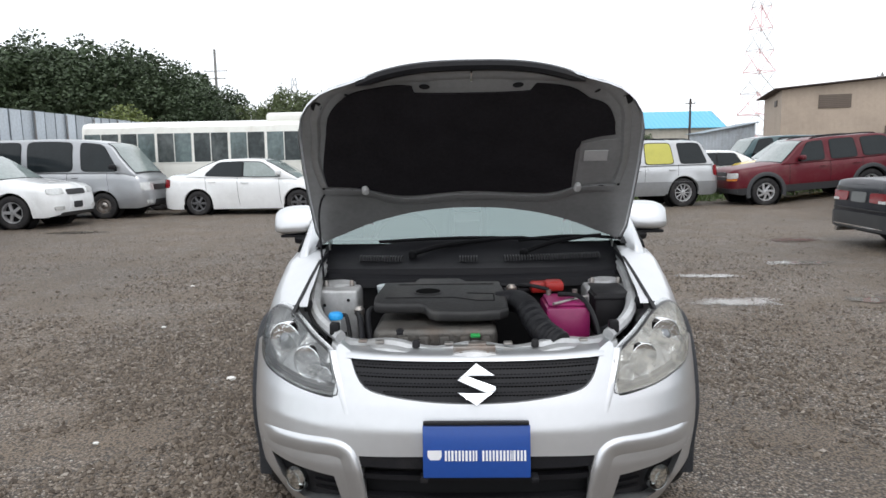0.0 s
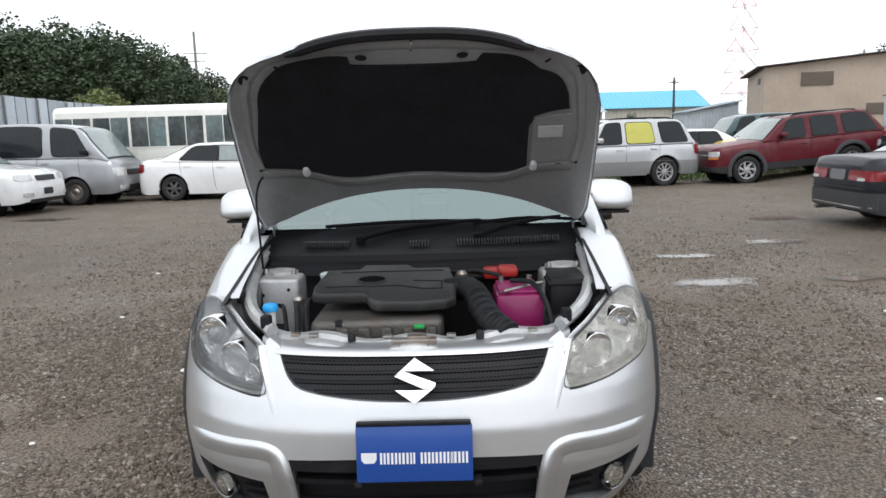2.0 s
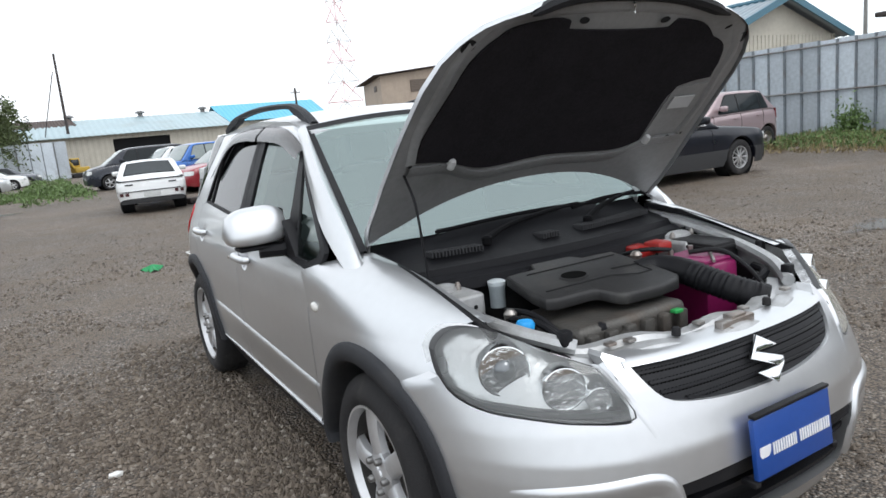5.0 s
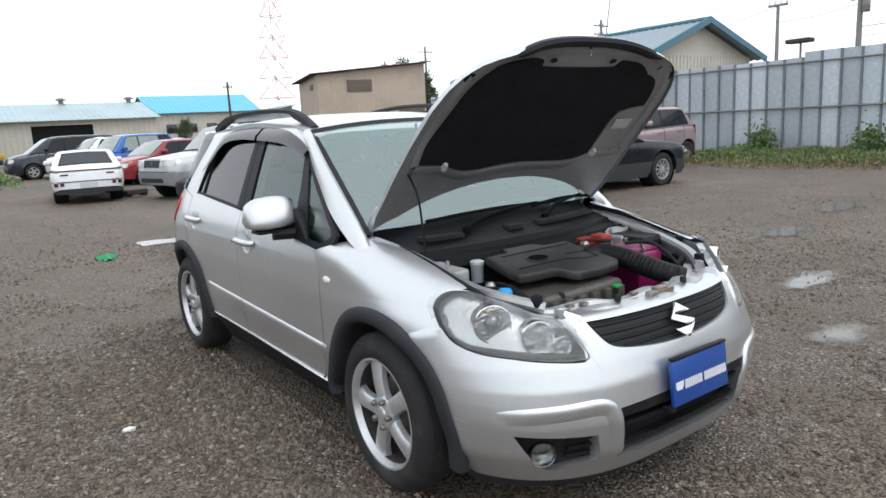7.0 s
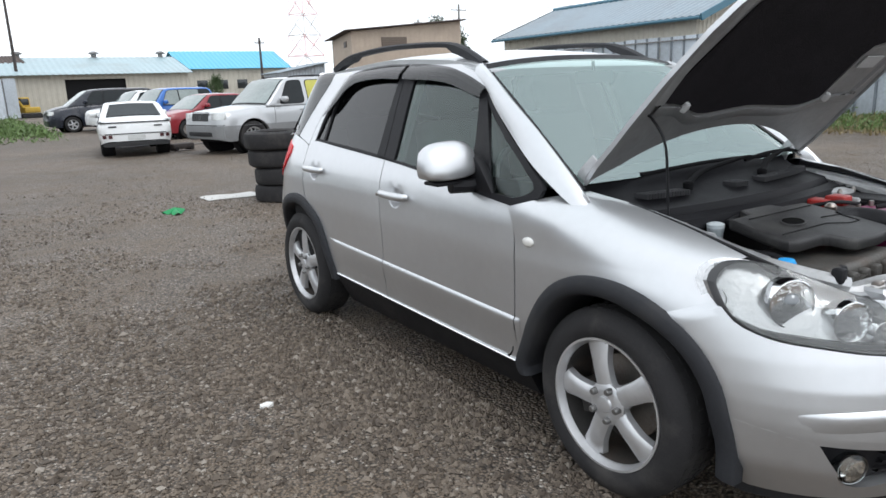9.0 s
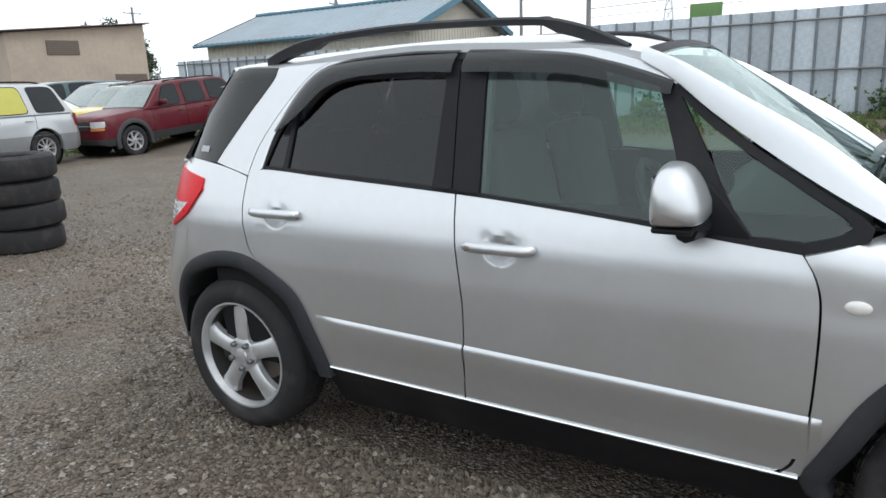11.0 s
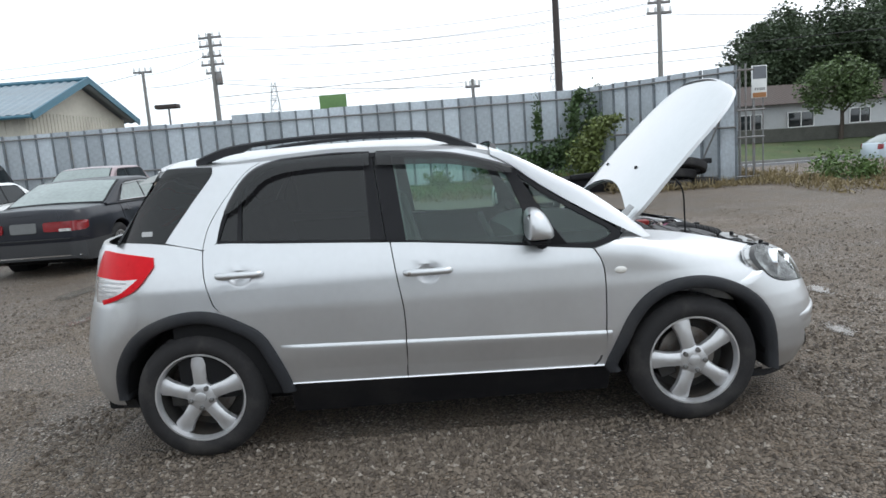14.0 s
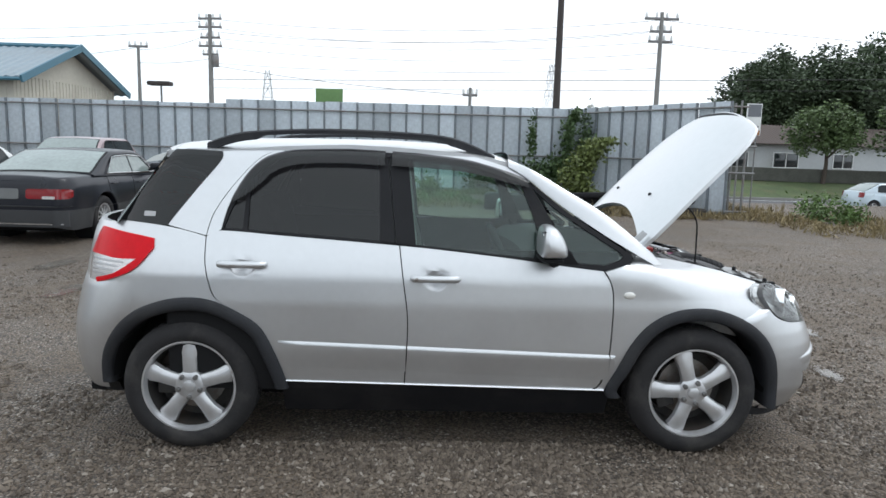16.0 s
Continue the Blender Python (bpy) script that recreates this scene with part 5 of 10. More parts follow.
part("sensor_boss", bm, CAST_ALU, block)
bm = bmesh.new()
lathe(bm, [(0.034, 0), (0.036, 0.012), (0.030, 0.026), (0.012, 0.030)], 10, "Z", pose(-0.27, 0.435, 0.755))
part("oil_cap", bm, BLACK_PLASTIC, bay, "dark oil filler cap")
# ribbed intake hose
bm = bmesh.new()
hp = smooth_line([(0.10, 0.62, 0.835), (0.17, 0.60, 0.845), (0.205, 0.52, 0.84), (0.225, 0.42, 0.815), (0.25, 0.33, 0.79), (0.30, 0.26, 0.765)], 60)
tube(bm, hp, 0.045, 16, radii=[0.045 + (0.0025 * math.sin(k * 2.6) if k > 26 else 0) for k in range(61)])
part("intake_hose", bm, BLACK_PLASTIC, bay, "black ribbed air intake hose")
bm = bmesh.new()
box(bm, 0.275, 0.44, 0.47, 0.69, 0.62, 0.845, 0.012)
battery = part("battery", bm, MAGENTA, bay, "magenta car battery")
bm = bmesh.new()
box(bm, 0.285, 0.43, 0.485, 0.675, 0.845, 0.858, 0.005)
part("battery_lid", bm, surface("battery_lid", (0.22, 0.01, 0.09), 0.4, 0, 0.1, 9), battery)
bm = bmesh.new()
tube(bm, [(0.30, 0.46, 0.862), (0.45, 0.60, 0.862)], 0.006, 6)
for x, y in ((0.305, 0.65), (0.41, 0.65)):
    lathe(bm, [(0.010, 0), (0.010, 0.022)], 10, "Z", pose(x, y, 0.857))
part("battery_clamp", bm, STEEL, battery)
bm = bmesh.new()
tube(bm, smooth_line([(0.34, 0.60, 0.87), (0.41, 0.52, 0.875), (0.445, 0.44, 0.82), (0.46, 0.37, 0.74), (0.47, 0.34, 0.68)], 16), 0.009, 8)
tube(bm, smooth_line([(0.305, 0.65, 0.88), (0.22, 0.70, 0.89), (0.16, 0.80, 0.86)], 10), 0.008, 8)
part("battery_cable", bm, BLACK_PLASTIC, battery)
bm = bmesh.new()
box(bm, 0.245, 0.335, 0.74, 0.84, 0.845, 0.885, 0.012)
box(bm, 0.30, 0.375, 0.70, 0.78, 0.86, 0.90, 0.012)
part("terminal_cover", bm, RED_PL, bay, "red plastic terminal cover")
bm = bmesh.new()
box(bm, 0.48, 0.625, 0.60, 0.82, 0.70, 0.875, 0.015)
box(bm, 0.475, 0.63, 0.595, 0.825, 0.845, 0.862, 0.006)
part("fuse_box", bm, BLACK_PLASTIC, bay, "black fuse box")
bm = bmesh.new()
lathe(bm, [(0.026, -0.075), (0.027, -0.012), (0.029, -0.008), (0.029, 0.0)], 16, "Z", pose(-0.37, 0.80, 0.862))
reservoir = part("fluid_reservoir", bm, surface("cloudy_plastic", (0.34, 0.38, 0.40), 0.4), bay, "cloudy brake fluid reservoir")
bm = bmesh.new()
lathe(bm, [(0.030, 0.0), (0.031, 0.012), (0.020, 0.017)], 16, "Z", pose(-0.37, 0.80, 0.863))
part("reservoir_cap", bm, surface("pale_cap", (0.55, 0.60, 0.62), 0.4), reservoir)
bm = bmesh.new()
lathe(bm, [(0.016, -0.12), (0.018, -0.02)], 12, "Z", pose(-0.515, 0.46, 0.832))
neck = part("washer_neck", bm, WHITE_PL, bay)
bm = bmesh.new()
lathe(bm, [(0.026, -0.018), (0.028, -0.004), (0.022, 0.006), (0.01, 0.008)], 16, "Z", pose(-0.515, 0.46, 0.832))
part("washer_cap", bm, BLUE_CAP, bay, "blue washer filler cap")
bm = bmesh.new()
box(bm, -0.01, 0.025, 0.36, 0.385, 0.762, 0.774, 0.003)
part("dipstick_clip", bm, GREEN_PL, bay, "small green plastic clip")
for pts, r in (([(-0.46, 0.62, 0.80), (-0.43, 0.50, 0.80), (-0.40, 0.36, 0.73)], 0.011), ([(-0.41, 0.70, 0.80), (-0.405, 0.55, 0.81), (-0.38, 0.42, 0.74), (-0.34, 0.33, 0.68)], 0.010), ([(-0.52, 0.62, 0.79), (-0.49, 0.55, 0.80), (-0.46, 0.45, 0.74)], 0.008), ([(0.13, 0.75, 0.86), (0.22, 0.78, 0.85), (0.30, 0.85, 0.83)], 0.011),
               ([(0.46, 0.42, 0.76), (0.52, 0.42, 0.79), (0.57, 0.50, 0.79)], 0.016), ([(-0.30, 0.80, 0.87), (-0.10, 0.83, 0.885), (0.15, 0.80, 0.87)], 0.010), ([(-0.62, 0.50, 0.83), (-0.58, 0.42, 0.80), (-0.52, 0.35, 0.77)], 0.010)):
    bm = bmesh.new()
    tube(bm, smooth_line(pts, 12), r, 8)
    part("hose", bm, BLACK_PLASTIC, bay, "black rubber hose")
for x, y, z in ((-0.45, 0.62, 0.815), (0.16, 0.68, 0.885)):
    bm = bmesh.new()
    lathe(bm, [(0.020, -0.02), (0.022, 0.0), (0.012, 0.012)], 12, "Z", pose(x, y, z))
    part("hose_clip", bm, STEEL, bay)
# front corner catches by the lamps
for s in (-1, 1):
    bm = bmesh.new()
    box(bm, s * 0.475, s * 0.51, 0.30, 0.335, 0.79, 0.835, 0.008)
    part("corner_buffer", bm, BLACK_PLASTIC, bay, "black rubber buffer")
    bm = bmesh.new()
    box(bm, s * 0.615, s * 0.645, 0.50, 0.53, 0.83, 0.875, 0.008)
    part("corner_buffer", bm, BLACK_PLASTIC, bay, "black rubber buffer")
# cowl with slotted vents, wipers
WIPER_BLACK = surface("wiper_black", (0.007, 0.007, 0.008), 0.7, 0, 0.1, 9, spec=0.1)
bm = bmesh.new()
COWL = ((0.84, 0.905), (0.86, 0.935), (0.92, 0.945), (0.97, 0.955), (1.02, 0.975), (1.055, 0.995), (1.075, 1.022), (1.090, 1.034))
sheet(bm, [[(x, y + 0.10 * abs(x / 0.66) ** 2.2, z - 0.010 * abs(x / 0.66) ** 2) for x in np.linspace(-0.67, 0.67, 31)] for y, z in COWL], (0, 0, -0.03))
cowl = part("cowl", bm, COWL_BLACK, car, "black plastic cowl below the windscreen")
COWL_GREY = surface("cowl_grey", (0.035, 0.035, 0.038), 0.6, 0, 0.15, 20)
for x0, x1 in ((-0.50, -0.30), (-0.05, 0.03), (0.15, 0.58)):
    for x in np.arange(x0, x1, 0.0125):
        bm = bmesh.new()
        yy = 0.10 * abs(x / 0.66) ** 2.2
        box(bm, x, x + 0.005, 0.935 + yy, 0.995 + yy, 0.953, 0.972, 0.0)
        part("vent_slat", bm, COWL_GREY, cowl, smooth=False)
bm = bmesh.new()
sheet(bm, [[(x, y + 0.06 * abs(x / 0.6) ** 2, z) for x in np.linspace(-0.62, 0.62, 25)] for y, z in ((0.80, 0.86), (0.81, 0.895), (0.845, 0.91), (0.87, 0.90))])
part("bulkhead_seal", bm, COWL_BLACK, cowl)
for pts, b0, b1 in (([(-0.26, 1.00, 0.982), (-0.12, 1.045, 1.012), (0.10, 1.065, 1.034), (0.25, 1.075, 1.040)], -0.42, 0.42), ([(0.24, 1.01, 0.982), (0.36, 1.06, 1.015), (0.50, 1.09, 1.036), (0.60, 1.105, 1.044)], 0.22, 0.69)):
    bm = bmesh.new()
    tube(bm, smooth_line(pts, 14), 0.011, 8, radii=[0.013 - 0.0004 * k for k in range(15)])
    w = part("wiper", bm, WIPER_BLACK, car, "black wiper arm")
    bm = bmesh.new()
    lathe(bm, [(0.018, -0.02), (0.020, 0.006), (0.012, 0.013)], 14, "Z", pose(*pts[0]))
    part("pivot_cap", bm, WIPER_BLACK, w)
    bm = bmesh.new()
    tube(bm, [(x, 1.072 + 0.045 * abs(x / 0.7) ** 2, 1.026 + 0.016 * math.sin(math.pi * (x - b0) / (b1 - b0))) for x in np.linspace(b0, b1, 14)], 0.008, 6)
    part("wiper_blade", bm, WIPER_BLACK, w)

# -- wheels
def make_wheel(r=0.325, wd=0.205, rim_r=0.224, spokes=5):
    tyre = bmesh.new()
    h = wd / 2
    lathe(tyre, [(rim_r, -h + 0.012), (rim_r + 0.012, -h), (rim_r + 0.05, -h - 0.006), (r - 0.03, -h + 0.006), (r - 0.008, -h + 0.022), (r, -h + 0.045), (r, 0), (r, h - 0.045), (r - 0.008, h - 0.022), (r - 0.03, h - 0.006), (rim_r, h - 0.012)], 64, "X", closed=True)
    tread = bmesh.new()
    for k in range(48):
        a = k * math.tau / 48
        for x0, x1, da in ((-h + 0.036, -h + 0.062, 0.0), (-h + 0.07, -0.008, 0.5), (0.008, h - 0.07, 0.0), (h - 0.062, h - 0.036, 0.5)):
            edge = 0.0035 if x0 < -h + 0.05 or x1 > h - 0.05 else 0.0
            mt = Matrix.Rotation(a + da * math.tau / 48, 4, "X")
            box(tread, x0, x1, -0.013, 0.013, r - 0.004 - edge, r + 0.003 - edge, 0.0, m=mt)
    rim = bmesh.new()
    lathe(rim, [(rim_r + 0.004, -h + 0.010), (rim_r + 0.004, -h + 0.004), (rim_r - 0.004, -h + 0.004), (rim_r - 0.007, -h + 0.012), (rim_r - 0.016, -h + 0.034)], 64, "X", caps=False)
    spoke_meshes = []
    for k in range(spokes):
        sp = bmesh.new()
        a = math.pi / 2 + k * math.tau / spokes
        rows = []
        for t in np.linspace(0, 1, 9):
            rad = 0.030 + (rim_r - 0.036) * t
            wid = float(np.interp(t, (0, 0.25, 0.6, 1), (0.043, 0.033, 0.034, 0.049)))
            x = -h + 0.016 + 0.010 * math.sin(math.pi * t) * -1 + 0.012 * (1 - t) * 0.4 + 0.012 * t
            prof = [(-1.12, 0.034), (-1.0, 0.012), (-0.6, 0.002), (0, 0.0), (0.6, 0.002), (1.0, 0.012), (1.12, 0.034)]
            c, s_ = math.cos(a), math.sin(a)
            rows.append([(x + d, rad * c - wid * w * s_, rad * s_ + wid * w * c) for w, d in prof])
        sheet(sp, rows)
        spoke_meshes.append(sp)
    hub = bmesh.new()
    lathe(hub, [(0.076, -h + 0.045), (0.073, -h + 0.022), (0.060, -h + 0.014), (0.030, -h + 0.012), (0.027, -h + 0.006), (0.020, -h + 0.003), (0.001, -h + 0.003)], 30, "X")
    nuts = []
    for k in range(5):
        nb = bmesh.new()
        a = math.pi / 2 + math.pi + k * math.tau / 5
        lathe(nb, [(0.0125, -h + 0.03), (0.0125, -h + 0.000), (0.009, -h - 0.006), (0.001, -h - 0.007)], 8, "X", pose(0, 0.0550 * math.cos(a), 0.0550 * math.sin(a)))
        nuts.append(nb)
    disc = bmesh.new()
    lathe(disc, [(0.06, 0.02), (0.145, 0.02), (0.145, 0.035), (0.06, 0.035)], 40, "X")
    cal = bmesh.new()
    box(cal, -0.035, 0.06, 0.085, 0.175, -0.06, 0.06, 0.012)
    barrel = bmesh.new()
    lathe(barrel, [(rim_r - 0.018, -h + 0.030), (rim_r - 0.03, 0.05), (0.02, 0.06)], 40, "X", caps=False)
    return tyre, tread, rim, spoke_meshes, hub, nuts, disc, cal, barrel


BARREL = surface("brake_dust_metal", (0.055, 0.052, 0.050), 0.6, 0.4, 0.25, 12, dirt=(0.10, 0.07, 0.05), dirt_scale=7, dirt_amount=0.5)
NUT = surface("dull_wheel_nut", (0.24, 0.235, 0.23), 0.35, 0.8)


def build_wheel():
    wh = thing("wheel", "", "")
    wh.parent = car
    tyre, tread, rim, sps, hub, nuts, disc, cal, barrel = make_wheel()
    t = part("tyre", tyre, RUBBER, wh, "dusty black tyre")
    tagged(part("tread", tread, RUBBER, t, smooth=False), "worn tread blocks", kind="stuff")
    r = part("rim", rim, ALLOY, wh, "silver five-spoke alloy rim")
    for sp in sps:
        part("spoke", sp, ALLOY, r)
    part("hub_cap", hub, ALLOY, r)
    for nb in nuts:
        part("wheel_nut", nb, NUT, r)
    d = part("brake_disc", disc, STEEL, wh)
    part("caliper", cal, BARREL, d)
    part("inner_barrel", barrel, BARREL, r, "dusty dark inside of the rim")
    return wh


first_wheel = build_wheel()
first_wheel.matrix_basis = pose(-0.762, 0.85, 0.324, -16)
copy_thing(first_wheel, pose(-0.762, 3.35, 0.324))
copy_thing(first_wheel, pose(0.762, 0.85, 0.324, 0, 0, 180))
copy_thing(first_wheel, pose(0.762, 3.35, 0.324, 0, 0, 180))

# -- shell inside the skin, near-black as painted shade behind the gaps; floor and cabin
bm = bmesh.new()
box(bm, -0.74, 0.74, 1.33, 2.86, 0.175, 0.45, 0.02)
box(bm, -0.60, 0.60, 0.25, 3.95, 0.20, 0.47, 0.02)
part("floor_pan", bm, DARK, car, "dark underbody")
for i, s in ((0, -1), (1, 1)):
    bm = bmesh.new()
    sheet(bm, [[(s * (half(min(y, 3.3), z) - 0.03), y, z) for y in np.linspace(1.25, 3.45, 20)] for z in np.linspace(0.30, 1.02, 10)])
    part("door_lining", bm, DARK, car, "inner door lining, near-black so that gaps look shaded")
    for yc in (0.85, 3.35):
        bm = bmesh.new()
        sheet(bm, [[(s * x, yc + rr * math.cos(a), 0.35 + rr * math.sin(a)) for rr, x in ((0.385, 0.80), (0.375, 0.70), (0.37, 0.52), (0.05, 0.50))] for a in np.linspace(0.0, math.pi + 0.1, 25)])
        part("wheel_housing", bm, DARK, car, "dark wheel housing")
    bm = bmesh.new()
    sheet(bm, [[(s * (half(min(max(y, 1.0), 3.34), z) - 0.035), y, z) for y, z in ((2.25 + 0.05 * t, 1.03 + 0.45 * t), (2.44 + 0.02 * t, 1.03 + 0.45 * t))] for t in np.linspace(0, 1, 6)], (-s * 0.03, 0, 0))
    part("centre_pillar", bm, TRIM_INT, car, "grey centre pillar trim")
bm = bmesh.new()
rows = []
for y in np.linspace(1.80, 3.65, 16):
    zc = float(np.interp(y, ROOF_Y, ROOF_Z)) - 0.045
    rows.append([(s * 0.54, y, zc - 0.05 * abs(s) ** 3) for s in np.linspace(-1, 1, 9)])
sheet(bm, rows)
part("headlining", bm, TRIM_INT, car, "pale grey headlining")
bm = bmesh.new()
sheet(bm, [[(x, y + 0.08 * abs(x / 0.7) ** 2, z) for x in np.linspace(-0.70, 0.70, 15)] for y, z in ((1.08, 0.975), (1.25, 0.995), (1.42, 1.0), (1.56, 0.985), (1.64, 0.93), (1.66, 0.75), (1.62, 0.50))])
dash = part("dashboard", bm, DASH, car, "dark plastic dashboard")
bm = bmesh.new()
ring = [(-0.36 + 0.18 * math.cos(a), 1.78 + 0.075 * math.sin(a), 0.93 + 0.165 * math.sin(a)) for a in np.linspace(0, math.tau, 25)]
tube(bm, ring, 0.015, 8, caps=False)
tube(bm, [(-0.36, 1.78, 0.93), (-0.36, 1.64, 0.88)], 0.035, 8)
tube(bm, [(-0.53, 1.78, 0.93), (-0.19, 1.78, 0.93)], 0.018, 6)
part("steering_wheel", bm, DASH, car)
for x, y in ((-0.36, 2.20), (0.36, 2.20), (-0.34, 3.02), (0.34, 3.02)):
    bm = bmesh.new()
    box(bm, x - 0.25, x + 0.25, y - 0.42, y + 0.06, 0.52, 0.68, 0.05, 3)
    st = part("seat", bm, SEAT, car, "grey fabric seat")
    bm = bmesh.new()
    box(bm, -0.24, 0.24, -0.06, 0.06, 0, 0.60, 0.05, 3, m=pose(x, y + 0.02, 0.62, -14))
    part("backrest", bm, SEAT, st)
    bm = bmesh.new()
    box(bm, -0.13, 0.13, -0.045, 0.045, 0.0, 0.19, 0.04, 3, m=pose(x, y + 0.185, 1.225, -10))
    part("headrest", bm, SEAT, st)
bm = bmesh.new()
box(bm, -0.12, 0.12, 1.72, 1.745, 1.36, 1.42, 0.01)
tube(bm, [(0, 1.735, 1.42), (0, 1.74, 1.46)], 0.008, 6)
part("rear_view_mirror", bm, DASH, car)
bm = bmesh.new()
box(bm, -0.55, 0.55, 3.25, 3.75, 0.98, 1.0, 0.005)
part("parcel_shelf", bm, DASH, car)


# ---- ground: one sheet out to the horizon ----
def gravel_material():
    m, n, l, p = nodes_of("wet_gravel")
    tc = n.new("ShaderNodeTexCoord")

    def noise_tex(scale, detail=6, rough=0.6):
        t = n.new("ShaderNodeTexNoise")
        t.inputs["Scale"].default_value, t.inputs["Detail"].default_value, t.inputs["Roughness"].default_value = scale, detail, rough
        l.new(tc.outputs["Object"], t.inputs["Vector"])
        return t

    vor = n.new("ShaderNodeTexVoronoi")
    vor.inputs["Scale"].default_value = 78
    vor.inputs["Randomness"].default_value = 1.0
    l.new(tc.outputs["Object"], vor.inputs["Vector"])
    stone = n.new("ShaderNodeValToRGB")
    els = stone.color_ramp.elements
    els[0].position, els[0].color = 0.0, (0.058, 0.045, 0.035, 1)
    els[1].position, els[1].color = 1.0, (0.46, 0.42, 0.37, 1)
    e = els.new(0.5)
    e.color = (0.155, 0.122, 0.094, 1)
    e = els.new(0.84)
    e.color = (0.235, 0.190, 0.150, 1)
    e = els.new(0.94)
    e.color = (0.27, 0.235, 0.20, 1)
    sep = n.new("ShaderNodeSeparateColor")
    l.new(vor.outputs["Color"], sep.inputs["Color"])
    l.new(sep.outputs["Red"], stone.inputs["Fac"])
    big = noise_tex(0.22, 8, 0.6)
    mid = noise_tex(1.3, 8, 0.65)
    earth = n.new("ShaderNodeMix")
    earth.data_type = "RGBA"
    er = n.new("ShaderNodeMapRange")
    er.inputs["From Min"].default_value, er.inputs["From Max"].default_value = 0.44, 0.58
    er.inputs["To Max"].default_value = 0.88
    l.new(mid.outputs["Fac"], er.inputs["Value"])
    l.new(er.outputs["Result"], earth.inputs["Factor"])
    l.new(stone.outputs["Color"], earth.inputs["A"])
    earth.inputs["B"].default_value = (0.150, 0.112, 0.078, 1)
    tone = n.new("ShaderNodeMapRange")
    tone.inputs["From Min"].default_value, tone.inputs["From Max"].default_value = 0.3, 0.7
    tone.inputs["To Min"].default_value, tone.inputs["To Max"].default_value = 0.87, 1.47
    l.new(big.outputs["Fac"], tone.inputs["Value"])
    mul = n.new("ShaderNodeVectorMath")
    mul.operation = "MULTIPLY"
    l.new(earth.outputs["Result"], mul.inputs[0])
    l.new(tone.outputs["Result"], mul.inputs[1])
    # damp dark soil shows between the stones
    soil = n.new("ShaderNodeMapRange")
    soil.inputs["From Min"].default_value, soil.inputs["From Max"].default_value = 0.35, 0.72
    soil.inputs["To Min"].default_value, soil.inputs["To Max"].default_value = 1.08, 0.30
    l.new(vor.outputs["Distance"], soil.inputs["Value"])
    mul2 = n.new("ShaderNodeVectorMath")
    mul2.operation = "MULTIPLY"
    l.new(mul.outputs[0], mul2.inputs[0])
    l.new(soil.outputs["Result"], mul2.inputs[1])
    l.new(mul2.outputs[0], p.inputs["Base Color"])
    p.inputs["Roughness"].default_value = 0.66
    p.inputs["Specular IOR Level"].default_value = 0.5
    b1, b2 = n.new("ShaderNodeBump"), n.new("ShaderNodeBump")
    b1.inputs["Strength"].default_value, b1.inputs["Distance"].default_value = 1.0, 0.014
    b2.inputs["Strength"].default_value, b2.inputs["Distance"].default_value = 0.6, 0.03
    inv = n.new("ShaderNodeMath")
    inv.operation = "SUBTRACT"
    inv.inputs[0].default_value = 1.0
    l.new(vor.outputs["Distance"], inv.inputs[1])
    l.new(inv.outputs[0], b1.inputs["Height"])
    l.new(mid.outputs["Fac"], b2.inputs["Height"])
    l.new(b1.outputs["Normal"], b2.inputs["Normal"])
    l.new(b2.outputs["Normal"], p.inputs["Normal"])
    return m


GRAVEL = gravel_material()


def ground_z(x, y):
    """Low swell of the yard, flat under the car and its near neighbours, with a slight bank at the fence; beyond it the road lies lower."""
    r = math.hypot(x, y - 2)
    z = 0.03 * min(1, max(0, (r - 5) / 10)) * noise.noise((x * 0.18, y * 0.18, 3.1))
    bank = max(0, min(1, (x - 12.0) / 4)) * max(0, min(1, (20 - y) / 6)) * max(0, min(1, (y + 8) / 6)) * max(0, min(1, (40 - x) / 15))
    dip = 1.1 * max(0, min(1, (x - 18) / 5.5)) * max(0, min(1, (46 - x) / 8)) * max(0, min(1, (14 - y) / 6))
    rise = 0.22 * max(0, min(1, (x - 8) / 2)) * max(0, min(1, (16 - x) / 2)) * max(0, min(1, (y - 14) / 2)) * max(0, min(1, (22 - y) / 2))
    return z + 0.18 * bank - dip + rise


bm = bmesh.new()
lines = sorted(set([-2500, -900, -350, -160, -90] + list(range(-60, 61, 2)) + [90, 160, 350, 900, 2500]))
sheet(bm, [[(x, y, ground_z(x, y) if abs(x) < 80 and abs(y) < 80 else 0.0) for x in lines] for y in lines])
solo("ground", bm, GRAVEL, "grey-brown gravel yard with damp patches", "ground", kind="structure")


# ---- fences, buildings, poles ----
ZINC = surface("weathered_zinc_sheet", (0.50, 0.545, 0.59), 0.5, 0.35, 0.20, 1.3, 0.1, 30, dirt=(0.22, 0.20, 0.19), dirt_scale=0.8, dirt_amount=0.5, per_object=0.2)
# ribs get a darker zinc tone than the flat sheet, with brown blotches
RIB_ZINC = surface("dark_rib_zinc", (0.19, 0.215, 0.24), 0.55, 0.2, 0.25, 1.5, 0.1, 30, dirt=(0.13, 0.085, 0.06), dirt_scale=2.0, dirt_amount=0.5)
RAIL = surface("galvanised_pipe", (0.22, 0.22, 0.22), 0.5, 0.5, 0.2, 9, dirt=(0.14, 0.07, 0.04), dirt_scale=4, dirt_amount=0.5)
WALL_CREAM = surface("cream_cladding", (0.52, 0.49, 0.42), 0.6, 0, 0.08, 0.8, dirt=(0.30, 0.27, 0.22), dirt_scale=0.5, dirt_amount=0.35)
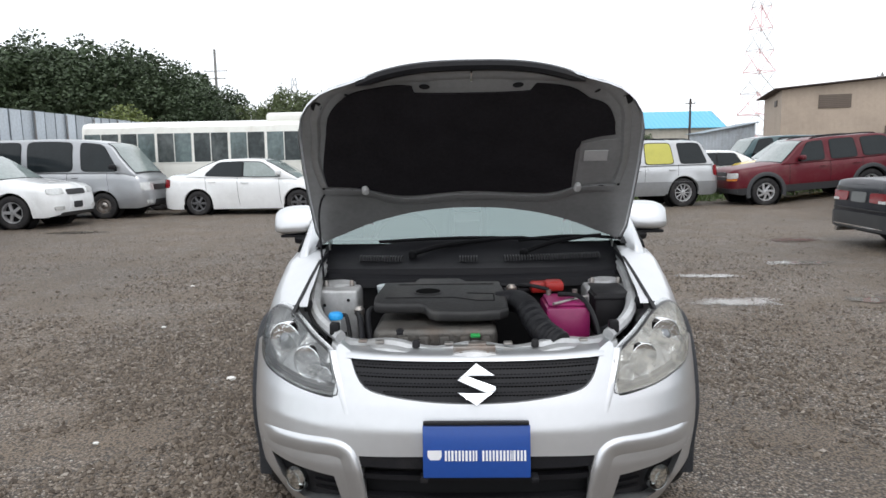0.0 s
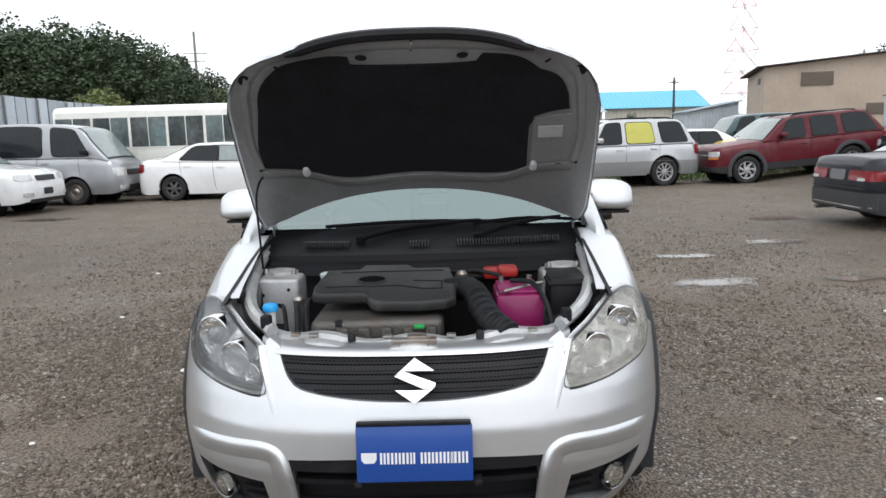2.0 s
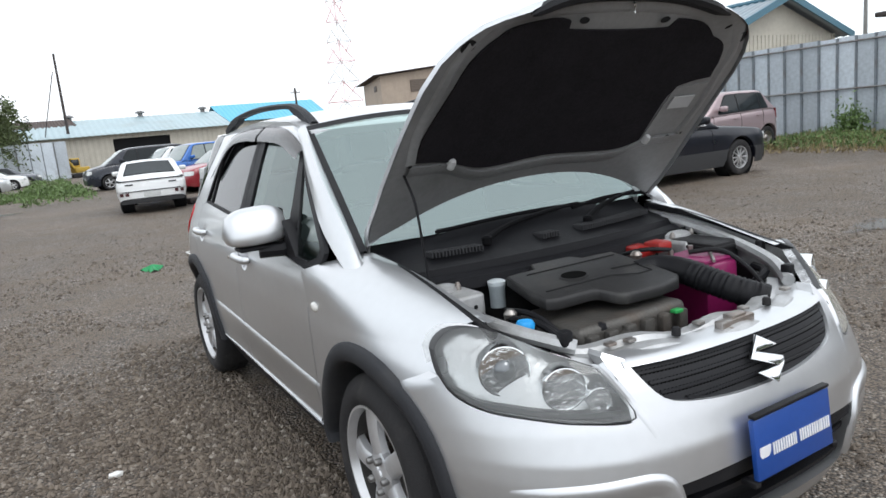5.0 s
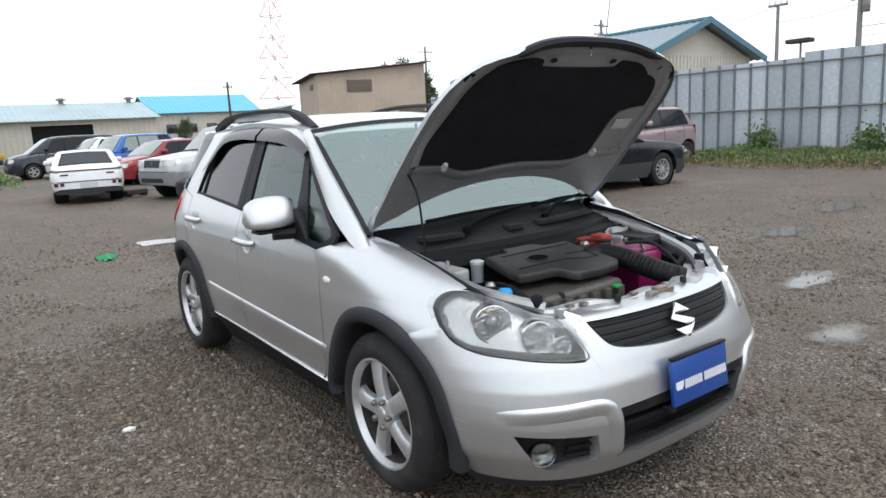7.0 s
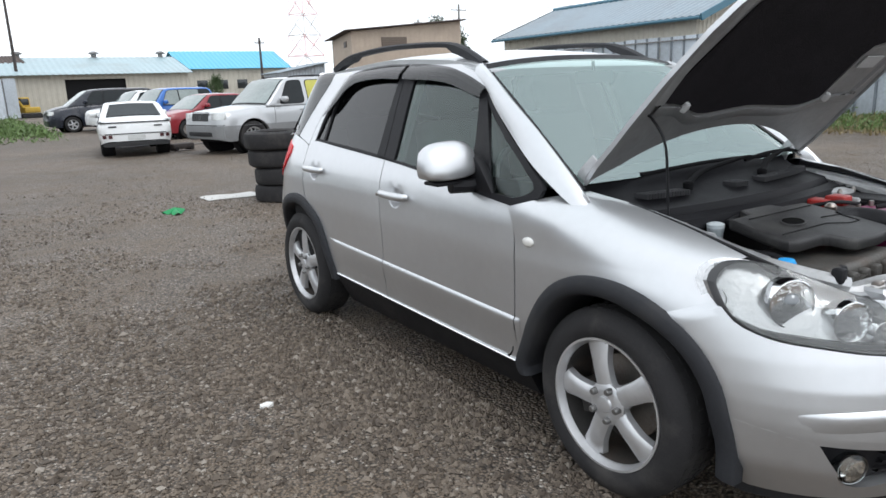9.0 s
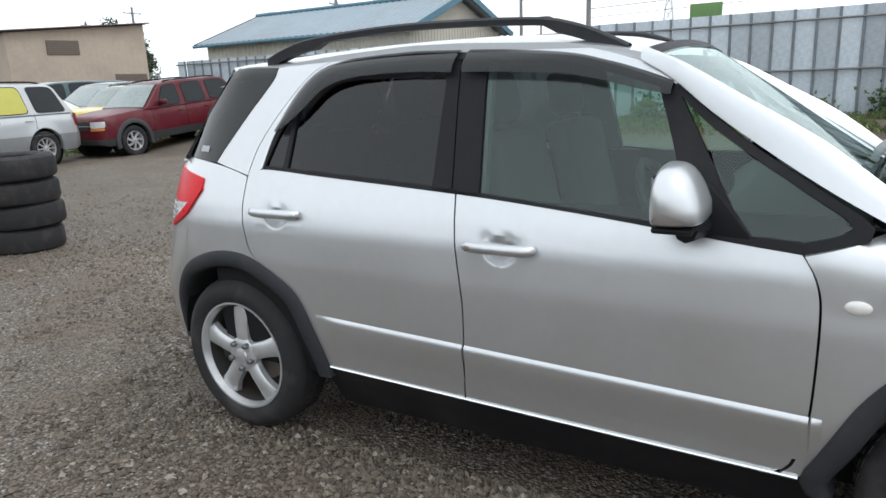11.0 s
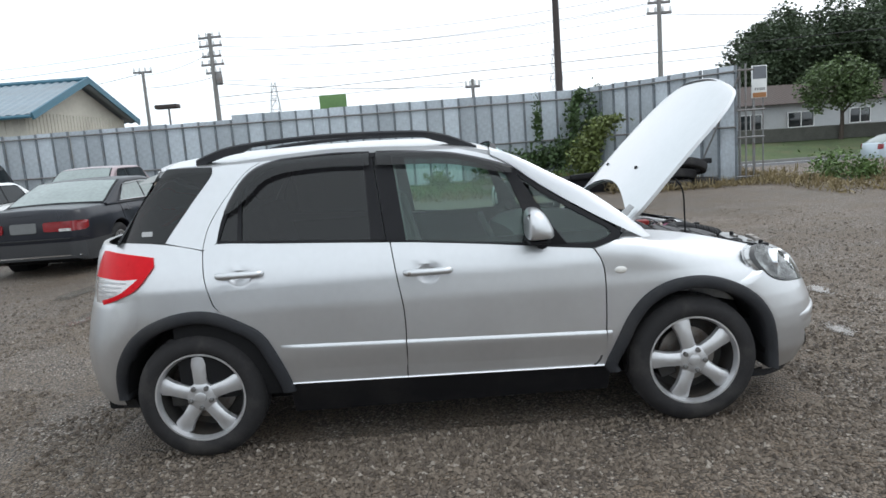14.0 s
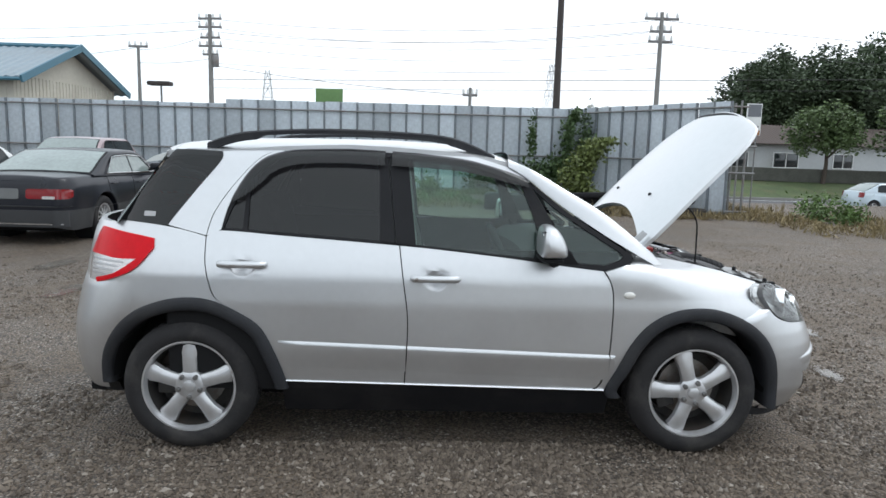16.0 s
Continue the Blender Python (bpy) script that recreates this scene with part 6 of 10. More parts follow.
WALL_BEIGE = surface("beige_cladding", (0.43, 0.35, 0.28), 0.7, 0, 0.08, 0.6, dirt=(0.22, 0.18, 0.14), dirt_scale=0.4, dirt_amount=0.3)
WALL_WHITE = surface("white_render", (0.44, 0.46, 0.47), 0.7, 0, 0.08, 0.5, dirt=(0.35, 0.34, 0.31), dirt_scale=0.4, dirt_amount=0.4)
ROOF_GREY = surface("blue_grey_sheet_roof", (0.25, 0.30, 0.34), 0.45, 0.2, 0.12, 0.6, dirt=(0.18, 0.16, 0.14), dirt_scale=0.4, dirt_amount=0.3)
ROOF_PALE = surface("pale_blue_sheet_roof", (0.36, 0.46, 0.49), 0.45, 0.2, 0.12, 0.4, dirt=(0.24, 0.24, 0.22), dirt_scale=0.3, dirt_amount=0.3)
ROOF_BLUE = surface("bright_blue_sheet_roof", (0.10, 0.42, 0.62), 0.45, 0, 0.08, 0.3, dirt=(0.2, 0.4, 0.5), dirt_scale=0.3, dirt_amount=0.3)
ROOF_BROWN = surface("brown_tile_roof", (0.075, 0.055, 0.048), 0.7, 0, 0.2, 0.8)
TEAL = surface("teal_roof_trim", (0.07, 0.17, 0.23), 0.5, 0, 0.1, 2)
CONCRETE = surface("grey_concrete", (0.24, 0.235, 0.225), 0.85, 0, 0.15, 2, 0.2, 60)
DARK_POLE = surface("dark_brown_pole", (0.055, 0.045, 0.042), 0.7, 0, 0.2, 2)
WIRE = surface("black_cable", (0.03, 0.03, 0.032), 0.6, 0, 0.1, 5)
ASPHALT = surface("asphalt", (0.085, 0.085, 0.088), 0.85, 0, 0.2, 1.2, 0.2, 80)
# mast red lightened to pink: distance haze mixed into the colour
MAST_RED = surface("haze_paled_red_mast_paint", (0.80, 0.52, 0.52), 0.6, 0, 0.1, 1)
MAST_WHITE = surface("white_mast_paint", (0.72, 0.72, 0.72), 0.6, 0, 0.05, 1)
GREEN_BOARD = surface("green_sign_back", (0.13, 0.24, 0.08), 0.6, 0, 0.15, 1)


def fence_panel_mesh(width, height, rib=0.07):
    """Folded steel sheet: a flat field with a narrow raised rib over the joint at one edge."""
    bm = bmesh.new()
    prof = [(0, 0), (0.010, 0.045), (rib - 0.010, 0.045), (rib, 0), (width * 0.55, 0.004), (width, 0)]
    sheet(bm, [[(0.0 - d, t, z) for t, d in prof] for z in (0, height * 0.5, height)], (0.006, 0, 0))
    me = finish("panel", bm, ZINC, False)
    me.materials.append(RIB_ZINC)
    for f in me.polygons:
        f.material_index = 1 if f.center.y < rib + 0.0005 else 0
    return me


def fence(name, label, a, b, height, base, width=0.82, step=None):
    """Panels from a to b in plan on posts and rails; ribs face the left-hand side of the way from a to b."""
    f = thing(name, label, "fence", kind="structure")
    a, b = Vector((*a, 0)), Vector((*b, 0))
    d = (b - a)
    n = max(1, round(d.length / width))
    w = d.length / n
    ang = math.degrees(math.atan2(d.y, d.x)) - 90
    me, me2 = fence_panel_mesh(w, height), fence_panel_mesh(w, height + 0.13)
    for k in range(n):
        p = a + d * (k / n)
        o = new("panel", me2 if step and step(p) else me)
        o.parent = f
        o.matrix_basis = pose(p.x, p.y, base + random.uniform(-0.012, 0.012), 0, random.uniform(-0.5, 0.5), ang + random.uniform(-0.4, 0.4))
        if k % 3 == 0:
            bm = bmesh.new()
            tube(bm, [p + Vector((0, 0, base)), p + Vector((0, 0, base + height - 0.05))], 0.03, 8)
            for v in bm.verts:
                v.co += Vector((d.y, -d.x, 0)).normalized() * 0.06
            part("post", bm, RAIL, f)
    nr = Vector((-d.y, d.x, 0)).normalized() * 0.10
    for z in (0.47, 0.945):
        bm = bmesh.new()
        tube(bm, [a + nr + Vector((0, 0, base + height * z)), b + nr + Vector((0, 0, base + height * z))], 0.028, 6)
        part("rail", bm, RAIL, f)
    return f


fence("fence_east", "weathered grey corrugated steel yard fence", (17.2, -2.8), (17.2, 25.6), 2.52, 0.17, 0.50, lambda p: p.y < 7.7)
fence("fence_wing", "weathered steel fence wing turning towards the road", (12.8, -5.4), (17.2, -2.8), 2.80, 0.05, 0.50)
fence("fence_west", "tall grey corrugated steel fence behind the vans", (-13.9, 2), (-13.9, 31), 3.10, 0.0, 0.60)
fence("fence_far", "distant pale corrugated fence beside the track", (-5.2, 62), (1.0, 62.6), 3.0, 0.1, 0.9)


def ribbed_wall(bm, a, b, z0, z1, pitch=0.3, depth=0.03, z1b=None):
    """Upright ribbed cladding from a to b in plan; top may slope."""
    a, b = Vector((*a, 0)), Vector((*b, 0))
    d = b - a
    n = max(2, int(d.length / pitch))
    nr = Vector((d.y, -d.x, 0)).normalized()
    lo, hi = [], []
    for k in range(n + 1):
        for q, o in ((0, 0), (0.45, 0), (0.5, depth), (0.95, depth)):
            t = min((k + q) / n, 1)
            p = a + d * t + nr * o
            lo.append(p + Vector((0, 0, z0)))
            hi.append(p + Vector((0, 0, z1 + ((z1b if z1b is not None else z1) - z1) * t)))
    sheet(bm, [lo, hi])


def ribbed_roof(bm, e0, e1, r0, r1, pitch=0.35, depth=0.04):
    """Sheet roof between an eave line and a ridge line, ribs running down the slope."""
    e0, e1, r0, r1 = Vector(e0), Vector(e1), Vector(r0), Vector(r1)
    n = max(2, int((e1 - e0).length / pitch))
    up = (e1 - e0).cross(r0 - e0).normalized()
    up = up if up.z > 0 else -up
    lo, hi = [], []
    for k in range(n + 1):
        for q, o in ((0, 0), (0.3, depth), (0.5, depth), (0.8, 0)):
            t = min((k + q) / n, 1)
            lo.append(e0.lerp(e1, t) + up * o)
            hi.append(r0.lerp(r1, t) + up * o)
    sheet(bm, [lo, hi], -up * 0.05)


# gabled workshop behind the fence
shop = thing("workshop", "cream-clad workshop with blue-grey gabled sheet roof and teal trim", "building")
bm = bmesh.new()
ribbed_wall(bm, (21.4, 16.8), (29.4, 16.8), 0, 3.75, 0.25)
ribbed_wall(bm, (21.4, 28.5), (21.4, 16.8), 0, 3.75, 0.25)
bm.faces.new([bm.verts.new(c) for c in ((21.4, 16.81, 3.7), (29.4, 16.81, 3.7), (25.3, 16.81, 5.1))])
bm.faces.new([bm.verts.new(c) for c in ((29.4, 16.8, 0), (29.4, 28.5, 0), (29.4, 28.5, 3.75), (29.4, 16.8, 3.75))])
bm.faces.new([bm.verts.new(c) for c in ((21.4, 28.5, 0), (29.4, 28.5, 0), (29.4, 28.5, 3.75), (25.3, 28.5, 5.1), (21.4, 28.5, 3.75))])
part("wall", bm, WALL_CREAM, shop, "cream ribbed cladding", smooth=False)
bm = bmesh.new()
ribbed_roof(bm, (20.95, 16.3, 3.62), (20.95, 28.9, 3.62), (25.3, 16.3, 5.18), (25.3, 28.9, 5.18))
ribbed_roof(bm, (29.85, 16.3, 3.62), (29.85, 28.9, 3.62), (25.3, 16.3, 5.18), (25.3, 28.9, 5.18))
part("roof", bm, ROOF_GREY, shop, "blue-grey ribbed sheet roof", smooth=False)
bm = bmesh.new()
for p, q in (((20.9, 16.26, 3.58), (25.3, 16.26, 5.20)), ((29.95, 16.26, 3.58), (25.3, 16.26, 5.20))):
    d = (Vector(q) - Vector(p)).normalized()
    box(bm, 0, (Vector(q) - Vector(p)).length, -0.04, 0.04, -0.16, 0.10, m=Matrix.Translation(p) @ Matrix(((d.x, 0, -d.z, 0), (0, 1, 0, 0), (d.z, 0, d.x, 0), (0, 0, 0, 1))))
tube(bm, [(25.3, 16.3, 5.24), (25.3, 28.9, 5.24)], 0.10, 6)
tube(bm, [(20.9, 16.3, 3.55), (20.9, 28.9, 3.55)], 0.07, 6)
part("roof_trim", bm, TEAL, shop, "teal painted bargeboards and gutter")

# beige two-storey shed
SLAT_BROWN = surface("brown_slat", (0.17, 0.135, 0.11), 0.6)
shed = thing("storage_shed", "beige clad shed with flat sloping roof and shuttered windows", "building")
bm = bmesh.new()
A, B = (23.2, 49.4), (32.1, 47.2)
ribbed_wall(bm, A, B, 0, 5.75, 0.4, 0.006, 6.5)
part("wall", bm, WALL_BEIGE, shed, "beige ribbed cladding", smooth=False)
C, D = (B[0] + 2.4, B[1] + 8.5), (A[0] + 2.4, A[1] + 8.5)
bm = bmesh.new()
ribbed_wall(bm, D, A, 0, 5.6, 0.4, 0.006, 5.75)
part("wall", bm, WALL_BEIGE, shed, "beige ribbed cladding", smooth=False)
bm = bmesh.new()
ribbed_wall(bm, B, C, 0, 6.5, 0.4, 0.03, 6.3)
part("wall", bm, WALL_BEIGE, shed, "beige ribbed cladding", smooth=False)
bm = bmesh.new()
ribbed_roof(bm, (A[0] - 0.7, A[1] - 0.35, 5.82), (D[0] - 0.6, D[1] + 0.3, 5.66), (B[0] + 0.3, B[1] - 0.5, 6.62), (C[0] + 0.3, C[1], 6.42), 0.5)
part("roof", bm, ROOF_BROWN, shed, "dark sloping roof edge", smooth=False)
dv = Vector((B[0] - A[0], B[1] - A[1], 0)).normalized()
for t0, t1, z0, z1 in ((2.4, 4.5, 4.35, 5.3), (6.7, 9.0, 2.2, 3.0)):
    bm = bmesh.new()
    box(bm, t0, t1, -0.06, 0.02, z0, z1, 0.01, m=Matrix.Translation((*A, 0)) @ Matrix.Rotation(math.atan2(dv.y, dv.x), 4, "Z"))
    wnd = part("window", bm, surface("brown_shutter", (0.13, 0.10, 0.08), 0.6, 0, 0.15, 2), shed, "brown shuttered window")
    for z in np.linspace(z0 + 0.08, z1 - 0.08, 7):
        bm = bmesh.new()
        box(bm, t0 + 0.05, t1 - 0.05, -0.09, -0.06, z - 0.03, z + 0.03, 0, m=Matrix.Translation((*A, 0)) @ Matrix.Rotation(math.atan2(dv.y, dv.x), 4, "Z"))
        part("louvre", bm, SLAT_BROWN, wnd, smooth=False)
bm = bmesh.new()
box(bm, 0.5, 1.7, -0.06, 0.02, 4.7, 5.15, 0.01, m=Matrix.Translation((*D, 0)) @ Matrix.Rotation(math.atan2(A[1] - D[1], A[0] - D[0]), 4, "Z") @ Matrix.Translation((5.2, 0, 0)))
part("window", bm, surface("brown_shutter_dark", (0.10, 0.08, 0.07), 0.6), shed)

# long low warehouse with an open bay
wh = thing("warehouse", "long cream warehouse with pale blue sheet roof and open dark bay", "building")
bm = bmesh.new()
ribbed_wall(bm, (-14, 74), (5.6, 74), 0, 3.75, 0.5)
ribbed_wall(bm, (10.9, 74), (16.9, 74), 0, 3.75, 0.5)
ribbed_wall(bm, (5.6, 74), (10.9, 74), 3.2, 3.75, 0.5)
ribbed_wall(bm, (16.9, 74), (16.9, 88), 0, 3.75, 0.5)
bm.faces.new([bm.verts.new(c) for c in ((16.9, 74, 3.7), (16.9, 88, 3.7), (16.9, 81, 5.4))])
part("wall", bm, WALL_CREAM, wh, "cream ribbed walls", smooth=False)
bm = bmesh.new()
ribbed_roof(bm, (-14.5, 73.4, 3.65), (17.3, 73.4, 3.65), (-14.5, 81, 5.55), (17.3, 81, 5.55), 0.55, 0.03)
ribbed_roof(bm, (-14.5, 88.6, 3.65), (17.3, 88.6, 3.65), (-14.5, 81, 5.55), (17.3, 81, 5.55), 0.55, 0.03)
part("roof", bm, ROOF_PALE, wh, "pale blue sheet roof", smooth=False)
# closed near-black box fills the bay in place of its inner shade
bm = bmesh.new()
box(bm, 5.5, 11, 74.3, 84, 0.02, 3.3)
part("bay_interior", bm, DARK, wh, "near-black box painting the shade of the open bay", smooth=False)
for x in (-4, 2.5, 9.4, 16.0):
    bm = bmesh.new()
    lathe(bm, [(0.25, 5.5), (0.25, 5.85), (0.5, 5.9), (0.5, 6.0), (0.2, 6.15)], 12, "Z", pose(x, 81, 0))
    part("roof_vent", bm, RAIL, wh, "round roof ventilator")
bw = thing("blue_roof_building", "pale building with bright blue sheet roof", "building")
bm = bmesh.new()
ribbed_wall(bm, (20.3, 88), (33.2, 88), 0, 4.5, 0.6)
ribbed_wall(bm, (33.2, 88), (33.2, 99), 0, 4.5, 0.6)
bm.faces.new([bm.verts.new(c) for c in ((33.2, 88, 4.4), (33.2, 99, 4.4), (33.2, 93.5, 6.6))])
part("wall", bm, WALL_CREAM, bw, smooth=False)
bm = bmesh.new()
ribbed_roof(bm, (19.8, 87.4, 4.45), (33.7, 87.4, 4.45), (19.8, 93.5, 6.85), (33.7, 93.5, 6.85), 0.55, 0.03)
ribbed_roof(bm, (19.8, 99.4, 4.45), (33.7, 99.4, 4.45), (19.8, 93.5, 6.85), (33.7, 93.5, 6.85), 0.55, 0.03)
part("roof", bm, ROOF_BLUE, bw, "bright blue sheet roof", smooth=False)
for x in (21.5, 24, 26.5, 29.5):
    bm = bmesh.new()
    box(bm, x, x + 1.3, 87.93, 88.05, 2.0, 3.1, 0.02)
    part("window", bm, GLASS_DARK, bw)

lean_to = thing("lean_to_shed", "low grey corrugated lean-to before the blue roof", "shed")
bm = bmesh.new()
ribbed_wall(bm, (22.0, 62), (26.6, 62), 0, 3.1, 0.3, 0.03, 3.9)
ribbed_wall(bm, (22.0, 66), (22.0, 62), 0, 3.1, 0.3)
ribbed_wall(bm, (26.6, 62), (26.6, 66), 0, 3.9, 0.3)
part("wall", bm, ZINC, lean_to, "grey corrugated walls", smooth=False)
bm = bmesh.new()
ribbed_roof(bm, (21.7, 61.7, 3.08), (21.7, 66.2, 3.08), (26.9, 61.7, 4.0), (26.9, 66.2, 4.0), 0.4)
part("roof", bm, ROOF_GREY, lean_to, smooth=False)
# small houses: beyond the track and across the road
def house(name, label, m, w, d, h, roof_mat, wall_mat, wins):
    hs = thing(name, label, "house", m)
    bm = bmesh.new()
    box(bm, 0, w, 0, d, 0, h)
    part("wall", bm, wall_mat, hs, smooth=False)
    bm = bmesh.new()
    e = 0.5
    rz = h + d * 0.22
    for y0, y1 in ((-e, d / 2), (d + e, d / 2)):
        ribbed_roof(bm, (-e, y0, h - 0.1), (w + e, y0, h - 0.1), (-e + 0.8, y1, rz), (w + e - 0.8, y1, rz), 0.35, 0.05)
    for x0, x1 in ((-e, -e + 0.8), (w + e, w + e - 0.8)):
        bm.faces.new([bm.verts.new(c) for c in ((x0, -e, h - 0.1), (x0, d + e, h - 0.1), (x1, d / 2, rz))])
    part("roof", bm, roof_mat, hs, smooth=False)
    for x0, x1, z0, z1 in wins:
        bm = bmesh.new()
        box(bm, x0, x1, -0.05, 0.03, z0, z1, 0.015)
        wn_ = part("window", bm, GLASS_DARK, hs)
        bm = bmesh.new()
        for a, b, c, q in ((x0 - 0.06, x1 + 0.06, z0 - 0.06, z0), (x0 - 0.06, x1 + 0.06, z1, z1 + 0.06), (x0 - 0.06, x0, z0, z1), (x1, x1 + 0.06, z0, z1), ((x0 + x1) / 2 - 0.03, (x0 + x1) / 2 + 0.03, z0, z1)):
            box(bm, a, b, -0.09, -0.02, c, q)
        part("frame", bm, WHITE_PL, wn_, smooth=False)
    return hs


house("bungalow", "white rendered bungalow with brown roof across the road", pose(48, -18, -0.15, 0, 0, -75), 27, 7, 2.8, ROOF_BROWN, WALL_WHITE, ((3.5, 5.5, 0.9, 2.0), (8.0, 10.4, 0.9, 2.0), (14, 16, 0.9, 2.0), (20, 22, 0.9, 2.0)))
house("far_house", "distant brown-roofed house behind the track", pose(-3.2, 78, 0), 6, 5, 4.6, ROOF_BROWN, WALL_CREAM, ((1, 2.4, 2.5, 3.6), (3.6, 5, 2.5, 3.6)))
house("far_house", "distant house with pale blue roof behind the track", pose(-1.6, 84, 0), 3.6, 4, 4.6, ROOF_PALE, WALL_WHITE, ((0.5, 1.5, 2.4, 3.4), (2.1, 3.1, 2.4, 3.4)))


# ---- utility poles, wires, masts ----
def utility_pole(label, x, y, h, arms=(), r=0.15, mat=CONCRETE, transformer=False, turn=0):
    p = thing("utility_pole", label, "utility pole", pose(x, y, 0, 0, 0, turn))
    bm = bmesh.new()
    tube(bm, [(0, 0, min(0, ground_z(x, y)) - 0.2), (0, 0, h)], r, 12, radii=[r, r * 0.62])
    part("shaft", bm, mat, p)
    for z, w in arms:
        bm = bmesh.new()
        box(bm, -w, w, -0.05, 0.05, z - 0.05, z + 0.05, 0.01)
        arm = part("crossarm", bm, RAIL, p)
        for k in np.linspace(-w * 0.9, w * 0.9, 4):
            bm = bmesh.new()
            lathe(bm, [(0.05, 0), (0.06, 0.08), (0.03, 0.2)], 8, "Z", pose(k, 0, z + 0.05))
            part("insulator", bm, WHITE_PL, arm)
    if transformer:
        bm = bmesh.new()
        lathe(bm, [(0.14, 0), (0.16, 0.04), (0.16, 0.50), (0.12, 0.56)], 16, "Z", pose(-0.26, 0, h - 2.5))
        part("transformer", bm, RAIL, p, "grey drum transformer")
    return p


utility_pole("grey concrete utility pole with crossarms and transformer", 31, 12.7, 7.7, ((7.5, 0.6), (7.1, 0.6), (6.6, 0.5), (6.2, 0.6), (5.8, 0.4)), 0.15, transformer=True, turn=80)
utility_pole("slim twin-topped grey pole", 30, 15.8, 6.0, ((5.95, 0.45),), 0.11, turn=90)
utility_pole("short grey pole with lamp bracket", 24.5, 0.3, 4.0, ((3.7, 0.3),), 0.10, turn=90)
utility_pole("tall dark brown bare pole", 19.5, -2.3, 10.5, (), 0.14, DARK_POLE)
utility_pole("grey utility pole with crossarm, lamp and transformer", 24.5, -7.4, 7.2, ((6.95, 0.7), (6.45, 0.45), (6.05, 0.5)), 0.13, turn=90)
utility_pole("distant grey utility pole above the trees", -32.8, 91, 16, ((13.2, 1.6), (12.2, 1.3)), 0.25)
utility_pole("leaning dark pole with stay behind the track", 1.9, 75, 11.6, (), 0.16, DARK_POLE)
utility_pole("thin dark pole before the blue roof", 23.3, 70, 6.8, ((6.3, 0.5),), 0.16, DARK_POLE)
utility_pole("far grey pole with crossarms", 52, 75, 11.5, ((10.8, 1.2), (9.6, 0.9)), 0.2)
utility_pole("far thin pole beside the shed", 40, 66, 8.6, ((8.2, 0.5),), 0.12)
utility_pole("far grey pole with crossarms behind the workshop", 46, 40, 9.5, ((9, 0.9), (8.3, 0.9)), 0.18)
bm = bmesh.new()
tube(bm, [(1.55, 74.9, 9.9), (0.2, 74.5, 5.0), (-1.0, 74.2, 0)], 0.05, 6)
solo("pole_stay", bm, DARK_POLE, "dark slanting stay of a pole", "stay")


def cable(a, b, sag=0.4, r=0.009):
    bm = bmesh.new()
    a, b = Vector(a), Vector(b)
    tube(bm, [a.lerp(b, t) - Vector((0, 0, sag * 4 * t * (1 - t))) for t in np.linspace(0, 1, 13)], r, 5)
    solo("overhead_wire", bm, WIRE, "thin black overhead wire between poles", "wire", group="overhead wires")


for z, z2 in ((7.5, 6.9), (6.9, 6.5)):
    cable((31, 12.7, z), (24.5, -7.4, z2), 0.5)
cable((24.5, -7.4, 6.9), (30, -45, 7.5), 0.7)
cable((24.5, -7.4, 6.0), (30, -45, 6.6), 0.7)
cable((31, 12.7, 7.4), (38, 45, 8), 0.6)
cable((31, 12.7, 6.8), (30, 15.8, 5.8), 0.2)
for z, z2, sg_ in ((7.1, 6.45, 0.6), (6.6, 6.05, 0.45), (6.2, 5.6, 0.5), (5.4, 5.0, 0.3)):
    cable((31, 12.7, z), (24.5, -7.4, z2), sg_, 0.008)
cable((24.5, 0.3, 3.7), (31, 12.7, 5.3), 0.15, 0.011)
cable((31, 12.7, 5.6), (30, 15.8, 5.2), 0.1, 0.011)
cable((30, 15.8, 5.9), (40, 36, 5.6), 0.3, 0.011)
cable((31, 12.7, 7.0), (38, 45, 7.4), 0.6, 0.011)
cable((31, 12.7, 4.6), (26.4, -20, 5.1), 0.05, 0.014)
cable((31, 12.7, 4.2), (26.4, -20, 4.6), 0.05, 0.010)


def lattice_mast(label, x, y, h, w0, w1, bands, mats, r=0.12, arms=()):
    mast = thing("lattice_mast", label, "radio mast", pose(x, y, 0, 0, 0, 20))
    for k in range(bands):
        bm = bmesh.new()
        z0, z1 = h * k / bands, h * (k + 1) / bands
        a, b = w0 + (w1 - w0) * k / bands, w0 + (w1 - w0) * (k + 1) / bands
        c0 = [(-a, -a, z0), (a, -a, z0), (a, a, z0), (-a, a, z0)]
        c1 = [(-b, -b, z1), (b, -b, z1), (b, b, z1), (-b, b, z1)]
        for i in range(4):
            j = (i + 1) % 4
            for p, q in ((c0[i], c1[i]), (c0[i], c1[j]), (c0[j], c1[i]), (c0[i], c0[j])):
                tube(bm, [p, q], r, 4, False)
        part("mast_section", bm, mats[k % len(mats)], mast, smooth=False)
    for z, w in arms:
        bm = bmesh.new()
        tube(bm, [(-w, 0, z), (w, 0, z)], r, 4)
        part("crossarm", bm, mats[0], mast)
    return mast


lattice_mast("tall red and white lattice radio mast far away", 72.7, 172, 41, 3.9, 1.2, 8, (MAST_RED, MAST_WHITE), 0.09)
PYLON_GREY = surface("pylon_steel", (0.60, 0.62, 0.63), 0.6, 0.3)
for x, y, h in ((150, 36.0, 17.5), (150, -26, 20.5), (-36.5, 150, 19)):
    lattice_mast("faint grey power pylon in the distance", x, y, h, 2.2, 0.4, 6, (PYLON_GREY,), 0.05, ((h * 0.8, 2.6), (h * 0.92, 2.0)))
bm = bmesh.new()
tube(bm, [(20.7, 18, 4.6), (20.6, 17.6, 6.35)], 0.02, 6)
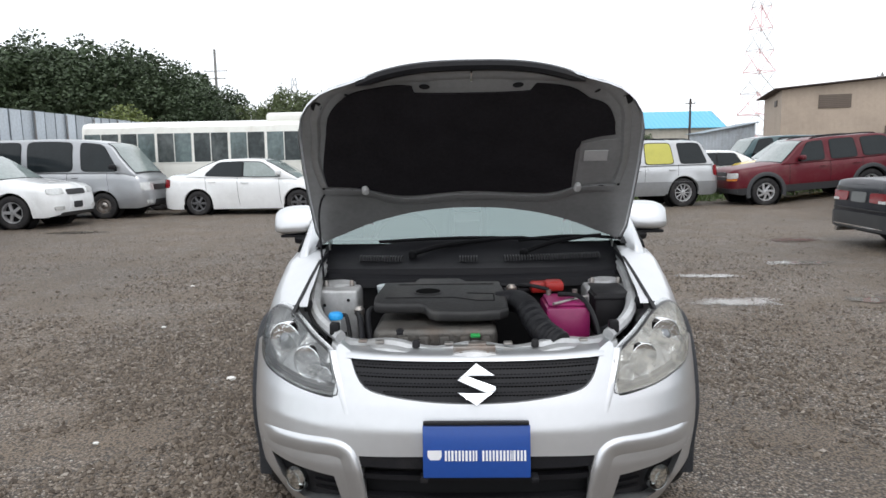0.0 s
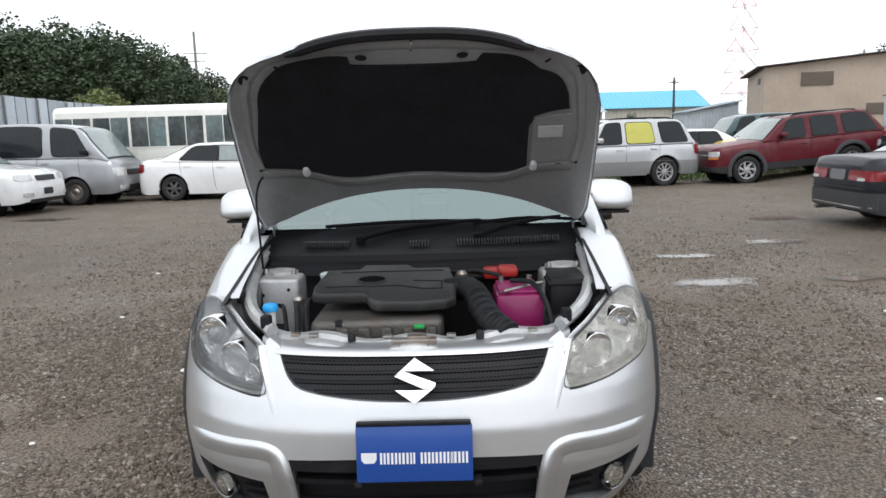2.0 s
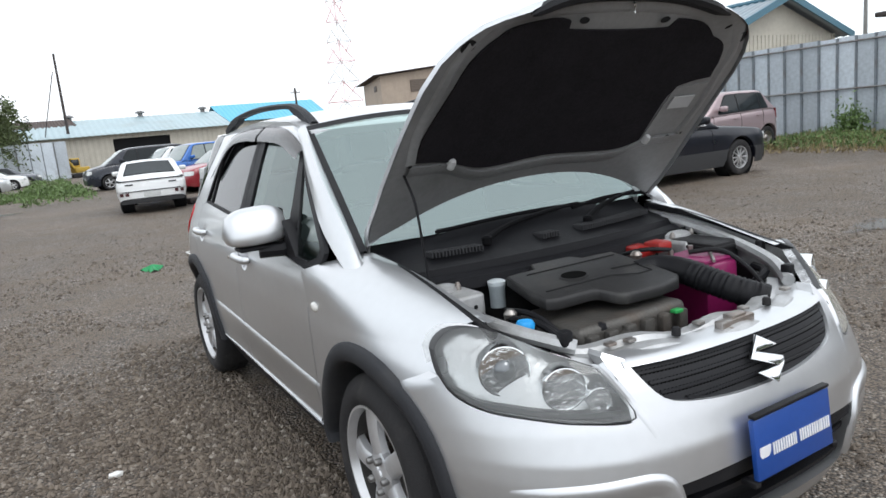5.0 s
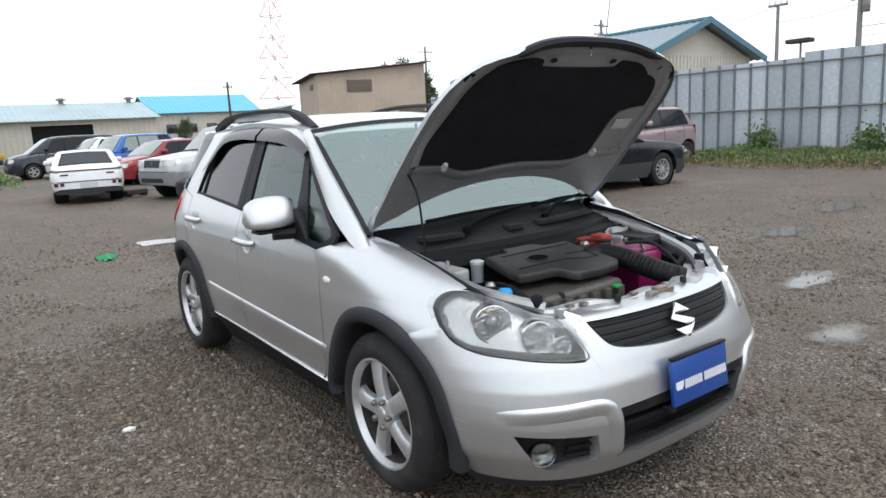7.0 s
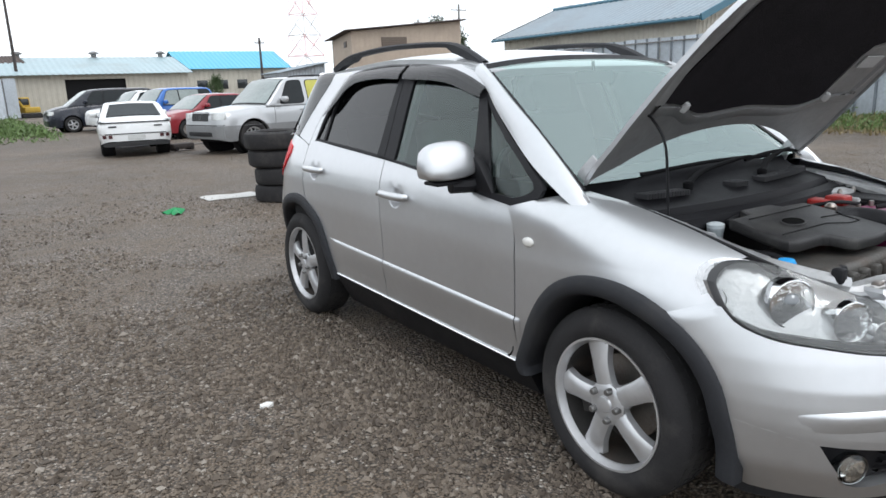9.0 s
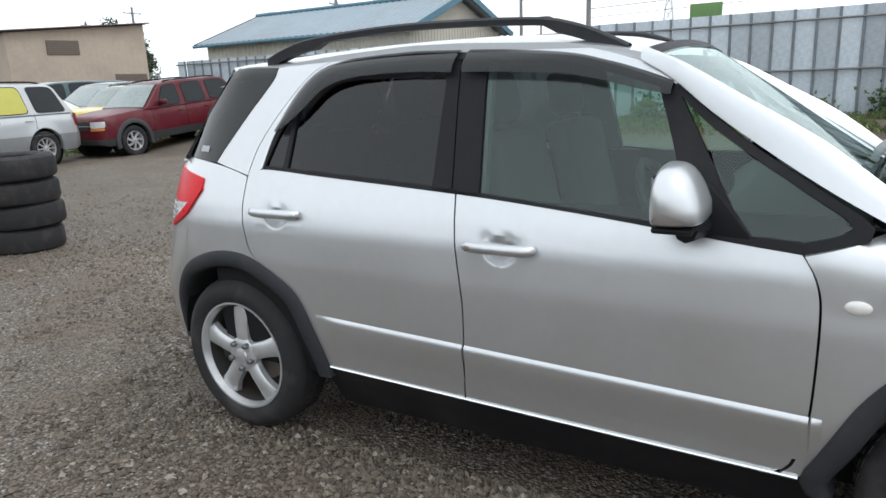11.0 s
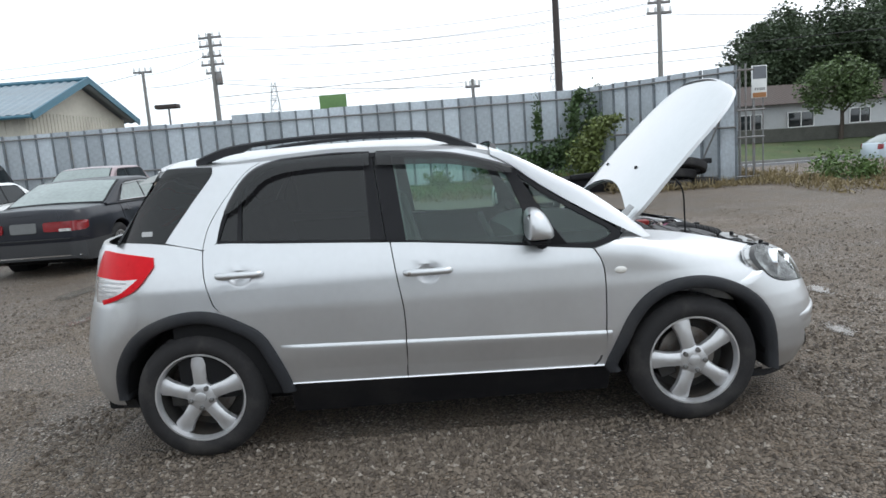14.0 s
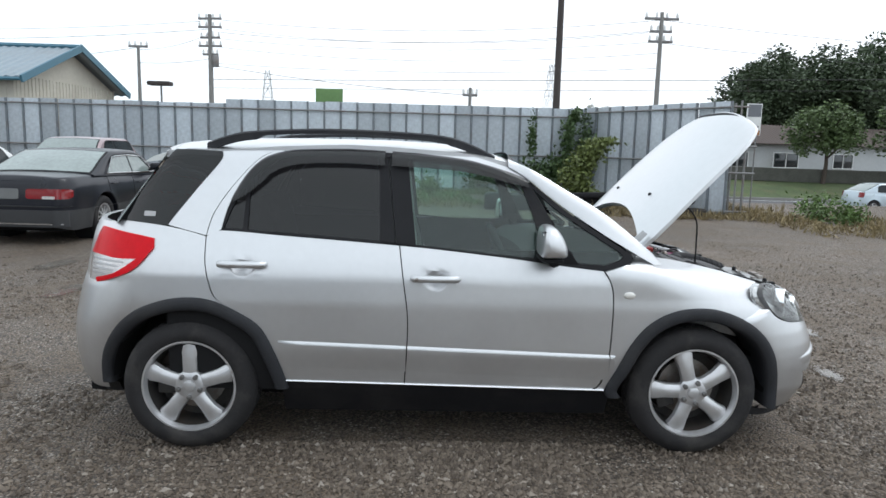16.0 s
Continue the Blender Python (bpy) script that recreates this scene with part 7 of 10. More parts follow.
tube(bm, [(20.3, 17.6, 6.3), (20.9, 17.6, 6.3)], 0.015, 6)
solo("roof_antenna", bm, RAIL, "thin grey antenna rod on the workshop roof", "antenna")
# floodlight on its mast and green board behind the fence
fl = thing("floodlight", "dark floodlight on a thin pole behind the fence", "lamp")
bm = bmesh.new()
tube(bm, [(30.6, 15.0, 0), (30.6, 15.0, 4.25)], 0.05, 8)
part("pole", bm, RAIL, fl)
bm = bmesh.new()
box(bm, 30.3, 30.9, 14.5, 15.6, 4.2, 4.4, 0.05)
part("lamp_head", bm, DARK_POLE, fl)
gb = thing("green_board", "green sign board seen above the fence", "sign")
bm = bmesh.new()
box(bm, 22, 22.1, 5.2, 6.2, 2.6, 3.6, 0.01)
part("panel", bm, GREEN_BOARD, gb)
for y in (5.35, 6.05):
    bm = bmesh.new()
    tube(bm, [(22.15, y, 0), (22.15, y, 3.5)], 0.04, 8)
    part("post", bm, RAIL, gb)

# road beyond the fence wing
def ribbon(pts, w0, w1, z, height=0.0):
    bm = bmesh.new()
    rows = []
    line = smooth_line(pts, 80)
    for k, p in enumerate(line):
        d = (line[min(k + 1, 80)] - line[max(k - 1, 0)]).normalized()
        nr = Vector((-d.y, d.x, 0))
        row = []
        for w in np.linspace(w0, w1, 2 if abs(w1 - w0) < 0.5 else 9):
            q = p + nr * float(w)
            row.append((q.x, q.y, (ground_z(q.x, q.y) if abs(q.x) < 80 and abs(q.y) < 80 else 0) + z))
        rows.append(row)
    sheet(bm, rows, (0, 0, -height) if height else None)
    return bm


ROAD = [(78, 42, 0), (52, 24, 0), (38, 8, 0), (33.5, -6, 0), (31.5, -24, 0), (31, -44, 0), (28, -70, 0)]
solo("road", ribbon(ROAD, -4.6, 4.6, 0.05), ASPHALT, "grey asphalt road below the yard", "road", kind="structure")
for off in (-4.2, -0.1, 3.9):
    solo("road_line", ribbon(ROAD, off, off + 0.18, 0.062), SIGN_WHITE, "white painted road line", "road marking", kind="structure")
solo("kerb", ribbon(ROAD, 4.6, 4.85, 0.20, 0.3), CONCRETE, "grey concrete kerb of the far verge", "kerb", kind="structure")
VERGE = surface("verge_turf", (0.060, 0.085, 0.030), 0.9, 0, 0.45, 0.8, 0.6, 14, dirt=(0.12, 0.10, 0.05), dirt_scale=0.5, dirt_amount=0.5)
solo("verge", ribbon(ROAD, 4.9, 13.5, 0.12), VERGE, "rough green verge beyond the road", "verge", kind="structure")
bm = ribbon(ROAD, 12.2, 12.5, 1.05, 0.9)
solo("garden_wall", bm, surface("mossy_dark_wall", (0.075, 0.075, 0.065), 0.9, 0, 0.35, 1.5, 0.3, 20), "low dark mossy wall before the bungalow", "wall", kind="structure")
# sign on pipes and the scaffold mast at the end of the fence
sg = thing("roadside_sign", "white and brown sign board on thin pipe posts", "sign")
bm = bmesh.new()
box(bm, 13.48, 13.52, -6.44, -6.06, 2.05, 2.85, 0.005)
part("panel", bm, WHITE_PL, sg)
for z0, z1, mat, lab in ((2.06, 2.18, surface("sign_brown", (0.35, 0.16, 0.06), 0.6), "brown band"), (2.52, 2.83, surface("sign_grey", (0.16, 0.17, 0.19), 0.6), "grey picture panel")):
    bm = bmesh.new()
    box(bm, 13.472, 13.478, -6.42, -6.08, z0, z1)
    part("band", bm, mat, sg, lab)
for y in (-6.38, -6.33, -6.28, -6.22, -6.16):
    bm = bmesh.new()
    box(bm, 13.472, 13.478, y, y + 0.03, 2.24, 2.30)
    part("bar", bm, RAIL, sg)
for y in (-6.36, -6.14):
    bm = bmesh.new()
    tube(bm, [(13.53, y, 0), (13.53, y, 2.85)], 0.018, 8)
    part("post", bm, RAIL, sg)
sc = thing("scaffold_frame", "rusty scaffold pipes at the end of the fence", "scaffold")
for a, b in (((12.6, -5.50, 0), (12.6, -5.50, 2.85)), ((12.75, -5.75, 0), (12.75, -5.75, 2.0)), ((12.6, -5.3, 1.75), (12.6, -5.95, 1.75)), ((12.6, -5.3, 1.1), (12.6, -5.95, 1.1)), ((12.6, -5.25, 0.15), (12.6, -5.95, 0.15)), ((12.6, -5.3, 2.7), (12.6, -5.7, 2.7)), ((13.6, -4.6, 0.1), (12.7, -5.4, 2.6))):
    bm = bmesh.new()
    tube(bm, [a, b], 0.024, 8)
    part("pipe", bm, RAIL, sc)


# ---- loose things in the yard ----
def yard_tyre(name, label, m, r=0.34, wd=0.22, group=""):
    bm = bmesh.new()
    h = wd / 2
    lathe(bm, [(r * 0.60, -h + 0.02), (r * 0.66, -h), (r * 0.85, -h - 0.004), (r * 0.97, -h + 0.02), (r, -h + 0.05), (r, h - 0.05), (r * 0.97, h - 0.02), (r * 0.85, h + 0.004), (r * 0.66, h), (r * 0.60, h - 0.02)], 40, "Z", closed=True)
    ob = solo(name, bm, RUBBER, label, "tyre", m, group)
    return ob


for k, (r, dx, dy) in enumerate(((0.335, 0, 0), (0.345, 0.02, -0.02), (0.37, -0.01, 0.01), (0.385, -0.03, 0.0))):
    yard_tyre("stacked_tyre", "worn black tyre in a stack on the gravel", pose(0.80 + dx, 8.0 + dy, 0.11 + 0.225 * k, random.uniform(-1, 1), random.uniform(-1, 1), 30 * k), r, 0.22, "tyre stack")
bm = bmesh.new()
sheet(bm, [[(x, y + 0.05 * math.sin(x * 9), 0.012 + 0.012 * noise.noise((x * 6, y * 6, 0))) for x in np.linspace(0.0, 0.72, 14)] for y in np.linspace(8.55, 9.0, 9)], (0, 0, -0.006))
solo("paper_sheet", bm, surface("grey_newsprint", (0.52, 0.51, 0.49), 0.8, 0, 0.15, 6), "crumpled pale newspaper lying on gravel", "paper")
bm = bmesh.new()
sheet(bm, [[(-0.58 + 0.11 * math.cos(a) * r * (1 + 0.4 * math.sin(3 * a)), 7.95 + 0.15 * math.sin(a) * r * (1 + 0.3 * math.cos(4 * a)), 0.015 + 0.06 * (1 - r) + 0.02 * math.sin(7 * a) * r) for a in np.linspace(0, math.tau, 24)] for r in (0.05, 0.35, 0.7, 1.0)])
solo("green_net", bm, surface("green_plastic_net", (0.02, 0.27, 0.09), 0.6, 0, 0.3, 30), "small crumpled green plastic net on gravel", "net")
for x, y, r in ((-1.55, 2.21, 0.028), (-1.9, 1.2, 0.014), (-2.6, 3.6, 0.018), (2.3, 1.5, 0.016), (-1.3, -0.7, 0.014), (3.4, 3.2, 0.02), (-3.1, 5.5, 0.02)):
    bm = bmesh.new()
    bmesh.ops.create_icosphere(bm, subdivisions=1, radius=r, matrix=Matrix.LocRotScale((x, y, 0.008), None, (1.3, 0.9, 0.6)))
    solo("white_pebble", bm, surface("white_pebble", (0.72, 0.71, 0.68), 0.7), "small white pebble lying on the gravel", "pebble", group="white pebbles")
jk = thing("trolley_jack", "dark trolley jack with long handle on gravel", "jack", pose(2.0, 18.0, 0, 0, 0, 20))
bm = bmesh.new()
box(bm, -0.3, 0.3, -0.13, 0.13, 0.04, 0.18, 0.03)
part("frame", bm, DARK_POLE, jk)
bm = bmesh.new()
tube(bm, [(0.3, 0, 0.12), (1.0, -0.1, 0.14)], 0.02, 6)
part("handle", bm, RAIL, jk)
for x in (-0.22, 0.22):
    bm = bmesh.new()
    lathe(bm, [(0.05, -0.15), (0.05, 0.15)], 12, "Y", pose(x, 0, 0.05))
    part("castor_wheel", bm, RUBBER, jk)
# small yellow excavator far off by the warehouse
YELLOW_STEEL = surface("worn_yellow_steel", (0.50, 0.33, 0.04), 0.55, 0, 0.2, 3, dirt=(0.2, 0.12, 0.06), dirt_scale=3, dirt_amount=0.5)
ex = thing("excavator", "small worn yellow excavator standing by the grass", "excavator", pose(1.8, 66.0, 0, 0, 0, 200) @ Matrix.Scale(0.72, 4))
for s in (-1, 1):
    bm = bmesh.new()
    prism(bm, [(-1.1, 0.12), (-0.9, 0.0), (0.9, 0.0), (1.1, 0.12), (1.1, 0.42), (0.9, 0.55), (-0.9, 0.55), (-1.1, 0.42)], "y", s * 0.55, s * 0.9, 0.04)
    part("track", bm, RUBBER, ex, "black crawler track")
bm = bmesh.new()
box(bm, -1.0, 0.7, -0.75, 0.75, 0.6, 1.25, 0.12, 3)
part("house", bm, YELLOW_STEEL, ex)
bm = bmesh.new()
box(bm, -0.2, 0.75, -0.70, 0.15, 1.25, 2.35, 0.10, 3)
cab_ = part("cab", bm, YELLOW_STEEL, ex)
bm = bmesh.new()
box(bm, -0.1, 0.77, -0.72, 0.17, 1.45, 2.2, 0.05)
part("cab_glass", bm, GLASS_DARK, cab_)
bm = bmesh.new()
tube(bm, smooth_line([(0.6, 0.35, 1.1), (1.5, 0.35, 2.3), (2.5, 0.35, 2.2)], 10), 0.16, 8)
boom = part("boom", bm, YELLOW_STEEL, ex)
bm = bmesh.new()
tube(bm, [(2.45, 0.35, 2.25), (2.9, 0.35, 0.9)], 0.12, 8)
part("stick", bm, YELLOW_STEEL, boom)
bm = bmesh.new()
prism(bm, [(2.6, 0.1), (3.1, 0.15), (3.2, 0.7), (2.9, 0.95), (2.75, 0.6)], "y", 0.05, 0.65, 0.02)
part("bucket", bm, STEEL, boom)
# scrap and tyres by the fence wing
bm = bmesh.new()
box(bm, -1.7, 1.7, -0.16, 0.16, 0, 0.13, 0.03)
solo("black_beam", bm, BLACK_PLASTIC, "long black plastic bumper lying on scrap", "scrap bumper", pose(12.6, -2.9, 0.46, 2, 3, 88))
bm = bmesh.new()
box(bm, -1.6, 1.6, -0.5, 0.5, 0, 0.42, 0.06)
solo("scrap_trough", bm, BLACK_PLASTIC, "black plastic trough among weeds by the fence", "trough", pose(13.3, -1.0, 0.0, 0, 0, 85))
for x, y, z, t in ((12.3, -3.7, 0.11, 0), (12.5, -3.9, 0.33, 8), (12.4, -4.4, 0.11, 0), (12.9, -3.4, 0.12, 5), (12.35, -4.1, 0.52, 20)):
    yard_tyre("stacked_tyre", "old black tyre in a heap by the fence", pose(x, y, z, t, t, 0), 0.33, 0.21, "scrap heap")
# puddles: a film of water whose edge thins out into the gravel
wm, wnn, wll, wpp = nodes_of("muddy_water")
at = wnn.new("ShaderNodeAttribute")
at.attribute_name = "depth"
wno = wnn.new("ShaderNodeTexNoise")
wno.inputs["Scale"].default_value, wno.inputs["Detail"].default_value = 5.0, 9
wtc = wnn.new("ShaderNodeTexCoord")
wll.new(wtc.outputs["Object"], wno.inputs["Vector"])
wadd = wnn.new("ShaderNodeMath")
wadd.operation = "ADD"
wll.new(at.outputs["Fac"], wadd.inputs[0])
wll.new(wno.outputs["Fac"], wadd.inputs[1])
wr = wnn.new("ShaderNodeMapRange")
wr.inputs["From Min"].default_value, wr.inputs["From Max"].default_value = 0.88, 1.22
wr.inputs["To Max"].default_value = 0.85
wll.new(wadd.outputs[0], wr.inputs["Value"])
wll.new(wr.outputs["Result"], wpp.inputs["Alpha"])
wpp.inputs["Base Color"].default_value, wpp.inputs["Roughness"].default_value = (0.19, 0.172, 0.15, 1), 0.07
for x, y, a, b in ((2.55, 4.35, 0.75, 0.32), (2.75, 5.75, 0.70, 0.24), (3.9, 4.4, 0.7, 0.26), (5.7, 2.6, 1.0, 0.42), (5.2, 8.9, 0.7, 0.45), (4.2, 6.6, 0.8, 0.3), (6.6, 1.4, 0.8, 0.3), (3.6, 1.3, 0.7, 0.3), (-3.0, 23.5, 1.6, 1.0), (-7.9, 11.6, 1.1, 0.5), (8.0, 3.0, 1.1, 0.45), (2.3, 0.5, 0.55, 0.24), (1.6, -1.16, 0.35, 0.16), (0.45, -0.66, 0.30, 0.12)):
    vs, fs, dep = [(x, y, 0.010 + max(0, ground_z(x, y)))], [], [1.0]
    for k in range(1, 7):
        for t in np.linspace(0, math.tau, 33)[:-1]:
            vs.append((x + a * k / 6 * math.cos(t), y + b * k / 6 * math.sin(t), 0.010 + max(0, ground_z(x, y))))
            dep.append(1 - k / 6)
    for j in range(32):
        fs.append((0, 1 + j, 1 + (j + 1) % 32))
        for k in range(5):
            p0, p1 = 1 + 32 * k, 1 + 32 * (k + 1)
            fs.append((p0 + j, p1 + j, p1 + (j + 1) % 32, p0 + (j + 1) % 32))
    me = bpy.data.meshes.new("puddle")
    me.from_pydata(vs, [], fs)
    me.attributes.new("depth", "FLOAT", "POINT").data.foreach_set("value", dep)
    me.materials.append(wm)
    tagged(new("puddle", me), "shallow muddy puddle on the gravel", "puddle", group="puddles")


# ---- parked vehicles ----
PAINTS = {
    "white": paint("white_car_paint", (0.80, 0.81, 0.81), 0, 0.25), "silver": paint("van_silver_paint", (0.50, 0.51, 0.52), 0.5, 0.3), "van_silver": paint("van_silver_paint_dusty", (0.36, 0.37, 0.385), 0.55, 0.33), "red": paint("dark_red_paint", (0.10, 0.008, 0.015), 0.0, 0.35, coat=0.12, spec=0.25),
    "black": paint("black_blue_paint", (0.009, 0.010, 0.016), 0.0, 0.3, coat=0.2, dirt_amount=0.03, spec=0.3), "pink": paint("dusty_pink_paint", (0.36, 0.27, 0.28), 0.4, 0.3), "blue": paint("bright_blue_paint", (0.02, 0.13, 0.45), 0.1, 0.3),
    "bright_red": paint("bright_red_paint", (0.25, 0.012, 0.022), 0, 0.3), "yellow": paint("yellow_paint", (0.62, 0.45, 0.03), 0, 0.3), "grey": paint("dark_grey_paint", (0.10, 0.11, 0.13), 0.3, 0.25),
    "teal": paint("dark_teal_paint", (0.03, 0.075, 0.085), 0.1, 0.3), "navy": paint("dark_navy_paint", (0.012, 0.016, 0.028), 0.1, 0.28, coat=0.4), "pale_blue": paint("pale_blue_paint", (0.50, 0.58, 0.64), 0.3, 0.3), "cream": paint("cream_bus_paint", (0.77, 0.765, 0.71), 0, 0.35, dirt=(0.35, 0.28, 0.2), dirt_amount=0.25),
}
BUMPER_GREY = surface("grey_bumper_plastic", (0.040, 0.041, 0.044), 0.5, 0, 0.1, 6)
FILM = surface("yellow_window_film", (0.50, 0.47, 0.09), 0.4, 0, 0.1, 6)
CAR_GLASS = surface("car_glass", (0.012, 0.016, 0.018), 0.04, 0, 0.25, 2.5, spec=0.3)
# opaque glass with a pale base: daylight in the panes is put into the colour
PALE_GLASS = surface("daylight_painted_glass", (0.22, 0.26, 0.25), 0.05, 0, 0.2, 1.8, spec=0.9)
WHEEL_CACHE = {}


def small_wheel_meshes(r, style):
    key = (r, style)
    if key not in WHEEL_CACHE:
        wd, rr = 0.2, r * (0.62 if style != "steel" else 0.58)
        t = bmesh.new()
        lathe(t, [(rr, -0.085), (rr + 0.02, -0.10), (r - 0.025, -0.10), (r - 0.006, -0.085), (r, -0.06), (r, 0.06), (r - 0.006, 0.085), (r - 0.025, 0.10), (rr, 0.085)], 36, "X", closed=True)
        m = bmesh.new()
        lathe(m, [(rr + 0.004, -0.092), (rr - 0.012, -0.090), (rr - 0.02, -0.06), (rr - 0.03, 0.06)], 36, "X", caps=False)
        spokes = []
        n = {"alloy": 5, "multi": 10, "swirl": 7, "steel": 0, "dark": 6}[style]
        for k in range(n):
            a = k * math.tau / n
            hw = 0.030 if n <= 5 else (0.026 if n <= 7 else 0.012)
            sp = bmesh.new()
            rows = []
            for q in np.linspace(0.12, 0.96, 4):
                ang = a + (0.5 * q if style == "swirl" else 0)
                rad = rr * q
                c, s = math.cos(ang), math.sin(ang)
                rows.append([(-0.075 - 0.01 * (1 - q) + d, rad * c - w * s, rad * s + w * c) for w, d in ((-hw * 1.1, 0.03), (-hw, 0.004), (hw, 0.004), (hw * 1.1, 0.03))])
            sheet(sp, rows)
            spokes.append(sp)
        sp = bmesh.new()
        if n == 0:
            lathe(sp, [(rr - 0.02, -0.05), (rr * 0.75, -0.07), (rr * 0.45, -0.055), (rr * 0.3, -0.08), (0.01, -0.085)], 30, "X", caps=False)
        lathe(sp, [(rr * 0.24, -0.05), (rr * 0.22, -0.09), (0.01, -0.095)], 20, "X", caps=False)
        bk = bmesh.new()
        lathe(bk, [(rr - 0.025, 0.0), (0.01, 0.0)], 24, "X", caps=False)
        rim_mat = STEEL if style == "steel" else (surface("dark_alloy", (0.12, 0.12, 0.125), 0.35, 0.6) if style == "dark" else ALLOY)
        WHEEL_CACHE[key] = (finish("tyre", t, RUBBER), finish("rim", m, rim_mat), finish("hub_cap", sp, rim_mat), finish("rim_back", bk, DARK), [finish("spoke", q, rim_mat) for q in spokes])
    return WHEEL_CACHE[key]


def vehicle(name, label, cat, front_axle, heading, L, W, H, yf, wb, r, top, green, colour, wheel="alloy", zb=0.22, lean=0.30, glass=None, screen=None, side_windows=(), low=None, low_z=0.0,
            lamps=None, tails=None, seams=(), roof_rails=False, extras=None, base=0.0, film=None, posts=True, rake=0.10, tail_rake=0.05, round_nose=0.42, crown=0.035, arch=0.07, pale=(), bow=0.09, trim_black=True, pitch=0.0, rear_inset=0.085, rear_span=(0.06, 0.93)):
    """A parked vehicle. Its own length runs from the nose at y = 0 to y = L. top: the bonnet, belt and boot line;
    green: cabin outline from screen foot to tailgate foot;
    rake: how far the nose leans back from bumper to bonnet; pale: numbers of the side windows coloured paler, as if
    daylight came through."""
    ax, ay = front_axle
    m = Matrix.Translation((ax, ay, base)) @ Matrix.Rotation(radians(heading + 90), 4, "Z") @ Matrix.Rotation(radians(pitch), 4, "X") @ Matrix.Translation((0, -yf, 0))
    v = thing(name, label, cat, m)
    P = PAINTS[colour]
    hw = W / 2
    ty, tz = [p[0] for p in top], [p[1] for p in top]
    line = smooth_line([(p[0], p[1], 0) for p in top], 60)
    sy, sz = [p.x for p in line], [p.y for p in line]
    R = r + arch
    bump = 0.5 * (zb + min(tz[0], tz[-1])) + 0.03

    def topz(y):
        return float(np.interp(y, sy, sz))

    def lean_back(y, z):
        """Side view of nose and tail: the bumper stands proud, the skin leans back above and tucks under below."""
        k = 0.0
        if y < 0.55:
            f = (1 - y / 0.55) ** 1.6
            k += f * (rake * max(0, (z - bump) / max(tz[1] - bump, 0.1)) ** 1.4 + 0.10 * max(0, (bump - 0.12 - z) / 0.3) ** 2)
        if y > L - 0.5:
            f = (1 - (L - y) / 0.5) ** 1.6
            k -= f * (tail_rake * max(0, (z - bump) / max(tz[-1] - bump, 0.1)) ** 1.4 + 0.09 * max(0, (bump - 0.12 - z) / 0.3) ** 2)
        return k

    def plan(y):
        if y < round_nose:
            return 0.66 + 0.34 * (1 - (1 - y / round_nose) ** 2.4) ** (1 / 2.0)
        if y > L - 0.36:
            return 0.74 + 0.26 * (1 - (1 - (L - y) / 0.36) ** 2.5) ** (1 / 2.0)
        return 1.0

    def ends(x, back=False):
        """Distance of the skin from the nose or tail plane at a place across."""
        f = min(abs(x) / hw, 1)
        d, lo, e = (round_nose, 0.66, 2.4) if not back else (0.36, 0.74, 2.5)
        if f <= lo:
            return 0.0
        q = min(1, (f - lo) / (1 - lo))
        return d * (1 - (1 - q ** 2) ** (1 / e))

    def width(y, z):
        """Half width of the side: tucked in at the sill, fullest at mid height, rounded in to the shoulder, swollen round the wheels."""
        zt = topz(y)
        w = float(np.interp(z, (zb, zb + 0.10, 0.48, 0.66, 0.86, 1.1), (0.945, 0.972, 0.994, 1.0, 0.988, 0.965)))
        g = max(0.0, 1 - (zt - z) / 0.16)
        w -= 0.055 * g * g
        for yc in (yf, yf + wb):
            d = math.hypot(y - yc, z - r)
            if d < R + 0.2:
                w += 0.018 * math.exp(-(max(0, d - R) / 0.06) ** 2)
        return hw * w * plan(y)

    ys = sorted(set([0, 0.02, 0.05, 0.09, 0.14, 0.2, 0.27, 0.35, 0.43, 0.52] + list(np.linspace(0.6, L - 0.6, 26)) + [L - 0.5, L - 0.40, L - 0.30, L - 0.22, L - 0.15, L - 0.09, L - 0.04, L] + [yc + R * math.cos(a) for yc in (yf, yf + wb) for a in np.linspace(0, math.pi, 19)]))

    def sill_z(y):
        z = zb + 0.06 * max(0, 1 - min(y, L - y) / 0.3) ** 2
        for yc in (yf, yf + wb):
            dd = R ** 2 - (y - yc) ** 2
            if dd > 0:
                z = max(z, r + math.sqrt(dd))
        return z

    rows = []
    for y in ys:
        zt = topz(y)
        z0 = min(sill_z(y), zt - 0.06)
        right = []
        for f in np.linspace(0, 1, 9):
            z = max(z0, zb + (zt - 0.10 - zb) * f)
            right.append((-width(y, z), y + lean_back(y, z), z))
        w1 = width(y, zt - 0.02)
        for q, dz in ((1.0, -0.055), (0.985, -0.026), (0.955, -0.008), (0.90, 0.0), (0.70, crown * 0.5), (0.42, crown * 0.85), (0.0, crown)):
            z = max(z0, zt + dz)
            right.append((-w1 * q, y + lean_back(y, z), z))
        rows.append(right + [(-x, q, z) for x, q, z in right[-2::-1]])
    bm = bmesh.new()
    sheet(bm, rows)
    bm.verts.ensure_lookup_table()
    n = len(rows[0])
    for ring in (bm.verts[:n], bm.verts[-n:]):
        for i in range(n // 2):
            bm.faces.new((ring[i], ring[i + 1], ring[n - 2 - i], ring[n - 1 - i])) if i + 1 < n - 2 - i else None
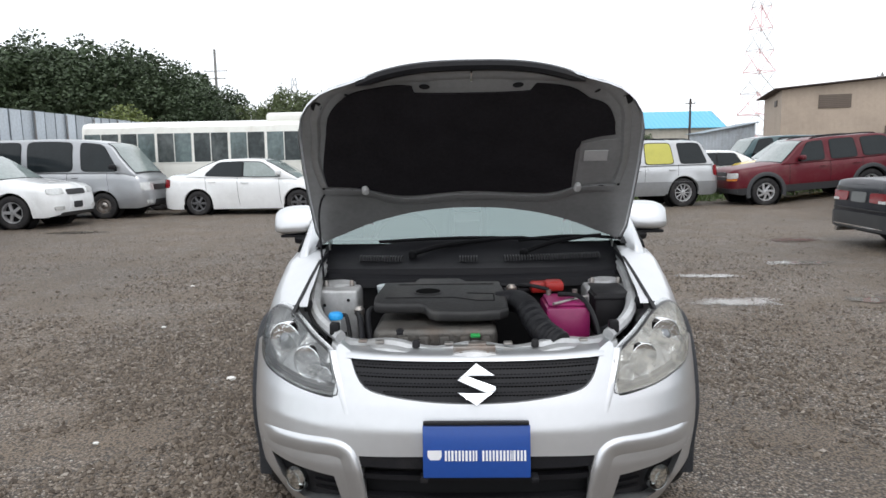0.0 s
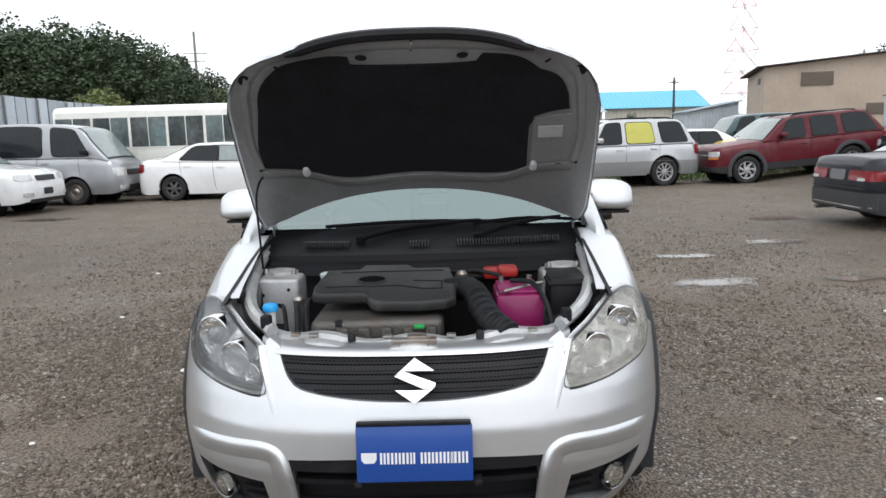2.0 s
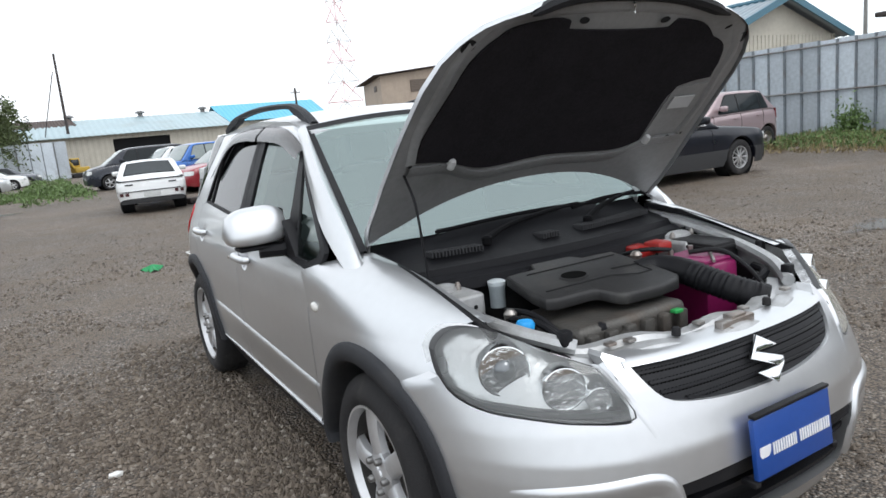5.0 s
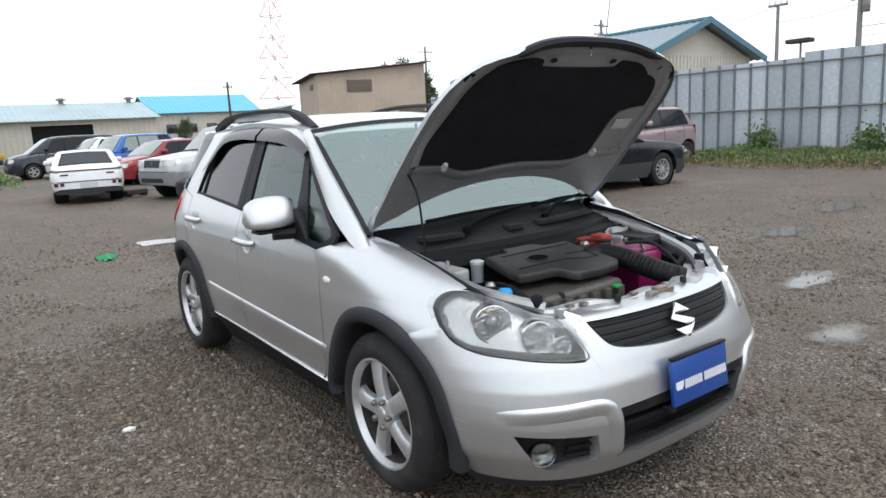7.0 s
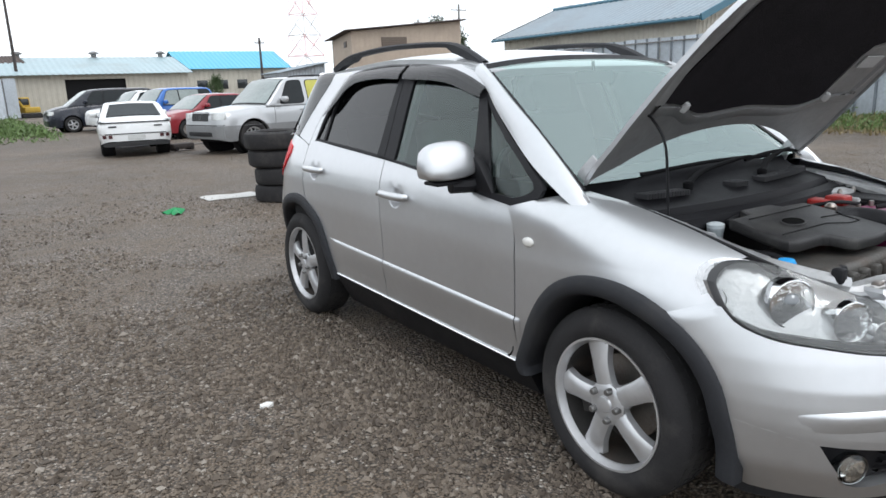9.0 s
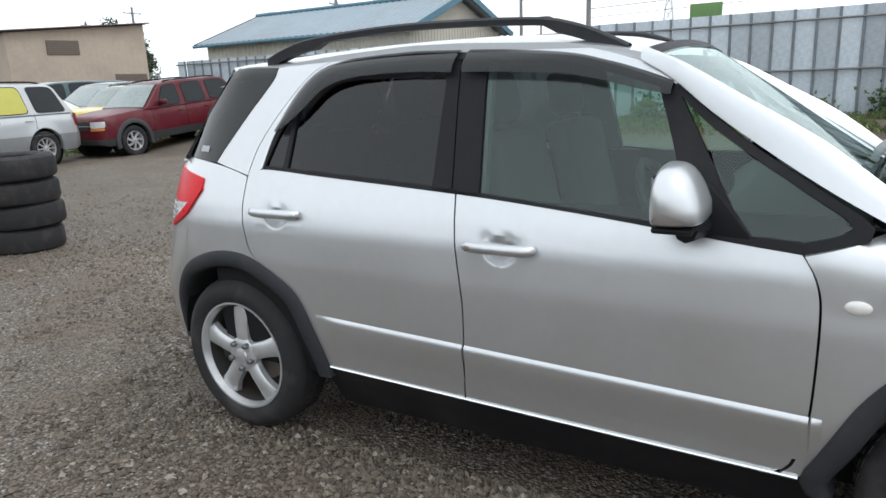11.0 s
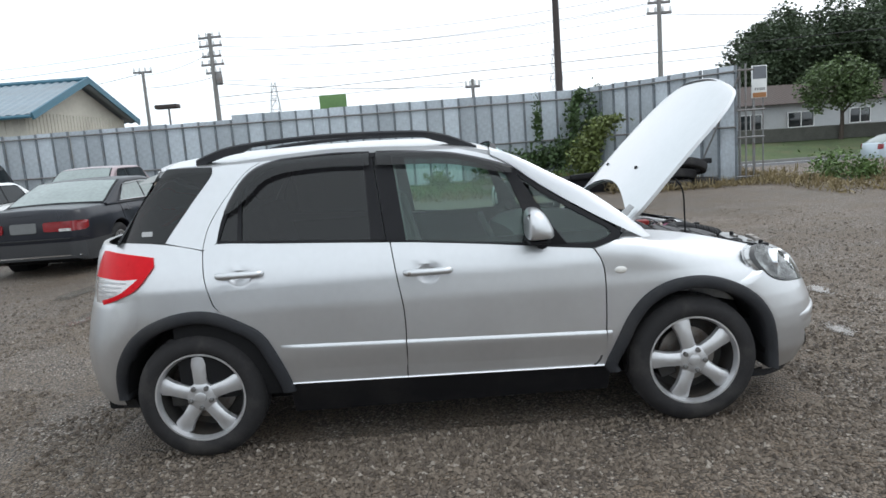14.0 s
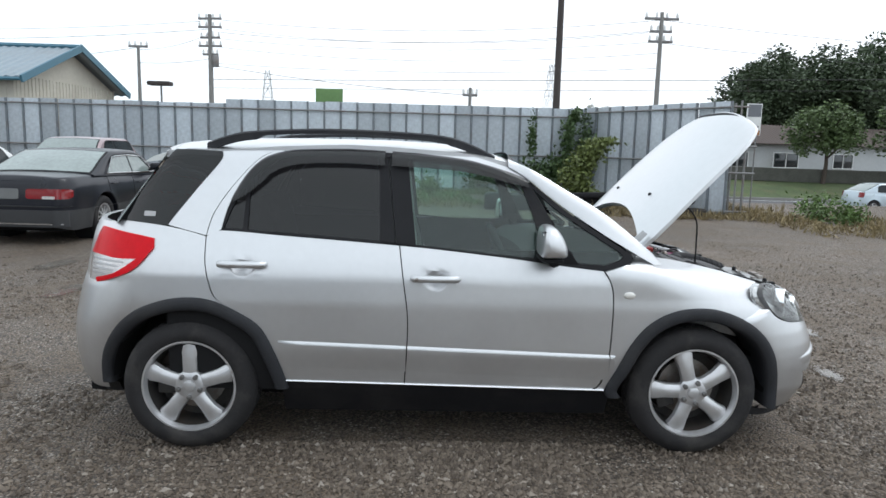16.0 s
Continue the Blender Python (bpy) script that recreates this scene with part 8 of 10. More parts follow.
    for yc in (yf, yf + wb):
        for s in (-1, 1):
            sheet(bm, [[(s * (width(yc + R * math.cos(a), r + R * math.sin(a)) - d), yc + (R - e) * math.cos(a), r + (R - e) * math.sin(a)) for d, e in ((0.0, 0.0), (0.006, 0.012), (0.08, 0.014))] for a in np.linspace(-0.1, math.pi + 0.1, 20)])
    bmesh.ops.remove_doubles(bm, verts=bm.verts[:], dist=0.0008)
    body = part("body", bm, P, v, angle=48)
    bm = bmesh.new()
    box(bm, -hw * 0.72, hw * 0.72, 0.30, L - 0.30, zb - 0.03, min(tz) - 0.16, 0.03)
    part("underbody", bm, DARK, v, "dark underside")
    if low:
        bm = bmesh.new()
        rr_ = []
        for y in ys:
            z0 = min(sill_z(y) + 0.002, low_z - 0.005)
            rr_.append([(-width(y, z) - 0.008, y + lean_back(y, z) * 1.02, z) for z in (z0, (z0 + low_z) / 2, low_z)])
        sheet(bm, rr_, (0.006, 0, 0))
        sheet(bm, [[(-x, y, z) for x, y, z in row] for row in rr_], (-0.006, 0, 0))
        for bk in (False, True):
            xs = np.linspace(-hw * 0.95, hw * 0.95, 17)
            sheet(bm, [[(x, (ends(x) - 0.012 + lean_back(0, z)) if not bk else L - ends(x, True) + 0.012 + lean_back(L, z), z) for x in xs] for z in (zb + 0.06, (zb + low_z) / 2, low_z)], (0, 0.02 if not bk else -0.02, 0))
        part("lower_cladding", bm, low, v, "grey lower bumper and sill cladding")
    # cabin
    (y0, z0), (y1, z1), (y2, z2), (y3, z3) = green
    belt = topz((y1 + y2) / 2)
    wb_ = hw * 0.945

    arc = smooth_line([(y0, z0, 0), (y0 + (y1 - y0) * 0.5, z0 + (z1 - z0) * 0.545, 0), (y1, z1, 0), (y1 + (y2 - y1) * 0.35, max(z1, z2) + 0.025, 0), (y1 + (y2 - y1) * 0.7, max(z1, z2) + 0.02, 0), (y2, z2, 0), (y2 + (y3 - y2) * 0.45, z2 + (z3 - z2) * 0.40, 0), (y3, z3, 0)], 80)
    arc_y, arc_z = [p.x for p in arc], [p.y for p in arc]

    def gz(y):
        return float(np.interp(y, arc_y, arc_z))

    def gx(z):
        return wb_ - lean * max(0, z - belt) - 0.35 * max(0, z - belt - 0.36) ** 2

    def bowed(x, y, z):
        """Screens bow towards their middle."""
        k = bow * (x / hw) ** 2
        if y < y1 + 0.2:
            y += k * min(1, (y1 + 0.2 - y) / (y1 + 0.2 - y0))
        if y > y2 - 0.2:
            y -= k * 0.9 * min(1, (y - y2 + 0.2) / (y3 - y2 + 0.2))
        return Vector((x, y, z))

    bm = bmesh.new()
    rows = []
    for y in sorted(set(list(np.linspace(y0, y1, 10)) + list(np.linspace(y1, y2, 12)) + list(np.linspace(y2, y3, 10)))):
        zt = gz(y)
        zl = min(topz(y) - 0.03, zt - 0.01)
        rad = min(0.085, (zt - zl) * 0.6)
        row = [bowed(-gx(zl + (zt - rad - zl) * f), y, zl + (zt - rad - zl) * f) for f in (0, 0.33, 0.66, 1.0)]
        xe = gx(zt - rad)
        for a in (25, 50, 72, 90):
            row.append(bowed(-(xe - rad * 1.15 * (1 - math.cos(radians(a)))), y, zt - rad + rad * math.sin(radians(a))))
        row += [bowed(-xe * 0.45, y, zt + 0.016), bowed(0, y, zt + 0.022)]
        rows.append(row + [Vector((-q.x, q.y, q.z)) for q in row[-2::-1]])
    sheet(bm, rows)
    part("cabin", bm, P, v, angle=50)
    sg_mat = glass or CAR_GLASS
    nw = len(side_windows)
    for k, (a0, a1, b0, b1) in enumerate(side_windows):
        # glass reaches up to the roof's curve; black posts fill the joints between panes
        if posts and k > 0:
            prev = side_windows[k - 1]
            a0, b0 = (prev[1] + a0) / 2 + 0.025, (prev[3] + b0) / 2 + 0.025
        if posts and k < nw - 1:
            nxt = side_windows[k + 1]
            a1, b1 = (a1 + nxt[0]) / 2 - 0.025, (b1 + nxt[2]) / 2 - 0.025
        for s in (-1, 1):
            def pane_grid(p0, p1, q0, q1, out, round_front, round_back, grow=0.0):
                g = []
                for f in np.linspace(-1, 1, 11):
                    row = []
                    for u in np.linspace(-1, 1, 13):
                        uu, ff = u, f
                        if (u < 0 and round_front) or (u > 0 and round_back):
                            k8 = max(abs(u), abs(f)) / max(1e-6, (abs(u) ** 9 + abs(f) ** 9) ** (1 / 9))
                            uu, ff = u * k8, f * k8
                        t, h = (uu + 1) / 2, (ff + 1) / 2
                        yt = q0 - grow + (q1 - q0 + 2 * grow) * t
                        yb_ = p0 - grow + (p1 - p0 + 2 * grow) * t
                        zl = topz(yb_) + 0.012 - grow
                        zh = max(gz(yt) - 0.075 + grow, zl + 0.02)
                        z = zl + (zh - zl) * h
                        q = bowed(s * gx(z), yb_ + (yt - yb_) * h, z)
                        row.append((q.x + s * out, q.y, q.z))
                    g.append(row)
                return g

            bm = bmesh.new()
            sheet(bm, pane_grid(a0, a1, b0, b1, 0.009, k == 0 or not posts, k == nw - 1 or not posts), (-s * 0.012, 0, 0))
            filmed = film is not None and k == film
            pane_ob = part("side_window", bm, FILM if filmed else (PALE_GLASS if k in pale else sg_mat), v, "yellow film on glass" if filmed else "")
            if trim_black:
                bm = bmesh.new()
                sheet(bm, pane_grid(a0, a1, b0, b1, 0.0045, k == 0 or not posts, k == nw - 1 or not posts, 0.018), (-s * 0.012, 0, 0))
                part("window_seal", bm, BLACK_PLASTIC, pane_ob)
            if posts and k < nw - 1:
                bm = bmesh.new()
                sheet(bm, pane_grid(a1 - 0.005, a1 + 0.055, b1 - 0.005, b1 + 0.055, 0.0065, False, False), (-s * 0.012, 0, 0))
                part("window_post", bm, BLACK_PLASTIC, v)
    for (ya, za, yb, zb_, nm) in ((y0, z0, y1, z1, "windscreen"), (y3, z3, y2, z2, "rear_window")):
        d = Vector((0, yb - ya, zb_ - za))
        nr = Vector((0, -d.z, d.y)).normalized() * (1 if nm == "windscreen" else -1)
        if nr.z < 0:
            nr = -nr
        pane_ob = None
        si, (slo, shi) = (rear_inset, rear_span) if nm == "rear_window" else (0.085, (0.06, 0.93))
        for lo, hi, inset, out, mat, pn in ((slo, shi, si, 0.010, screen or PALE_GLASS, nm), (slo - 0.04, shi + 0.04, si - 0.025, 0.006, BLACK_PLASTIC, "screen_seal")):
            bm = bmesh.new()
            g = []
            for f in np.linspace(lo, hi, 9):
                yy = ya + d.y * f
                z = gz(yy) if abs(d.y) > 0.12 else za + d.z * f
                rad = 0.085
                xe = gx(z - rad) - inset
                row = []
                for x in np.linspace(-xe, xe, 13):
                    up = 0.022 - 0.006 * min(1, abs(x) / (xe * 0.45)) if abs(x) < xe * 0.45 else 0.016 * max(0, 1 - (abs(x) / xe - 0.45) / 0.55)
                    row.append(bowed(x, yy, z + up) + nr * out)
                g.append(row)
            sheet(bm, g, nr * -0.02)
            made = part(pn, bm, mat, v if pane_ob is None else pane_ob)
            pane_ob = pane_ob or made
    # wheels
    tm, rm, sm, bk, sps = small_wheel_meshes(r, wheel)
    for y in (yf, yf + wb):
        for s in (-1, 1):
            w_ = new("wheel")
            w_.parent = v
            w_.matrix_basis = pose(s * (hw - 0.115), y, r, 0, 0, 0 if s < 0 else 180)
            part("tyre", tm, None, w_), part("rim", rm, None, w_), part("hub_cap", sm, None, w_), part("rim_back", bk, None, w_)
            for q in sps:
                part("spoke", q, None, w_)
            bm = bmesh.new()
            lathe(bm, [(R + 0.005, s * (hw - 0.05)), (R, s * (hw - 0.33)), (0.05, s * (hw - 0.34))], 24, "X", pose(0, y, r), caps=False)
            part("wheel_housing", bm, DARK, v)
    # lamps, grille, bumpers, plate: panels on the skin with rounded corners
    for back, panels in ((False, lamps or ()), (True, tails or ())):
        for (x0, x1, a0, a1, mat, nm) in panels:
            for s in ((-1, 1) if x0 >= 0 else (1,)):
                bm = bmesh.new()
                g = []
                for f in np.linspace(-1, 1, 7):
                    row = []
                    for u in np.linspace(-1, 1, 11):
                        k8 = max(abs(u), abs(f)) / max(1e-6, (abs(u) ** 12 + abs(f) ** 12) ** (1 / 12))
                        x = hw * (x0 + (x1 - x0) * (u * k8 + 1) / 2)
                        z = a0 + (a1 - a0) * (f * k8 + 1) / 2
                        y = ends(x, back)
                        row.append((s * x, (y - 0.014 + lean_back(y, z)) if not back else L - y + 0.014 + lean_back(L - y, z), z))
                    g.append(row)
                sheet(bm, g, (0, -0.03 if back else 0.03, 0))
                part(nm, bm, mat, v)
    for y in seams:
        for s in (-1, 1):
            bm = bmesh.new()
            zz = np.linspace(max(zb + 0.10, sill_z(y) + 0.02), topz(y) - 0.03, 8)
            tube(bm, [(s * (width(y, z) + 0.0005), y + 0.05 * math.sin((z - zz[0]) * 2.4), z) for z in zz], 0.0045, 5)
            part("door_gap", bm, DARK, v)
    for y in seams[1:]:
        for s in (-1, 1):
            bm = bmesh.new()
            zt = topz(y) - 0.15
            x = s * width(y - 0.15, zt)
            tube(bm, [(x - s * 0.005, y - 0.06, zt), (x + s * 0.024, y - 0.085, zt), (x + s * 0.026, y - 0.15, zt), (x + s * 0.024, y - 0.215, zt), (x - s * 0.005, y - 0.24, zt)], 0.013, 8)
            part("door_handle", bm, P, v)
    ym = side_windows[0][0] + 0.12 if side_windows else y0 + 0.4
    for s in (-1, 1):
        bm = bmesh.new()
        box(bm, -0.10, 0.10, -0.055, 0.055, -0.065, 0.065, 0.045, 3, m=pose(s * (hw + 0.07), ym, belt + 0.10, 0, 0, s * 8))
        mir = part("door_mirror", bm, P if cat != "van" else BLACK_PLASTIC, v)
        bm = bmesh.new()
        tube(bm, [(s * (hw + 0.02), ym + 0.01, belt + 0.05), (s * (wb_ - 0.02), ym + 0.03, belt + 0.03)], 0.02, 6)
        part("mirror_arm", bm, BLACK_PLASTIC, mir)
    if roof_rails:
        for s in (-1, 1):
            bm = bmesh.new()
            zr = min(z1, z2)
            xx = s * gx(zr) * 0.86
            tube(bm, smooth_line([(xx, y1 + 0.15, zr + 0.0), (xx, y1 + 0.3, zr + 0.06), (xx, (y1 + y2) / 2, zr + 0.075), (xx, y2 - 0.3, zr + 0.065), (xx, y2 - 0.12, zr + 0.0)], 16), 0.02, 6)
            part("roof_rail", bm, BLACK_PLASTIC, v)
    if extras:
        extras(v, P, hw, L, width)
    return v


HEAD = surface("headlamp_glass", (0.62, 0.63, 0.62), 0.1, 0.3, 0.2, 25, coat=0.6)
TAILR = surface("tail_lamp_red", (0.22, 0.008, 0.012), 0.15, 0, 0.1, 20, coat=0.6)
GRILLE = surface("dark_grille", (0.03, 0.03, 0.032), 0.4, 0.3, 0.2, 20)
PLATE = surface("blank_plate", (0.55, 0.56, 0.55), 0.5)
ORANGE = surface("orange_lens", (0.6, 0.2, 0.03), 0.2, 0, 0.1, 20, coat=0.5)
CHROME_BAR = surface("chrome_bar", (0.6, 0.6, 0.61), 0.15, 0.9)

DULL_PLATE = surface("dull_plate", (0.16, 0.165, 0.165), 0.6)


def arch_lips(v, P, hw, L, width):
    """Wide grey plastic lips round the four wheel openings."""
    for yc in (0.86, 3.58):
        for s in (-1, 1):
            bm = bmesh.new()
            sheet(bm, [[(s * (hw + o), yc + (0.43 + d) * math.cos(a), 0.36 + (0.43 + d) * math.sin(a)) for d, o in ((-0.02, -0.06), (-0.01, 0.025), (0.05, 0.03), (0.085, 0.015), (0.09, -0.03))] for a in np.linspace(-0.25, math.pi + 0.25, 22)])
            part("arch_lip", bm, BUMPER_GREY, v, "grey plastic arch lip")


def twin_grille(v, P, hw, L, width):
    """Two dark oval openings with upright bars in the nose."""
    for s in (-1, 1):
        bm = bmesh.new()
        box(bm, s * 0.035, s * 0.195, -0.024, 0.02, 0.555, 0.685, 0.03, 3)
        g = part("grille", bm, GRILLE, v)
        for k in range(5):
            bm = bmesh.new()
            box(bm, s * (0.055 + 0.028 * k), s * (0.063 + 0.028 * k), -0.028, 0, 0.57, 0.67)
            part("grille_bar", bm, CHROME_BAR, g, smooth=False)


def saloon_trim(v, P, hw, L, width):
    """Exhaust and bright window surrounds of the black saloon."""
    bm = bmesh.new()
    tube(bm, [(0.52, L - 0.35, 0.23), (0.52, L + 0.03, 0.22)], 0.035, 12)
    part("exhaust", bm, STEEL, v, "rusty exhaust pipe")
    for s in (-1, 1):
        bm = bmesh.new()
        x = lambda z: s * (hw * 0.955 - 0.36 * max(0, z - 0.96) + 0.012)
        line = [(1.74, 0.965), (2.10, 1.235), (2.6, 1.262), (3.10, 1.235), (3.46, 0.99), (1.74, 0.965)]
        tube(bm, [(x(z), y, z) for y, z in line], 0.009, 6)
        part("window_trim", bm, CHROME_BAR, v, "bright window surround")


vehicle("crossover_suv", "white crossover with silver alloy wheels parked on gravel", "car", (-9.7, 13.27), 0, 4.73, 1.845, 1.67, 0.95, 2.715, 0.365,
        ((0, 0.82), (0.15, 0.92), (0.6, 0.98), (1.25, 1.06), (2.6, 1.08), (4.3, 1.12), (4.73, 1.0)), ((1.15, 1.04), (2.15, 1.60), (3.7, 1.62), (4.55, 1.12)), "white", "alloy", 0.24, 0.32,
        side_windows=((1.75, 2.55, 2.25, 2.55), (2.65, 3.45, 2.65, 3.4), (3.55, 4.1, 3.5, 3.75)), lamps=((0.52, 0.94, 0.74, 0.87, HEAD, "headlamp"), (-0.38, 0.38, 0.72, 0.84, GRILLE, "grille"), (0.60, 0.86, 0.40, 0.48, HEAD, "fog_lamp"), (-0.18, 0.18, 0.42, 0.56, GRILLE, "plate_recess"), (-0.7, 0.7, 0.26, 0.34, GRILLE, "lower_intake")),
        tails=((0.6, 0.95, 0.8, 1.05, TAILR, "tail_lamp"),), seams=(1.5, 2.6, 3.6))
vehicle("panel_van", "silver high-roofed van with dark side windows", "van", (-9.0, 15.65), 0, 4.7, 1.69, 1.99, 1.12, 2.42, 0.325,
        ((0, 0.92), (0.08, 1.02), (0.30, 1.11), (0.6, 1.16), (0.9, 1.18), (4.6, 1.20), (4.7, 1.16)), ((0.22, 1.09), (1.00, 1.88), (4.48, 1.97), (4.66, 1.18)), "van_silver", "steel", 0.26, 0.13, posts=False, rake=0.06, round_nose=0.3, bow=0.06,
        side_windows=((0.66, 1.62, 1.06, 1.64), (1.86, 2.98, 1.86, 2.98), (3.16, 4.4, 3.16, 4.36)), lamps=((0.50, 0.96, 0.70, 0.90, HEAD, "headlamp"), (-0.46, 0.46, 0.70, 0.84, GRILLE, "grille"), (-0.40, 0.40, 0.30, 0.46, GRILLE, "lower_intake"), (0.6, 0.85, 0.36, 0.46, HEAD, "fog_lamp")),
        tails=((0.8, 0.97, 0.6, 1.1, TAILR, "tail_lamp"),), seams=(0.95, 1.95, 3.2))
vehicle("saloon_car", "white saloon with dark tinted rear windows and dark wheels", "car", (-4.25, 16.30), 0, 4.41, 1.70, 1.46, 0.88, 2.60, 0.315,
        ((0, 0.66), (0.12, 0.76), (0.5, 0.85), (1.15, 0.95), (2.3, 0.98), (3.6, 1.02), (4.2, 1.03), (4.41, 0.92)), ((0.80, 0.90), (1.75, 1.39), (2.95, 1.41), (3.88, 1.02)), "white", "dark", 0.16, 0.36, pale=(0,), rake=0.14, round_nose=0.5, crown=0.045,
        side_windows=((1.24, 2.28, 1.78, 2.28), (2.34, 3.36, 2.34, 2.98)), lamps=((0.55, 0.97, 0.62, 0.76, HEAD, "headlamp"), (-0.45, 0.45, 0.58, 0.70, GRILLE, "grille"), (-0.55, 0.55, 0.22, 0.36, GRILLE, "lower_intake"), (0.66, 0.88, 0.30, 0.40, GRILLE, "fog_pocket")),
        tails=((0.62, 0.98, 0.72, 0.94, TAILR, "tail_lamp"),), seams=(1.32, 2.40, 3.25))
vehicle("estate_suv", "silver four-wheel drive with yellow film on a side window", "car", (2.88, 16.30), 192, 4.61, 1.84, 1.76, 0.88, 2.69, 0.37,
        ((0, 0.86), (0.10, 0.95), (0.6, 1.01), (1.3, 1.08), (2.5, 1.10), (4.4, 1.12), (4.61, 1.05)), ((1.22, 1.08), (1.95, 1.68), (4.05, 1.69), (4.50, 1.10)), "silver", "multi", 0.30, 0.26, posts=False, rake=0.05, round_nose=0.32,
        side_windows=((1.62, 2.38, 1.98, 2.38), (2.52, 3.30, 2.52, 3.22), (3.50, 4.28, 3.42, 4.05)), low=surface("silver_cladding", (0.27, 0.275, 0.28), 0.45, 0.3), low_z=0.66, film=1,
        lamps=((0.58, 0.97, 0.80, 0.95, HEAD, "headlamp"), *[(a, a + 0.075, 0.77, 0.95, GRILLE, "grille_slot") for a in (0.02, 0.125, 0.23, 0.335)], (-0.46, 0.46, 0.965, 0.98, CHROME_BAR, "chrome_bar"), (-0.96, 0.96, 0.665, 0.685, GRILLE, "bumper_strip"), (-0.6, 0.6, 0.42, 0.52, GRILLE, "lower_intake")), tails=((0.74, 0.98, 0.80, 1.08, TAILR, "tail_lamp"),), seams=(1.45, 2.45, 3.40), roof_rails=True)
vehicle("station_suv", "dark red four-wheel drive with silver swirl wheels", "car", (7.78, 16.75), 182, 4.62, 1.72, 1.64, 0.86, 2.72, 0.36,
        ((0, 0.88), (0.08, 0.98), (0.6, 1.02), (1.3, 1.06), (2.5, 1.06), (4.4, 1.08), (4.62, 1.02)), ((1.22, 1.04), (1.95, 1.58), (4.02, 1.60), (4.55, 1.06)), "red", "swirl", 0.32, 0.28,
        side_windows=((1.66, 2.40, 2.0, 2.40), (2.58, 3.25, 2.58, 3.20), (3.42, 4.32, 3.38, 4.05)), low=BUMPER_GREY, low_z=0.50,
        lamps=((0.60, 0.96, 0.76, 0.90, HEAD, "headlamp"), (-0.52, 0.52, 0.72, 0.92, GRILLE, "grille"), (-0.94, 0.94, 0.80, 0.815, CHROME_BAR, "chrome_bar"), (0.60, 0.95, 0.70, 0.75, ORANGE, "indicator")), tails=((0.80, 0.98, 0.72, 1.02, TAILR, "tail_lamp"),), seams=(1.45, 2.50, 3.35), roof_rails=True, extras=arch_lips, pitch=4.0, rake=0.04, round_nose=0.3, posts=False)
vehicle("sports_saloon", "black saloon with red tail lamps and mesh alloy wheels", "car", (9.55, 7.93), -2, 4.72, 1.75, 1.41, 0.86, 2.76, 0.325,
        ((0, 0.72), (0.10, 0.80), (1.3, 0.92), (2.5, 0.96), (3.7, 0.98), (4.62, 0.96), (4.72, 0.88)), ((1.30, 0.91), (2.05, 1.31), (3.05, 1.32), (3.92, 0.98)), "black", "multi", 0.20, 0.36, rake=0.05, tail_rake=0.03, crown=0.03, pale=(0, 1),
        side_windows=((1.75, 2.50, 2.12, 2.50), (2.60, 3.45, 2.60, 3.12)), screen=PALE_GLASS, low=BUMPER_GREY, low_z=0.50,
        lamps=((0.45, 0.92, 0.60, 0.74, HEAD, "headlamp"), (-0.16, 0.16, 0.58, 0.76, GRILLE, "grille")), tails=((0.34, 0.98, 0.66, 0.80, TAILR, "tail_lamp"), (0.60, 0.80, 0.66, 0.70, PLATE, "reversing_lamp"), (-0.22, 0.22, 0.655, 0.80, DULL_PLATE, "plate_blank"), (-0.97, 0.97, 0.545, 0.56, GRILLE, "bumper_gap"), (-0.90, 0.90, 0.295, 0.315, CHROME_BAR, "bumper_strip")), seams=(1.55, 2.55, 3.45), extras=saloon_trim)
vehicle("old_saloon", "white older saloon facing the yard", "car", (9.15, 12.05), 180, 4.28, 1.68, 1.38, 0.85, 2.46, 0.295,
        ((0, 0.66), (0.08, 0.74), (1.2, 0.90), (2.4, 0.93), (3.5, 0.96), (4.2, 0.95), (4.28, 0.88)), ((1.12, 0.88), (1.85, 1.33), (2.95, 1.34), (3.65, 0.96)), "white", "steel", 0.20, 0.36,
        side_windows=((1.55, 2.28, 1.92, 2.28), (2.36, 3.2, 2.36, 2.95)), lamps=((0.42, 0.97, 0.56, 0.69, HEAD, "headlamp"), (-0.36, 0.36, 0.56, 0.66, GRILLE, "grille"), (-0.9, 0.9, 0.44, 0.46, GRILLE, "bumper_strip"), (-0.20, 0.20, 0.32, 0.42, PLATE, "plate_blank"), (0.93, 0.98, 0.58, 0.67, ORANGE, "indicator")), tails=((0.6, 0.97, 0.7, 0.88, TAILR, "tail_lamp"),), seams=(1.35, 2.32, 3.2))
vehicle("offroad_suv", "black four-wheel drive with chrome grille by the fence", "car", (11.6, 14.75), 176, 4.5, 1.80, 1.80, 0.86, 2.6, 0.38,
        ((0, 0.98), (0.08, 1.06), (1.2, 1.12), (2.4, 1.14), (4.4, 1.16), (4.5, 1.08)), ((1.15, 1.10), (1.80, 1.74), (4.0, 1.76), (4.42, 1.14)), "black", "alloy", 0.34, 0.22, rake=0.04, round_nose=0.3,
        side_windows=((1.55, 2.35, 1.88, 2.35), (2.45, 3.2, 2.45, 3.2), (3.3, 4.2, 3.3, 4.05)), lamps=((0.60, 0.97, 0.82, 0.98, HEAD, "headlamp"), (-0.55, 0.55, 0.80, 0.98, GRILLE, "grille"), (-0.95, 0.95, 0.60, 0.64, CHROME_BAR, "bumper_strip"), (-0.55, 0.55, 0.88, 0.90, CHROME_BAR, "chrome_bar")), tails=((0.8, 0.98, 0.8, 1.1, TAILR, "tail_lamp"),), seams=(1.4, 2.4, 3.25), base=0.09)
